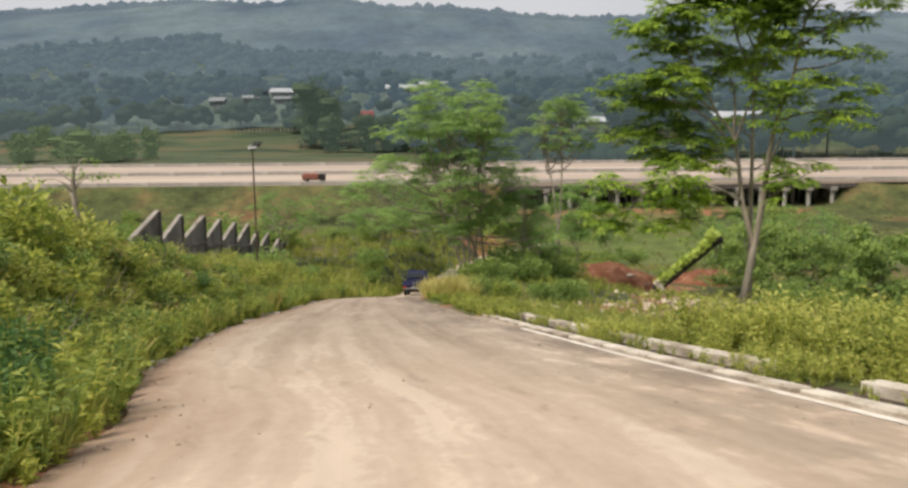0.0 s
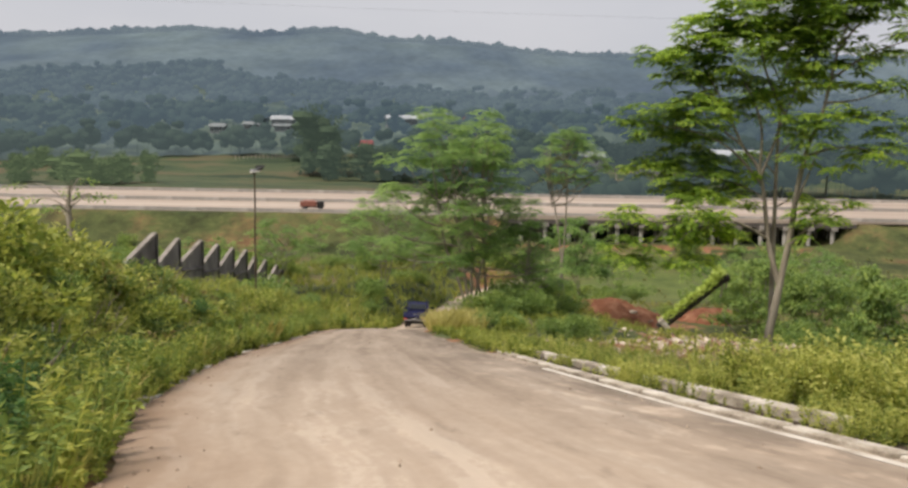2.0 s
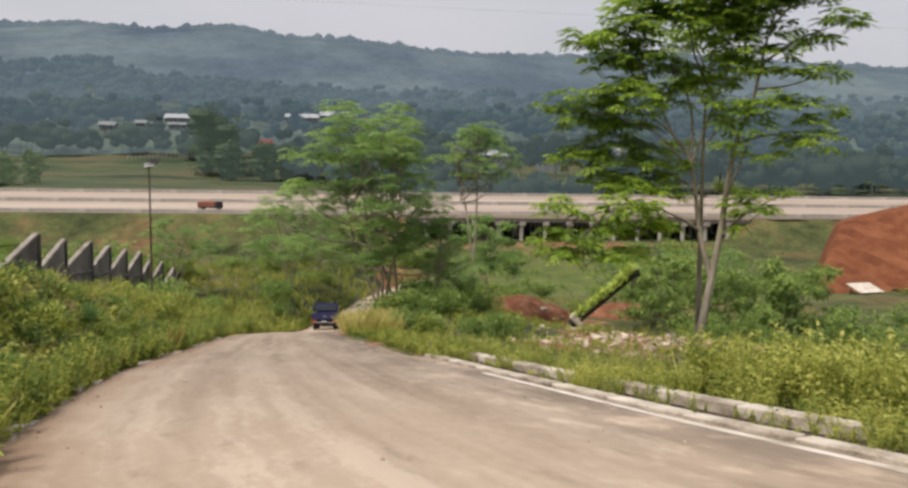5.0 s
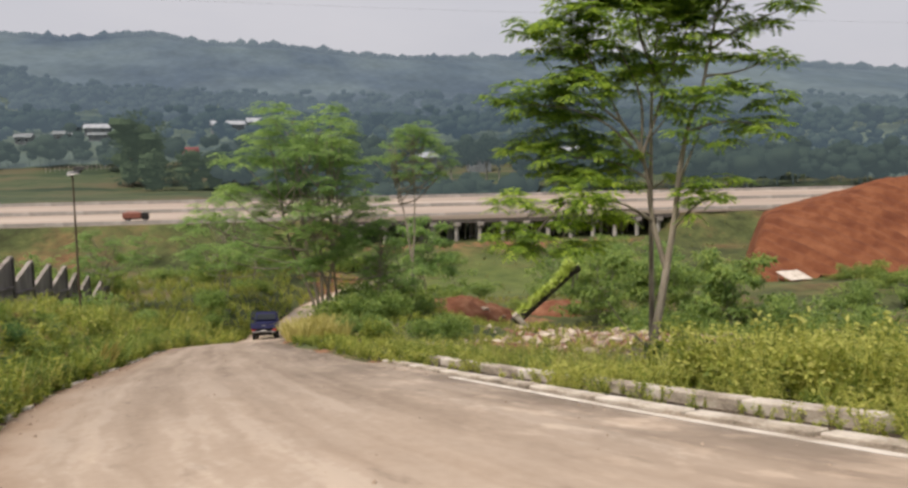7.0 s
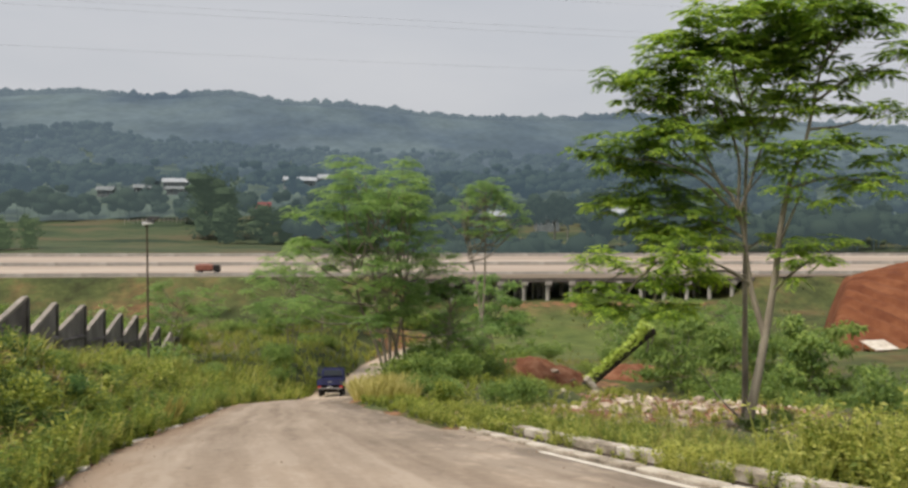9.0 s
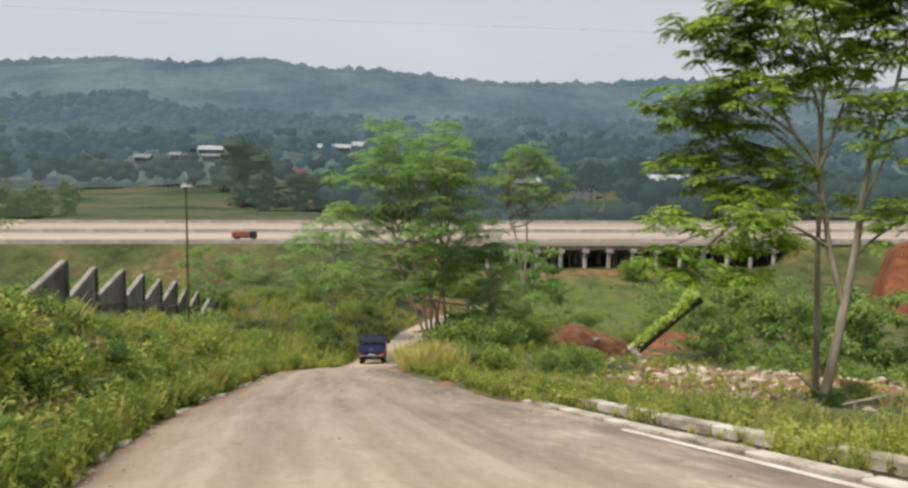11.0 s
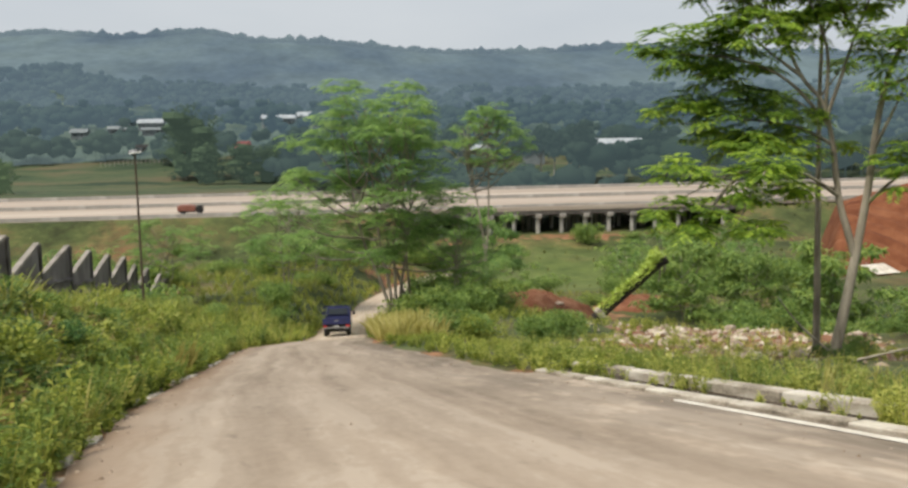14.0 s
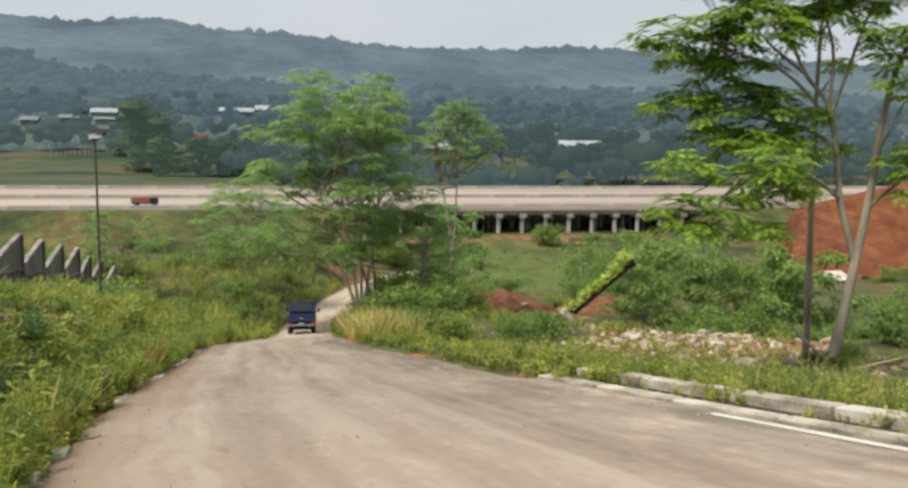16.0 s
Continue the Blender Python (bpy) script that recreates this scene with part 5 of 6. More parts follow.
# ---- leaning trunk under climbing plants ----
def leaning_trunk(foot, head):
    r = np.random.default_rng(21)
    root = tagged(new("leaning_trunk"), "thick leaning dark trunk roofed with lime-green climbing vine", "dead tree")
    root.matrix_basis = pose(*foot)
    d = np.array(head) - np.array(foot)
    v, f = limb([-d * 0.06, d * 0.3, d * 0.65, d * 0.93, d * 1.03 + np.array([0.15, 0, -0.12])], 0.44, 0.34, 10)
    sheet("trunk", v, f, M_black_bark, root, smooth=True)
    n = 1700
    t = r.uniform(0.0, 1.06, n) ** 0.75
    up = unit(np.cross(d, np.array([0.0, 1.0, 0.0])))
    up = up * np.sign(up[2])
    side = r.normal(size=n) * 0.27
    swell = 0.66 + 0.55 * smoothstep(0.78, 1.02, t) + 0.05 * np.sin(t * 17.0) + 0.05 * np.sin(t * 39.0 + 1.0)
    pos = d * t[:, None] + up * (swell * r.uniform(0.15, 1.12, n))[:, None] + np.stack([0 * side, side - 0.24, 0 * side], -1)
    way = unit(up + r.normal(size=(n, 3)) * 0.7)
    v, f = blades(pos, way, r.uniform(0.15, 0.32, n), r.uniform(0.10, 0.18, n), 0.4, r)
    sheet("vine", v, f, M_lime_leaf, root, label="dense lime-green vine leaves")
    for k, t in enumerate((0.93, 1.0)):
        p = d * t
        v, f = limb([p, p + np.array([0.12, 0, -0.7]), p + np.array([0.05, 0.1, -1.5 + 0.4 * k])], 0.12, 0.06, 6)
        sheet("root_stub", v, f, M_bark, root)
    bm = bmesh.new()
    box(bm, (0.6, -1.0, -0.55), (0.5, 0.6, 3.4), 0.06, Matrix.Rotation(radians(-40), 3, "Y"))
    part("slab", bm, M_concrete, root, label="tilted grey concrete slab at the foot")
    return root


leaning_trunk((18.7, 78.6, -17.0), (23.75, 77.3, -12.3))


# ---- rubble, boulders and earth heaps ----
def stone(r, size):
    bm = bmesh.new()
    bmesh.ops.create_icosphere(bm, subdivisions=1, radius=0.5)
    for v in bm.verts:
        v.co *= r.uniform(0.7, 1.25)
        v.co.x *= size[0]
        v.co.y *= size[1]
        v.co.z *= size[2]
    return bm


def build_rubble():
    r = np.random.default_rng(31)
    protos = []
    for k in range(6):
        bm = stone(r, (1, r.uniform(0.6, 1.0), r.uniform(0.45, 0.75)))
        me = bpy.data.meshes.new("boulder")
        bm.to_mesh(me)
        bm.free()
        me.materials.append(M_rock)
        protos.append(me)
    for k in range(95):
        y = 46.5 + 14 * r.uniform(-1, 1)
        x = 16.5 + 0.42 * (y - 48) + 7 * r.uniform(-1, 1)
        s = r.uniform(0.25, 1.0) ** 1.6 * 0.95
        ob = new("boulder", protos[k % 6])
        ob.matrix_basis = pose(x, y, float(height(x, y)) + 0.12 * s, r.uniform(-20, 20), r.uniform(-20, 20), r.uniform(0, 360)) @ Matrix.Diagonal((s, s, s, 1))
        tagged(ob, "pale broken rock lying in the rubble below the verge", "rock", "rocks in the rubble")
    for k, (x, y, up) in enumerate(((18.2, 89.9, 1.2), (18.9, 90.1, 1.0), (17.2, 89.6, 0.8), (20.0, 89.2, 0.5), (15.8, 89.3, 0.3), (18.6, 89.0, 0.5))):
        ob = new("boulder", protos[k % 6])
        s = (1.1, 0.9, 0.6, 0.8, 0.6, 0.5)[k]
        ob.matrix_basis = pose(x, y, float(height(x, y)) + up, 12 * k, 8 * k, 70 * k) @ Matrix.Diagonal((s * 1.3, s, s * 0.8, 1))
        tagged(ob, "pale broken rock lying on the heap of red earth", "rock", "rocks in the rubble")
    v0 = np.array([[1, 0, 0], [0, 1, 0], [-1, 0, 0], [0, -1, 0], [0.2, 0.1, 0.8], [0, 0, -0.6]]) * 0.5
    n = 7500
    y = 46 + 16.5 * r.uniform(-1, 1, n)
    x = 16.5 + 0.42 * (y - 48) + 8.5 * r.uniform(-1, 1, n)
    heap = rubble_patch(x, y) * (0.5 + 0.8 * wave(x, y, 0.6, 8))
    keep = r.uniform(0, 1, n) < heap
    x, y = x[keep], y[keep]
    n = len(x)
    s = r.uniform(0.07, 0.27, n) * (1 + (r.uniform(0, 1, n) > 0.9))
    th = r.uniform(0, 6.28, n)
    base = v0[None, :, :] * s[:, None, None] * r.uniform(0.7, 1.3, (n, 6, 3))
    c, sn = np.cos(th)[:, None], np.sin(th)[:, None]
    w = np.stack([base[..., 0] * c - base[..., 1] * sn, base[..., 0] * sn + base[..., 1] * c, base[..., 2]], -1) + np.stack([x, y, height(x, y) + 0.03], -1)[:, None]
    tri = np.array([[0, 1, 4], [1, 2, 4], [2, 3, 4], [3, 0, 4]])
    f = (tri[None] + (np.arange(n) * 6)[:, None, None]).reshape(-1, 3)
    tagged(sheet("rubble", w.reshape(-1, 3), f, M_rubble), "scattered pale stones and rubble on bare earth", "rubble", kind="stuff")


build_rubble()


def earth_heap(x, y, rx, ry, h, seed):
    """A tipped heap: several overlapping cones, gullied and lumpy."""
    r = np.random.default_rng(seed)
    k, m = 72, 26
    T, R = np.meshgrid(np.linspace(0, 2 * np.pi, k, endpoint=False), np.linspace(0, 1.2, m))
    R = R * (1 + 0.12 * np.sin(2 * T + seed) + 0.05 * np.sin(5 * T + 2 * seed))
    px, py = x + rx * R * np.cos(T), y + ry * R * np.sin(T)
    lift = np.full_like(px, -0.25)
    for _ in range(9):
        a, q = r.uniform(0, 6.28), r.uniform(0, 0.5)
        cx, cy = x + rx * q * math.cos(a), y + ry * q * math.sin(a)
        d = np.hypot((px - cx) / rx, (py - cy) / ry)
        lift = np.maximum(lift, h * r.uniform(0.55, 0.95) * (1 - (d / r.uniform(0.65, 0.95)) ** 1.5))
    lift = lift * np.clip((1.12 - np.hypot((px - x) / rx, (py - y) / ry)) * 4, 0, 1) - 0.1
    z = height(px, py) + lift + (lift > -0.05) * (0.16 * wave(px, py, 1.9, seed) + 0.10 * wave(px, py, 4.7, seed + 3) + r.normal(size=px.shape) * 0.05)
    v = np.stack([px, py, z], -1).reshape(-1, 3)
    i, j = np.meshgrid(np.arange(m - 1), np.arange(k), indexing="ij")
    q = (j + 1) % k
    f = np.stack([i * k + j, (i + 1) * k + j, (i + 1) * k + q, i * k + q], -1).reshape(-1, 4)
    return tagged(sheet("dirt_mound", v, f, M_soil, smooth=True), "heap of freshly dug red-brown earth", "dirt mound")


earth_heap(17.8, 92, 4.8, 4.0, 2.6, 1)
earth_heap(29, 96, 5.0, 3.5, 1.4, 2)
earth_heap(19.7, 64.5, 3.0, 2.4, 1.6, 4)


def red_hill():
    """The cut face of red earth, with furrows slanting down it."""
    xs = np.linspace(60, 200, 330)
    ys = np.linspace(108, 176, 150)
    X, Y = np.meshgrid(xs, ys)
    H = cut_hill(X, Y)
    G = height(X, Y)
    ridge = np.sin(X * 1.5 + Y * 1.07 + 1.1 * wave(X, Y, 0.13, 4))
    Z = H + 0.06 + 0.75 * ridge * (0.7 + 0.5 * wave(X, Y, 0.21, 9)) + 0.25 * wave(X, Y, 0.5, 3)
    v = np.stack([X, Y, Z], -1).reshape(-1, 3)
    k = len(xs)
    i, j = np.meshgrid(np.arange(len(ys) - 1), np.arange(k - 1), indexing="ij")
    f = np.stack([i * k + j, i * k + j + 1, (i + 1) * k + j + 1, (i + 1) * k + j], -1).reshape(-1, 4)
    keep = (H.reshape(-1)[f] > (G - 0.3).reshape(-1)[f]).all(1)
    return tagged(sheet("earth_slope", v, f[keep], M_earth, smooth=True), "bare red earth slope with slanting digger furrows", "earth slope", kind="structure")


red_hill()


def site_slab(x, y):
    root = tagged(new("site_roof"), "low pale sheet roof of a site shelter in the bushes", "shelter")
    z = float(height(x, y))
    root.matrix_basis = pose(x, y, z, 0, 0, 12)
    bm = bmesh.new()
    box(bm, (0, 0, 1.0), (4.3, 3.2, 0.06), 0.01, Matrix.Rotation(radians(16), 3, "X"))
    part("roof_sheet", bm, M_line, root)
    for a in (-1.9, 1.9):
        for b in (-1.2, 1.2):
            bm = bmesh.new()
            box(bm, (a, b, 0.38 + 0.14 * b), (0.08, 0.08, 1.2), 0.01)
            part("post", bm, M_bark, root)
    return root


site_slab(73.5, 122)


# ---- houses across the valley ----
def house(x, y, wide, deep, tall, roof, mat, label, turn=0.0):
    root = tagged(new("house"), label, "house")
    z = float(height(x, y))
    root.matrix_basis = pose(x, y, z, 0, 0, turn)
    bm = bmesh.new()
    box(bm, (0, 0, tall / 2 - 0.6), (wide, deep, tall + 1.2), 0.05)
    part("wall", bm, M_plaster, root)
    bm = bmesh.new()
    w, d = wide / 2 + 0.7, deep / 2 + 0.9
    vs = [bm.verts.new(c) for c in ((-w, -d, tall), (w, -d, tall), (w, d, tall), (-w, d, tall), (-w, 0, tall + roof), (w, 0, tall + roof))]
    for q in ((0, 1, 5, 4), (2, 3, 4, 5), (0, 4, 3), (1, 2, 5), (3, 2, 1, 0)):
        bm.faces.new([vs[i] for i in q])
    part("roof", bm, mat, root)
    n = max(2, int(wide / 5))
    for k in range(n):
        px = -wide / 2 + wide * (k + 0.5) / n
        bm = bmesh.new()
        box(bm, (px, -deep / 2 - 0.03, tall * 0.55), (1.3, 0.1, 1.3), 0.02)
        win = part("window", bm, M_white, root)
        bm = bmesh.new()
        box(bm, (px, -deep / 2 - 0.09, tall * 0.55), (1.1, 0.04, 1.1), 0.01)
        part("pane", bm, M_glass, win)
    return root


def polar(az_deg, r):
    return r * math.sin(radians(az_deg)), r * math.cos(radians(az_deg))


def far_house(az_deg, r, *rest, **kw):
    return house(*polar(az_deg, r), *rest, **kw)


far_house(-14.8, 470, 7, 6, 3.0, 1.8, M_plaster, "small house with a pale tin roof among trees")
far_house(-12.7, 476, 8, 6, 3.0, 1.6, M_plaster, "small house with a pale tin roof among trees")
far_house(-10.8, 496, 12, 8, 4.0, 2.2, M_tin, "house with a broad pale tin roof among trees")
far_house(-10.7, 470, 10, 6, 2.6, 1.2, M_plaster, "long low house with a pale tin roof")
far_house(-12.2, 540, 9, 7, 3.5, 2.0, M_tin, "small house with a pale tin roof among trees")
far_house(-3.3, 505, 17, 12, 5.0, 2.2, M_tin, "long hall with a pale sheet roof", turn=8)
far_house(-1.0, 515, 20, 12, 6.0, 2.6, M_tin, "long hall with a pale sheet roof", turn=8)
far_house(2.0, 560, 24, 14, 5.0, 3.0, M_tile, "large building with a dull red roof", turn=4)
far_house(-5.6, 405, 5.5, 6, 4.0, 2.6, M_tile, "small house with a red tiled roof")
far_house(8.7, 380, 12, 9, 5.0, 2.0, M_tin, "white hall behind the motorway trees")
far_house(12.4, 372, 9, 8, 5.5, 2.0, M_tin, "white house behind the motorway trees")
far_house(17.7, 385, 20, 10, 6.5, 3.0, M_tin, "large hall with a white sheet roof", turn=-6)
far_house(22.0, 395, 14, 9, 5.0, 2.0, M_tin, "white hall behind the motorway trees")
far_house(-22.5, 500, 14, 8, 3.5, 1.6, M_tin, "long low house with a pale tin roof")


# ---- woods across the valley and on the hills ----
def lump_proto():
    bm = bmesh.new()
    bmesh.ops.create_cube(bm, size=1.2)
    bmesh.ops.subdivide_edges(bm, edges=bm.edges[:], cuts=1, use_grid_fill=True)
    v = unit(np.array([q.co[:] for q in bm.verts]))
    bm.verts.index_update()
    f = np.array([[q.index for q in p.verts] for p in bm.faces])
    bm.free()
    return v, f


LUMP = lump_proto()


def far_tree_proto(r, tall, spread, n, leaf):
    """A crown of uneven lumps fringed with loose leaves, on a thin stem."""
    pieces = []
    for k in range(3):
        h = r.uniform(0.45, 0.86)
        a = 2.1 * k + r.uniform(0, 1.2)
        w = spread * r.uniform(0.45, 0.72)
        c = np.array([spread * 0.4 * math.cos(a), spread * 0.4 * math.sin(a), tall * h])
        lump = LUMP[0] * r.uniform(0.75, 1.2, (len(LUMP[0]), 1)) * np.array([w, w, w * 0.8])
        pieces.append((lump + c, LUMP[1]))
        pieces.append(cloud_of_kites(c, (w * 1.05, w * 1.05, w * 0.9), n, leaf, leaf * 0.6, r))
    pieces.append(tube([(0, 0, -1), (0, 0, tall * 0.8)], [tall * 0.012, 0.03], 3))
    return joined(pieces)


def build_far_woods():
    r = np.random.default_rng(41)
    protos = [far_tree_proto(r, 13, r.uniform(4.5, 7.5), 4, 1.7) for _ in range(8)] + [far_tree_proto(r, 17, 4.0, 4, 1.6) for _ in range(2)]
    az_, rr_ = [], []
    n = 3900
    a = r.uniform(-34, 46, n)
    start = np.interp(a, [-34, -20, -14, -9, -4, -1, 46], [412, 408, 402, 372, 330, 262, 262])
    start = np.maximum(start, 259 / np.cos(np.radians(a)))
    d = start + np.where(np.arange(n) < 2650, r.uniform(0, 1, n) ** 1.35, r.uniform(0.5, 1.0, n)) * (860 - start)
    x, y = d * np.sin(np.radians(a)), d * np.cos(np.radians(a))
    z = height(x, y) - 0.3
    # clear the houses
    keep = np.ones(n, bool)
    for az_deg, hr in ((-14.8, 470), (-12.7, 476), (-10.8, 496), (-10.7, 470), (-3.3, 505), (-1.0, 515), (2.0, 560), (-5.6, 405), (8.7, 380), (12.4, 372), (17.7, 385), (22.0, 395)):
        keep &= ~((abs(a - az_deg) < (1.1 if az_deg < 5 else 2.2)) & (d > hr - (42 if az_deg < -9 else 48 if az_deg < 5 else 95 if az_deg < 15 else 58)) & (d < hr + 12))
    pos = np.stack([x, y, z], -1)[keep]
    far = np.hypot(pos[:, 0], pos[:, 1])
    # nearer to farther bands, each with more haze put into its emission
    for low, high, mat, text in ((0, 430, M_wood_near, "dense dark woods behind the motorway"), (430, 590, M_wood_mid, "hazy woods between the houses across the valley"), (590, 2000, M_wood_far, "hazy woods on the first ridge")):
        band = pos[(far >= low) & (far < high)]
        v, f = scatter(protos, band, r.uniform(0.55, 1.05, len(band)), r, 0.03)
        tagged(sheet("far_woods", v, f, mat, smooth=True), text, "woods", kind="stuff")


build_far_woods()


def build_hill_woods():
    """Rounded tree tops that cover the far slopes and roughen their skyline."""
    r = np.random.default_rng(43)
    bm = bmesh.new()
    bmesh.ops.create_icosphere(bm, subdivisions=1, radius=1.0)
    v0 = np.array([v.co[:] for v in bm.verts])
    f0 = np.array([[v.index for v in f.verts] for f in bm.faces])
    bm.free()
    n = 900
    a = np.concatenate([r.uniform(-34, 46, n), r.uniform(-34, 46, 2400)])
    d = np.concatenate([r.uniform(800, 960, n), r.uniform(1740, 1830, 2400)])
    lump = wave(d * np.sin(np.radians(a)), d * np.cos(np.radians(a)), 0.02, 2)
    keep = (lump > -0.55) | (d > 1700)
    a, d = a[keep], d[keep]
    x, y = d * np.sin(np.radians(a)), d * np.cos(np.radians(a))
    z = height(x, y)
    s = r.uniform(1.5, 6.0, len(x)) * np.where(d > 1735, 1.2, 1.0) * np.where(r.uniform(0, 1, len(x)) > 0.9, 1.6, 1.0)
    w = v0[None] * (s[:, None, None] * r.uniform(0.7, 1.25, (len(x), len(v0), 1))) * np.array([1.15, 1.15, 0.95])
    w = w + np.stack([x, y, z + s * 0.35], -1)[:, None]
    f = (f0[None] + (np.arange(len(x)) * len(v0))[:, None, None]).reshape(-1, 3)
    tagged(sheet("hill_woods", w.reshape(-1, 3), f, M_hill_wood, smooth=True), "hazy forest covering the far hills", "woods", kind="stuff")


build_hill_woods()


def field_tree(az_deg, r, tall, spread, seed, label, mat=None, low=0.08):
    x, y = polar(az_deg, r)
    rg = np.random.default_rng(seed)
    root = tagged(new("tree"), label, "tree")
    root.matrix_basis = pose(x, y, float(height(x, y)) - 0.2)
    pieces = []
    for k in range(26):
        h = rg.uniform(low, 0.97)
        w = spread * (0.5 + 0.5 * math.sin(math.pi * min(1, h * 0.92)))
        a = rg.uniform(0, 6.28)
        q = rg.uniform(0.2, 0.9)
        pieces.append(cloud_of_leaves((w * q * math.cos(a), w * q * math.sin(a), tall * h), (w * 0.4, w * 0.4, tall * 0.09), 44, 1.1, 0.6, rg, 0.3))
    for k in range(7):
        h = low + 0.06 + (0.83 - low) * k / 6.5
        w = spread * (0.5 + 0.5 * math.sin(math.pi * min(1, h * 0.92))) * rg.uniform(0.42, 0.62)
        lump = LUMP[0] * rg.uniform(0.75, 1.2, (len(LUMP[0]), 1)) * np.array([w, w, tall * 0.11])
        pieces.append((lump + np.array([rg.normal() * 0.4 * w, rg.normal() * 0.4 * w, tall * h]), LUMP[1]))
    v, f = joined(pieces)
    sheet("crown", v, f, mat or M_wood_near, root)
    v, f = tube([(0, 0, -0.5), (0.1, 0, tall * 0.4), (0, 0.1, tall * 0.85)], [tall * 0.02, tall * 0.015, 0.04], 7)
    sheet("trunk", v, f, M_pale_bark if low > 0.3 else M_bark, root)


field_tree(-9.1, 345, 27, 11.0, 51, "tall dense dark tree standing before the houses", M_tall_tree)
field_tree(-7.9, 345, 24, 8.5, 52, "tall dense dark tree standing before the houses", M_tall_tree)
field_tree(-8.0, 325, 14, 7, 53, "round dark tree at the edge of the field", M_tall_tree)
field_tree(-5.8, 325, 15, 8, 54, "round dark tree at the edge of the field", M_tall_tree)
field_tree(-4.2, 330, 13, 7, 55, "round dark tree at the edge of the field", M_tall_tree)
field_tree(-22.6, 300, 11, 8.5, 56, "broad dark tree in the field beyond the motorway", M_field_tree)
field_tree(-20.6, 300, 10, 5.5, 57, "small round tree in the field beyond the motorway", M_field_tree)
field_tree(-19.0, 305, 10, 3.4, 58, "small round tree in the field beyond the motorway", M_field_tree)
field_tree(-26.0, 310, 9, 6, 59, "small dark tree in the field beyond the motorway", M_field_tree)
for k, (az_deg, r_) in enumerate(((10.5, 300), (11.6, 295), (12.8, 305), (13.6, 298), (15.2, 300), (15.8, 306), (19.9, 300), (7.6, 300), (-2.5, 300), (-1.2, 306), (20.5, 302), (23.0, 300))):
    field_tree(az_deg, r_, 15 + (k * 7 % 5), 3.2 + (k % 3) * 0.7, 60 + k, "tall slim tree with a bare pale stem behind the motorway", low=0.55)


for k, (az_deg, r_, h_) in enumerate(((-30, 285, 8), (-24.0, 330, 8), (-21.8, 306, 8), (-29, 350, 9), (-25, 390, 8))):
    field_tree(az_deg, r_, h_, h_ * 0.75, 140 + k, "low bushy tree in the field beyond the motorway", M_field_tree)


# ---- bushes ----
def shrub_mesh(seed, leaf, n, mat, flat=0.7):
    r = np.random.default_rng(seed)
    pieces = []
    for k in range(9):
        a = r.uniform(0, 6.28)
        q = r.uniform(0, 0.8)
        c = (q * math.cos(a), q * math.sin(a), r.uniform(0.3, 1.0) * flat)
        pieces.append(cloud_of_kites(c, (0.36, 0.36, 0.27), n, leaf, leaf * 0.5, r))
        pieces.append(tube([(0.1 * c[0], 0.1 * c[1], -0.15), (0.5 * c[0], 0.5 * c[1], c[2] * 0.6), c], [0.035, 0.025, 0.01], 4))
    v, f = joined(pieces)
    SHRUB_FORMS.append((v, f, mat))
    me = bpy.data.meshes.new("shrub")
    me.from_pydata(v.tolist(), [], f.tolist())
    me.materials.append(mat)
    return me


SHRUB_FORMS = []
FAR_SHRUBS = {}
SHRUBS = [shrub_mesh(70, 0.12, 150, M_shrub_leaf), shrub_mesh(71, 0.12, 150, M_weed_dark), shrub_mesh(72, 0.12, 140, M_shrub_leaf, 0.9), shrub_mesh(73, 0.14, 125, M_bank, 0.8), shrub_mesh(74, 0.105, 190, M_shrub_leaf, 0.75), shrub_mesh(75, 0.15, 110, M_weed, 0.9), shrub_mesh(76, 0.115, 170, M_dark_leaf, 0.75), shrub_mesh(78, 0.10, 240, M_lush, 0.8), shrub_mesh(79, 0.10, 120, M_dry, 0.9)]
SHRUB_LABELS = ["dark green leafy shrub on the slope", "dense low green shrub on the slope", "upright green shrub on the slope", "yellow-green bushy shrub on the bank", "dense green shrub near the road", "yellow-green leafy bush on the bank", "dark leafy undergrowth beside the road", "lush deep green bush at the road edge", "dry brown bush among the bank weeds"]


def shrub(x, y, s, kind, tall=1.0, label=""):
    if y > 92:
        FAR_SHRUBS.setdefault(kind, []).append((x, y, float(height(x, y)) - 0.05, s, tall))
        return None
    if x < -7 and 24 < y < 62:
        tall *= 0.72
    ob = new("shrub", SHRUBS[kind])
    ob.matrix_basis = pose(x, y, float(height(x, y)) - 0.05, 0, 0, random.uniform(0, 360)) @ Matrix.Diagonal((s, s, s * tall, 1))
    return tagged(ob, label or SHRUB_LABELS[kind], "shrub", "shrubs on the slopes")


def clear_of_road(x, y, gap):
    xl, xr = road_edges(y)
    return x < float(xl) - gap or x > float(xr) + gap


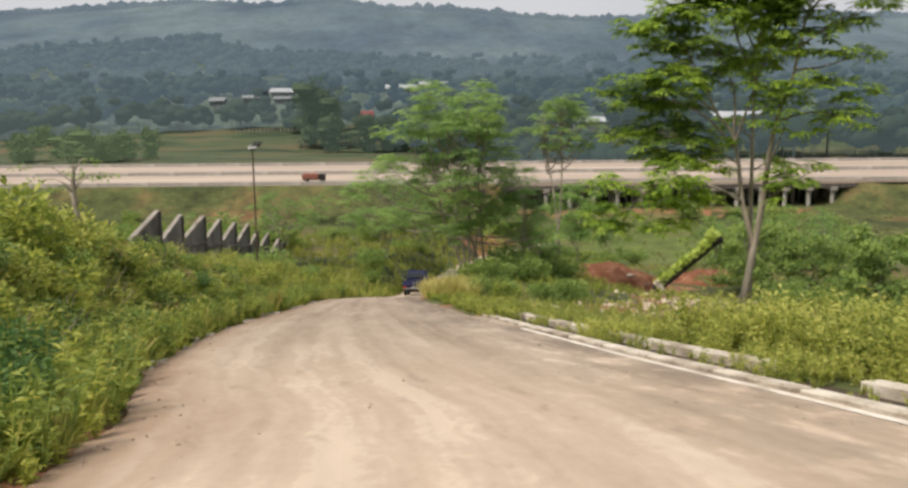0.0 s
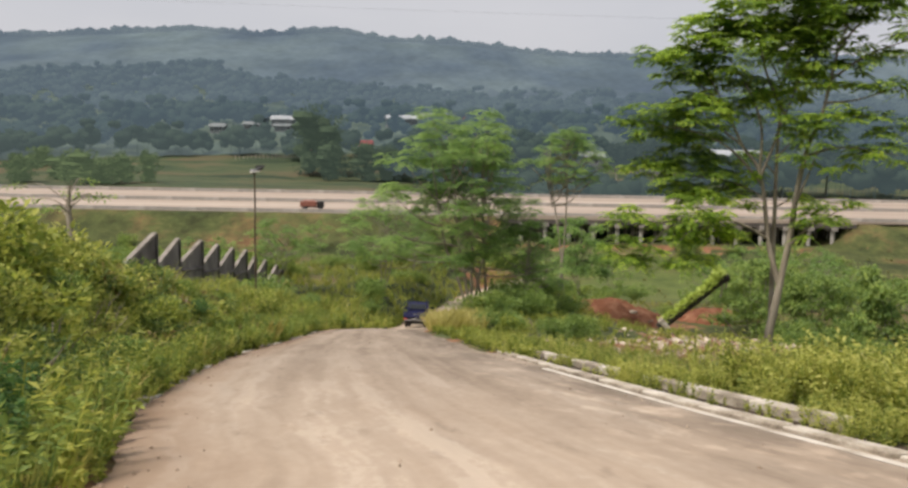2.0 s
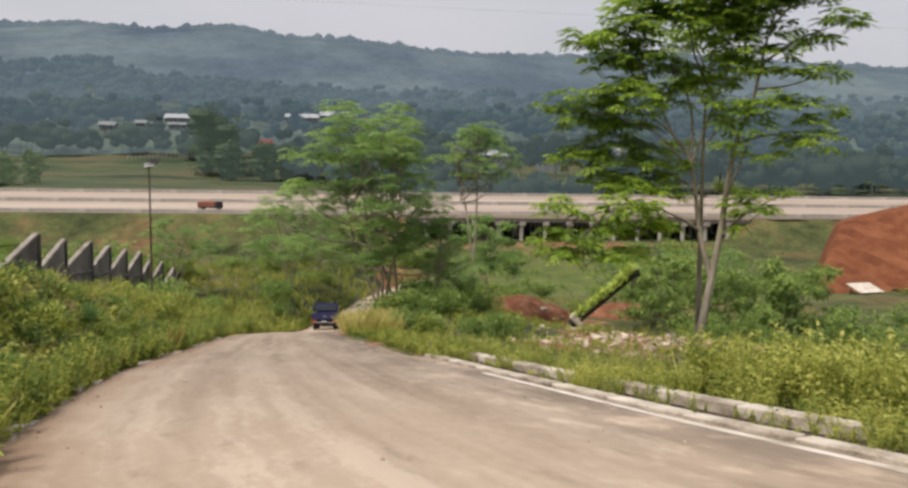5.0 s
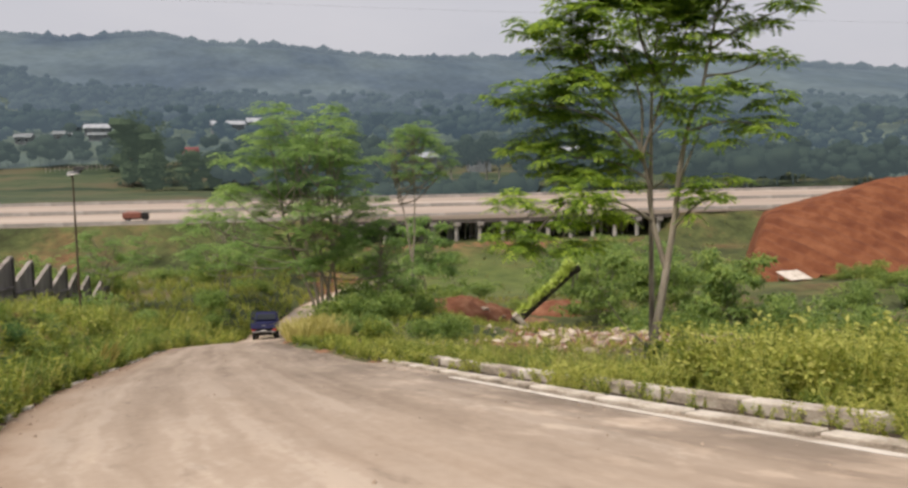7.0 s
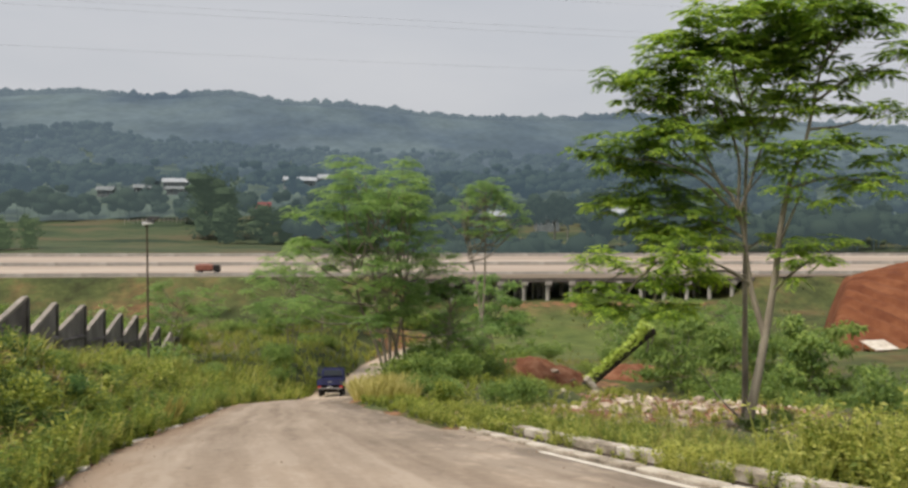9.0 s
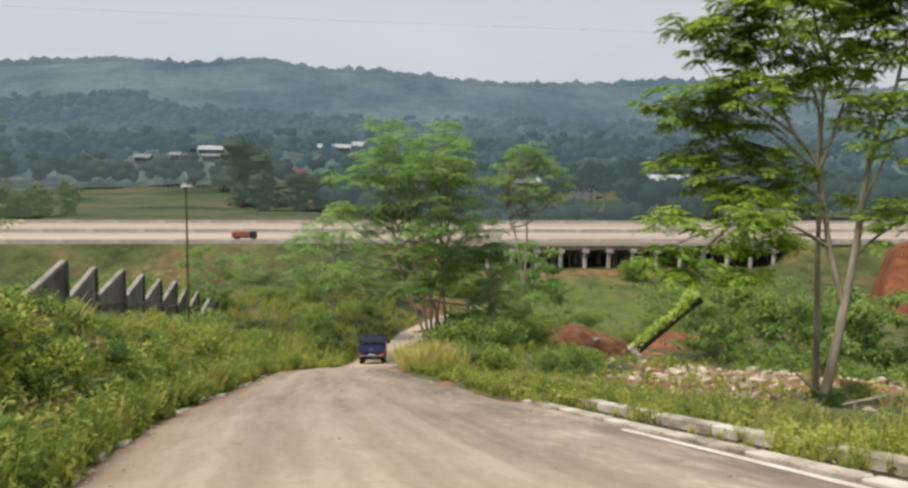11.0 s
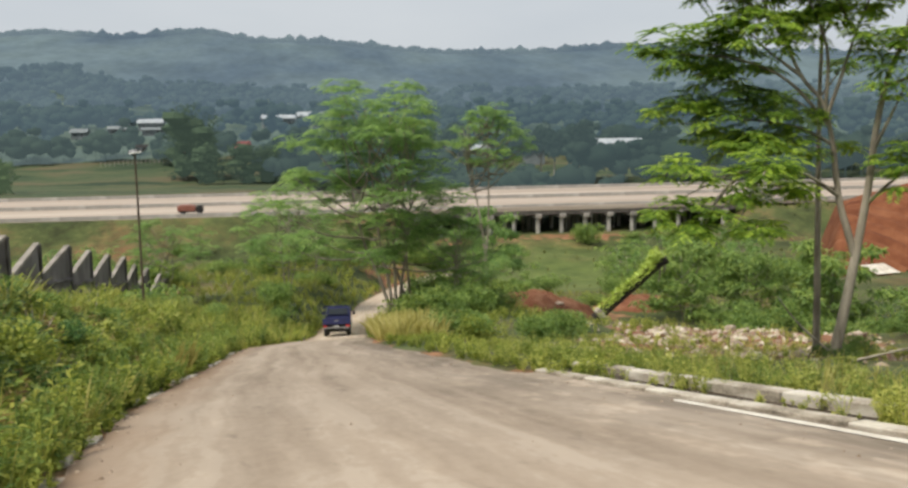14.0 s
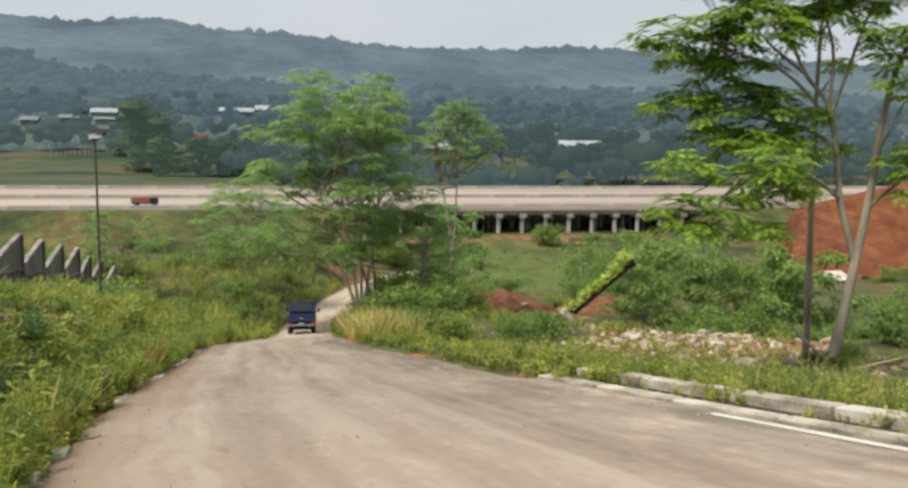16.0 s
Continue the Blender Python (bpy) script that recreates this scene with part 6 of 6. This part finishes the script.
def build_shrubs():
    r = np.random.default_rng(77)
    count = 0
    while count < 230:
        y = r.uniform(44, 195)
        x = r.uniform(-0.52 * y - 2, 0.62 * y + 2)
        s = r.uniform(0.9, 2.3) * (1 + 0.004 * y)
        if not clear_of_road(x, y, s + 0.6) and y < 122:
            continue
        if np.exp(-(((x - 18) / 10) ** 2 + ((y - 92) / 7) ** 2)) > 0.3 or rubble_patch(x, y) > 0.3 or x > 70 and y > 115:
            continue
        look_az = math.degrees(math.atan2(x + 2.0, y - 8.0))
        if y < 92 and (10.0 < look_az < 24.0 and y > 48 or 13.0 < look_az < 33.0 and r.random() < 0.9):
            continue
        if 12 < look_az < 21 and 95 < y < 190 and r.random() < 0.7:
            continue
        if 30.5 < look_az < 36 and y > 70:
            continue
        if -40 < x < -4 and 66 < y < 150 and r.random() < 0.55:
            continue
        if y > 150 and x < 40 and r.random() < 0.75:
            continue
        if x > 40 and y > 125:
            s *= 1.5
        shrub(x, y, s, int(r.integers(0, 3)), r.uniform(0.7, 1.2))
        count += 1


build_shrubs()
for x_, y_, s_, k_, t_ in ((-9.4, 17.5, 1.6, 3, 1.0), (-10.8, 20.5, 1.8, 3, 1.1), (-11.8, 25.5, 1.8, 3, 1.0), (-10.5, 29, 1.2, 4, 0.8), (-9.5, 33, 1.0, 4, 0.8), (-11.5, 36, 1.0, 4, 0.7), (-9.4, 39, 0.9, 4, 0.8), (-8.9, 44, 0.9, 3, 0.8), (-12.6, 40, 0.9, 3, 0.8), (-8.4, 49, 1.4, 4, 0.9),
                             (4.0, 39.5, 1.2, 4, 1.0), (5.4, 41.0, 1.4, 4, 0.9), (2.6, 43.0, 1.1, 3, 0.9), (2.6, 65.5, 1.5, 0, 1.0), (4.4, 66.5, 1.9, 1, 0.95), (6.6, 68.0, 2.0, 0, 0.9), (3.4, 63.0, 1.2, 4, 1.0), (8.6, 70.0, 2.0, 2, 0.9), (4.8, 74.5, 2.2, 0, 1.25), (7.2, 77.0, 2.4, 2, 1.2), (5.2, 91.0, 1.9, 0, 1.2), (7.6, 88.0, 2.2, 1, 1.2), (17.4, 68.0, 1.5, 4, 0.9), (19.0, 66.0, 1.4, 0, 0.9), (20.5, 37.5, 1.1, 4, 0.9), (23, 39, 1.2, 4, 0.9), (13.2, 34.4, 0.8, 4, 1.0), (10.65, 31.25, 0.5, 6, 1.4), (11.2, 31.9, 0.45, 4, 1.3), (11.9, 34.4, 0.5, 6, 1.2)):
    shrub(x_, y_, s_, k_, t_)


def bank_shrubs():
    """Lumps of taller growth on the bank, the verge and below the verge."""
    r = np.random.default_rng(83)
    for k in range(26):
        y = r.uniform(12, 40)
        xl, _ = road_edges(y)
        x = float(xl) - r.uniform(2.8, 7.0)
        top = r.random() < 0.55
        shrub(x, y, r.uniform(0.9, 1.5), 5 if top else 6, r.uniform(0.9, 1.35), "tall yellow-green bush on top of the bank" if top else "dark leafy undergrowth on the bank")
    for x, y, s in ((-6.4, 12.4, 0.9), (-6.9, 15.2, 0.8)):
        shrub(x, y, s, 6, 0.9, "dark leafy undergrowth at the road edge")
    for x, y, s in ((-4.45, 6.4, 0.65), (-4.7, 7.5, 0.75), (-4.95, 8.5, 0.75), (-5.5, 9.4, 0.9), (-5.9, 8.3, 0.95), (-5.6, 10.4, 0.75), (-6.5, 9.9, 1.0), (-5.3, 6.6, 0.9)):
        shrub(x, y, s, 7, 1.1)
    for k in range(52):
        y = r.uniform(8, 38)
        xl, _ = road_edges(y)
        top = r.random() < 0.35
        s = r.uniform(0.4, 0.9)
        shrub(float(xl) - s - r.uniform(0.3, 3.2), y, s, 3 if top else 6, r.uniform(0.8, 1.3), "yellow-green bushy growth on the bank" if top else "dark leafy undergrowth on the bank")
    for k in range(30):
        y = r.uniform(13, 40)
        xl, _ = road_edges(y)
        s = r.uniform(0.7, 1.25)
        kind = (3, 4, 5, 5)[k % 4]
        shrub(float(xl) - s - r.uniform(0.9, 5.0), y, s, kind, r.uniform(0.75, 1.1))
    for k in range(14):
        y = r.uniform(22, 42)
        xl, _ = road_edges(y)
        shrub(float(xl) - r.uniform(3.0, 7.5), y, r.uniform(0.8, 1.2), 6, r.uniform(0.7, 0.95), "dark leafy undergrowth on the bank")
    for x, y, s in ((-9.0, 21.6, 0.85), (-9.5, 23.4, 0.8), (-9.5, 25.7, 0.8), (-9.4, 20.2, 0.7), (-8.8, 27.1, 0.75), (-9.2, 30.8, 0.7), (-8.4, 34.0, 0.6)):
        shrub(x, y, s, 8, 1.25)
    for k in range(46):
        y = r.uniform(17, 33)
        xl, _ = road_edges(y)
        s = r.uniform(0.5, 0.95)
        shrub(float(xl) - s * 0.9 - r.uniform(0.15, 3.6), y, s, (7, 4, 6)[k % 3], r.uniform(0.75, 1.2), ("lush deep green bush on the bank", "dense green shrub on the bank", "dark leafy undergrowth on the bank")[k % 3])
    for k in range(34):
        y = r.uniform(9, 17)
        _, xr = road_edges(y)
        shrub(float(xr) + r.uniform(2.2, 7.5), y, r.uniform(0.35, 0.75), 5, r.uniform(0.8, 1.2), "yellow-green bush among the verge weeds")
    for k in range(46):
        y = r.uniform(84, 126)
        az = radians(r.uniform(35.5, 46)) if k < 30 else radians(r.uniform(26, 46))
        y = y if k < 30 else r.uniform(66, 88)
        x = -2 + (y - 8) * math.tan(az)
        shrub(x, y, r.uniform(1.6, 3.2) if k < 30 else r.uniform(1.2, 1.9), int(r.integers(0, 3)), r.uniform(0.6, 1.0), "rounded green bush below the red earth slope")
    for x, y, s, k in ((25.5, 67, 2.0, 0), (28, 70, 2.5, 2), (31, 66, 2.2, 0), (33.5, 72, 2.8, 2), (36.5, 68, 2.4, 0), (29.5, 76, 2.6, 0), (39, 75, 2.8, 2), (43, 70, 2.4, 0), (26.5, 72, 1.9, 1), (35, 79, 2.6, 1)):
        shrub(x, y, s, k, 1.05, "large green bush below the verge")


bank_shrubs()


def join_far_shrubs():
    """Bushes too far down the slope to count, one sheet for each kind."""
    r = np.random.default_rng(88)
    for kind, rows in FAR_SHRUBS.items():
        v, f, mat = SHRUB_FORMS[kind]
        out = []
        for x, y, z, s, tall in rows:
            a = r.uniform(0, 6.28)
            c, q = math.cos(a), math.sin(a)
            out.append((np.stack([v[:, 0] * c - v[:, 1] * q, v[:, 0] * q + v[:, 1] * c, v[:, 2] * tall], -1) * s + np.array([x, y, z]), f))
        tagged(sheet("scrub", *joined(out), mat), SHRUB_LABELS[kind] + " below the motorway", "scrub", kind="stuff")


join_far_shrubs()


# ---- weeds and grass beside the road ----
def weed_proto(r, tall, stems, leaves_, leaf, narrow=0.42):
    pieces = []
    for s in range(stems):
        a = r.uniform(0, 6.28)
        tip = np.array([0.38 * tall * math.cos(a) * r.uniform(0.2, 1), 0.38 * tall * math.sin(a) * r.uniform(0.2, 1), tall * r.uniform(0.55, 1.05)])
        t = r.uniform(0.12, 1.0, leaves_)[:, None]
        pos = tip * t
        way = unit(np.concatenate([r.normal(size=(leaves_, 2)), r.uniform(-0.1, 0.9, (leaves_, 1))], 1))
        pieces.append(kites(pos, way, leaf * r.uniform(0.5, 1.4, leaves_), leaf * narrow, r))
        pieces.append(blades(np.zeros((1, 3)), tip[None], np.linalg.norm(tip), 0.02, 0.0, r))
    return joined(pieces)


def tuft_proto(r, tall, n, width):
    a = r.uniform(0, 6.28, n)
    lean = r.uniform(0.1, 0.55, n)
    way = np.stack([np.cos(a) * lean, np.sin(a) * lean, np.ones(n)], -1)
    pos = np.stack([0.08 * np.cos(a), 0.08 * np.sin(a), np.zeros(n)], -1)
    return blades(pos, way, tall * r.uniform(0.55, 1.1, n), width, 0.28, r)


def spread_left(n, y0, y1, w0, w1, r):
    y = r.uniform(y0, y1, n)
    xl, _ = road_edges(y)
    x = xl - w0 - (w1 - w0) * r.uniform(0, 1, n) ** 1.2
    return np.stack([x, y, height(x, y) - 0.03], -1)


def spread_right(n, y0, y1, w0, w1, r):
    y = r.uniform(y0, y1, n)
    _, xr = road_edges(y)
    x = xr + w0 + (w1 - w0) * r.uniform(0, 1, n) ** 1.15
    return np.stack([x, y, height(x, y) - 0.03], -1)


def planting(name, label, protos, pos, smin, smax, mat, r):
    v, f = scatter(protos, pos, r.uniform(smin, smax, len(pos)), r)
    return tagged(sheet(name, v, f, mat), label, "weeds", kind="stuff")


def build_weeds():
    r = np.random.default_rng(91)
    broad = [weed_proto(r, 0.65, 6, 10, 0.11) for _ in range(4)] + [weed_proto(r, 0.75, 6, 10, 0.12, 0.24) for _ in range(3)]
    high = [weed_proto(r, 1.05, 8, 12, 0.10, 0.5) for _ in range(5)]
    small = [weed_proto(r, 0.36, 5, 8, 0.09) for _ in range(5)]
    tuft = [tuft_proto(r, 0.75, 18, 0.022) for _ in range(5)]
    reed = [tuft_proto(r, 1.5, 24, 0.04) for _ in range(4)]
    planting("bank_weeds", "dense yellow-green weeds on the roadside bank", broad, spread_left(1000, 3, 48, 0.15, 8, r), 0.7, 1.5, M_bank, r)
    planting("bank_weeds", "dark green creeping weeds on the roadside bank", broad, np.concatenate([spread_left(850, 3, 48, 0.05, 9, r), spread_left(230, 3, 42, 0.22, 0.7, r)]), 0.5, 1.4, M_weed_dark, r)
    planting("bank_weeds", "dry brown weeds among the green on the bank", broad, spread_left(170, 4, 46, 0.6, 7, r), 0.6, 1.3, M_dry, r)
    planting("bank_grass", "long grass on the roadside bank", tuft, np.concatenate([spread_left(1000, 3, 60, 0.1, 9, r), spread_left(260, 3, 48, 0.2, 0.6, r)]), 0.4, 1.0, M_grass, r)
    planting("bank_reeds", "tall yellow-green reeds on top of the bank", reed, np.concatenate([spread_left(260, 10, 50, 3.0, 9, r), spread_left(200, 11, 28, 3.5, 8.5, r)]), 0.6, 1.15, M_grass, r)
    planting("verge_weeds", "dense yellow-green weeds on the verge beyond the drain", broad, np.concatenate([spread_right(950, 4, 18.5, 1.4, 9, r), spread_right(90, 18.5, 26, 1.5, 6, r), spread_right(110, 24, 34, 1.6, 3.6, r)]), 0.4, 0.85, M_weed, r)
    planting("verge_weeds", "tall yellow-green weeds standing thick on the verge", high, np.concatenate([spread_right(620, 7, 17.8, 1.9, 8.5, r), spread_right(70, 17, 20, 3.5, 9.5, r)]), 0.8, 1.2, M_weed, r)
    planting("verge_weeds", "dark green weeds on the verge beyond the drain", broad, np.concatenate([spread_right(260, 4, 18, 1.55, 11, r), spread_right(200, 18, 30, 1.55, 6, r)]), 0.35, 0.7, M_weed_dark, r)
    planting("verge_grass", "long grass on the verge beyond the drain", tuft, np.concatenate([spread_right(300, 4, 26, 1.45, 9, r), spread_right(130, 26, 34, 1.45, 7, r)]), 0.35, 0.65, M_grass, r)
    planting("drain_weeds", "small weeds growing in the drain between the kerbs", small, spread_right(80, 3, 27, 0.45, 0.85, r), 0.3, 0.7, M_weed, r)
    tuft_far = [tuft_proto(r, 0.75, 9, 0.04) for _ in range(4)]
    far = spread_right(2000, 32, 112, 0.3, 45, r)
    bare = rubble_patch(far[:, 0], far[:, 1])
    bare = np.maximum(bare, np.exp(-(((far[:, 0] - 22) / 9) ** 2 + ((far[:, 1] - 92) / 7) ** 2)))
    far = far[bare < 0.35]
    planting("slope_grass", "low rough grass round the tipped rubble", tuft_far, far[far[:, 1] < 60], 0.35, 0.8, M_grass, r)
    planting("slope_grass", "rough grass on the slope", tuft_far, far[far[:, 1] >= 60], 0.7, 1.5, M_grass, r)
    patch = spread_right(900, 33, 60, 4, 24, r)
    patch = patch[rubble_patch(patch[:, 0], patch[:, 1]) > 0.2]
    planting("rubble_weeds", "low weeds growing between the tipped stones", small, patch, 0.6, 1.4, M_weed, r)
    far = spread_left(1800, 45, 115, 0.2, 40, r)
    planting("slope_grass", "rough grass on the slope", tuft_far, far, 0.9, 1.9, M_grass, r)
    planting("slope_weeds", "low green weeds covering the slope", small, spread_left(700, 44, 100, 0.2, 24, r), 1.3, 2.6, M_bank, r)
    planting("slope_weeds", "low green weeds covering the slope", small, spread_right(320, 48, 100, 0.4, 16, r), 1.2, 2.3, M_bank, r)
    planting("bank_reeds", "yellow-green reeds on the near bank", reed, spread_left(130, 11.5, 21, 1.6, 6.5, r), 0.5, 0.9, M_weed, r)
    planting("bank_weeds", "bright yellow-green weeds on the near bank", broad, spread_left(300, 10.8, 21, 0.5, 5.5, r), 0.8, 1.5, M_weed, r)
    pos = np.concatenate([spread_right(60, 6, 25, 1.25, 1.6, r), spread_right(30, 6, 25, 0.42, 0.9, r), spread_right(60, 16.4, 18.2, 0.35, 1.7, r), spread_right(30, 10.6, 11.9, 0.3, 1.4, r), spread_right(14, 21.4, 22.2, 0.7, 1.5, r), spread_right(60, 24.8, 29.5, 0.1, 1.5, r)])
    planting("drain_weeds", "weeds spilling over the kerbs of the drain", broad, pos, 0.4, 0.8, M_weed, r)
    stalk = [tuft_proto(r, 1.0, 9, 0.014) for _ in range(4)]
    twig = [tuft_proto(r, 1.15, 11, 0.03) for _ in range(4)]
    planting("dry_stems", "dark woody stems showing among the bank weeds", twig, spread_left(70, 9, 40, 1.2, 5.5, r), 0.7, 1.25, M_bark, r)
    planting("seed_stalks", "thin pale seed stalks standing over the bank weeds", stalk, spread_left(700, 4, 48, 0.3, 8, r), 0.7, 1.3, M_straw, r)
    planting("seed_stalks", "thin pale seed stalks standing over the verge weeds", stalk, spread_right(130, 6, 30, 1.7, 7, r), 0.6, 1.0, M_straw, r)
    edge = np.concatenate([spread_left(230, 4, 44, -0.02, 0.5, r), spread_right(340, 24.5, 46, 0.12, 2.6, r), spread_right(160, 46, 80, 0.1, 1.2, r), spread_left(160, 44, 88, -0.1, 1.2, r)])
    planting("edge_weeds", "low mixed weeds creeping over the road edge", small, edge, 0.6, 1.3, M_bank, r)
    back = np.concatenate([spread_left(260, -12, 3, 0.1, 7, r), spread_right(220, -12, 4, 1.6, 8, r)])
    planting("edge_weeds", "dense weeds beside the upper road", small, back, 1.2, 2.2, M_bank, r)
    scrub = [weed_proto(r, 0.55, 5, 7, 0.26) for _ in range(5)]
    n = 500
    y = r.uniform(100, 203, n)
    x = r.uniform(-0.62, 0.62, n) * y
    ok = (cut_hill(x, y) < height(x, y) - 0.5) & (earth_mask(x, y) < 0.4)
    pos = np.stack([x, y, height(x, y) - 0.05], -1)[ok]
    planting("embankment_scrub", "rough scrub on the slopes below the motorway", scrub, pos, 0.5, 1.5, M_embank, r)
    # straw-coloured tall grass where the road drops away
    n = 240
    pos = np.stack([r.normal(-0.3, 0.75, n), r.normal(45.5, 2.6, n), np.zeros(n)], -1)
    _, xr = road_edges(pos[:, 1])
    pos[:, 0] = np.maximum(pos[:, 0], xr + 0.25)
    pos[:, 2] = height(pos[:, 0], pos[:, 1]) - 0.03
    planting("straw_grass", "tall straw-coloured grass where the road drops away", reed, pos, 0.6, 1.05, M_straw, r)


build_weeds()


def build_pebbles():
    """Loose stones and crumbs of soil, thickest along the road's edges."""
    r = np.random.default_rng(95)
    n = 320
    y = r.uniform(4, 42, n)
    xl, xr = road_edges(y)
    side = r.uniform(0, 1, n)
    edge = np.where(side < 0.6, xl + abs(r.normal(size=n)) * 0.5, np.where(side < 0.85, xr - 0.15 - abs(r.normal(size=n)) * 0.5, xl + (xr - xl) * r.uniform(0, 1, n)))
    s = r.uniform(0.008, 0.03, n)
    v0 = np.array([[1, 0, 0], [0, 1, 0], [-1, 0, 0], [0, -1, 0], [0.1, 0.1, 0.9]])
    w = v0[None] * s[:, None, None] * r.uniform(0.6, 1.4, (n, 5, 3)) + np.stack([edge, y, road_z(edge, y) + 0.022], -1)[:, None]
    tri = np.array([[0, 1, 4], [1, 2, 4], [2, 3, 4], [3, 0, 4]])
    f = (tri[None] + (np.arange(n) * 5)[:, None, None]).reshape(-1, 3)
    tagged(sheet("pebbles", w.reshape(-1, 3), f, M_pebble), "loose stones and soil crumbs along the road edges", "pebbles", kind="stuff")


build_pebbles()


def field_fence():
    root = tagged(new("fence"), "row of pale fence posts along the far field edge", "fence")
    bm = bmesh.new()
    box(bm, (0, 0, 0.9), (0.22, 0.22, 2.1), 0.03)
    me = bpy.data.meshes.new("post")
    bm.to_mesh(me)
    bm.free()
    me.materials.append(M_barrier)
    for k in range(22):
        x, y = polar(-13.8 + 0.25 * k, 392)
        ob = new("post", me)
        ob.parent = root
        ob.matrix_basis = pose(x, y, float(height(x, y)))
    for h in (0.8, 1.7):
        pts = np.array([(*polar(-13.8 + 0.25 * k, 392), float(height(*polar(-13.8 + 0.25 * k, 392))) + h) for k in range(22)])
        v, f = tube(pts, np.full(22, 0.04), 4)
        sheet("rail", v, f, M_barrier, root)
    return root


field_fence()


def dry_tuft(x, y):
    r = np.random.default_rng(97)
    v, f = tuft_proto(r, 1.25, 26, 0.06)
    ob = sheet("grass_tuft", v, f, M_straw)
    ob.matrix_basis = pose(x, y, float(height(x, y)) - 0.02)
    return tagged(ob, "arching tuft of dry pale grass at the road edge", "grass tuft")


dry_tuft(-6.8, 31.2)
dry_tuft(-6.95, 30.4)


def dead_tree(x, y, tall):
    r = np.random.default_rng(99)
    root = tagged(new("dead_tree"), "bare dark dead tree behind the bank", "dead tree")
    root.matrix_basis = pose(x, y, float(height(x, y)) - 0.1)
    v, f = limb([(0, 0, -0.3), (0.1, 0, tall * 0.5), (-0.1, 0.1, tall * 0.8), (0.1, 0, tall)], 0.32, 0.12, 8)
    sheet("trunk", v, f, M_bark, root, smooth=True)
    for k in range(9):
        a, h = k * 2.3, r.uniform(0.78, 1.0) * tall
        reach = r.uniform(1.2, 3.4)
        end = np.array([reach * math.cos(a), reach * math.sin(a), h + r.uniform(-0.3, 0.6)])
        v, f = limb([(0, 0, h - 0.6), end * np.array([0.5, 0.5, 1]) + np.array([0, 0, 0.1]), end], 0.06, 0.012, 5)
        sheet("branch", v, f, M_bark, root, smooth=True)
        v, f = cloud_of_leaves(end, (0.7, 0.7, 0.18), 26, 0.35, 0.14, r)
        sheet("dry_leaves", v, f, M_shrub_leaf, root)
    return root


dead_tree(-26.3, 60, 8.4)


def cable(y, z, sag, k):
    pts = np.array([(x, y + 0.12 * x, z + sag * ((x / 220.0) ** 2 - 1)) for x in np.linspace(-260, 260, 30)])
    v, f = tube(pts, np.full(len(pts), 0.007), 5)
    return tagged(sheet("overhead_cable", v, f, M_cable), "thin dark power cable crossing the sky", "cable", "overhead cables")


for k_, (y_, z_) in enumerate(((92, 24.0), (92, 20.6), (96, 17.6), (96, 22.0))):
    cable(y_, z_, 5.0, k_)
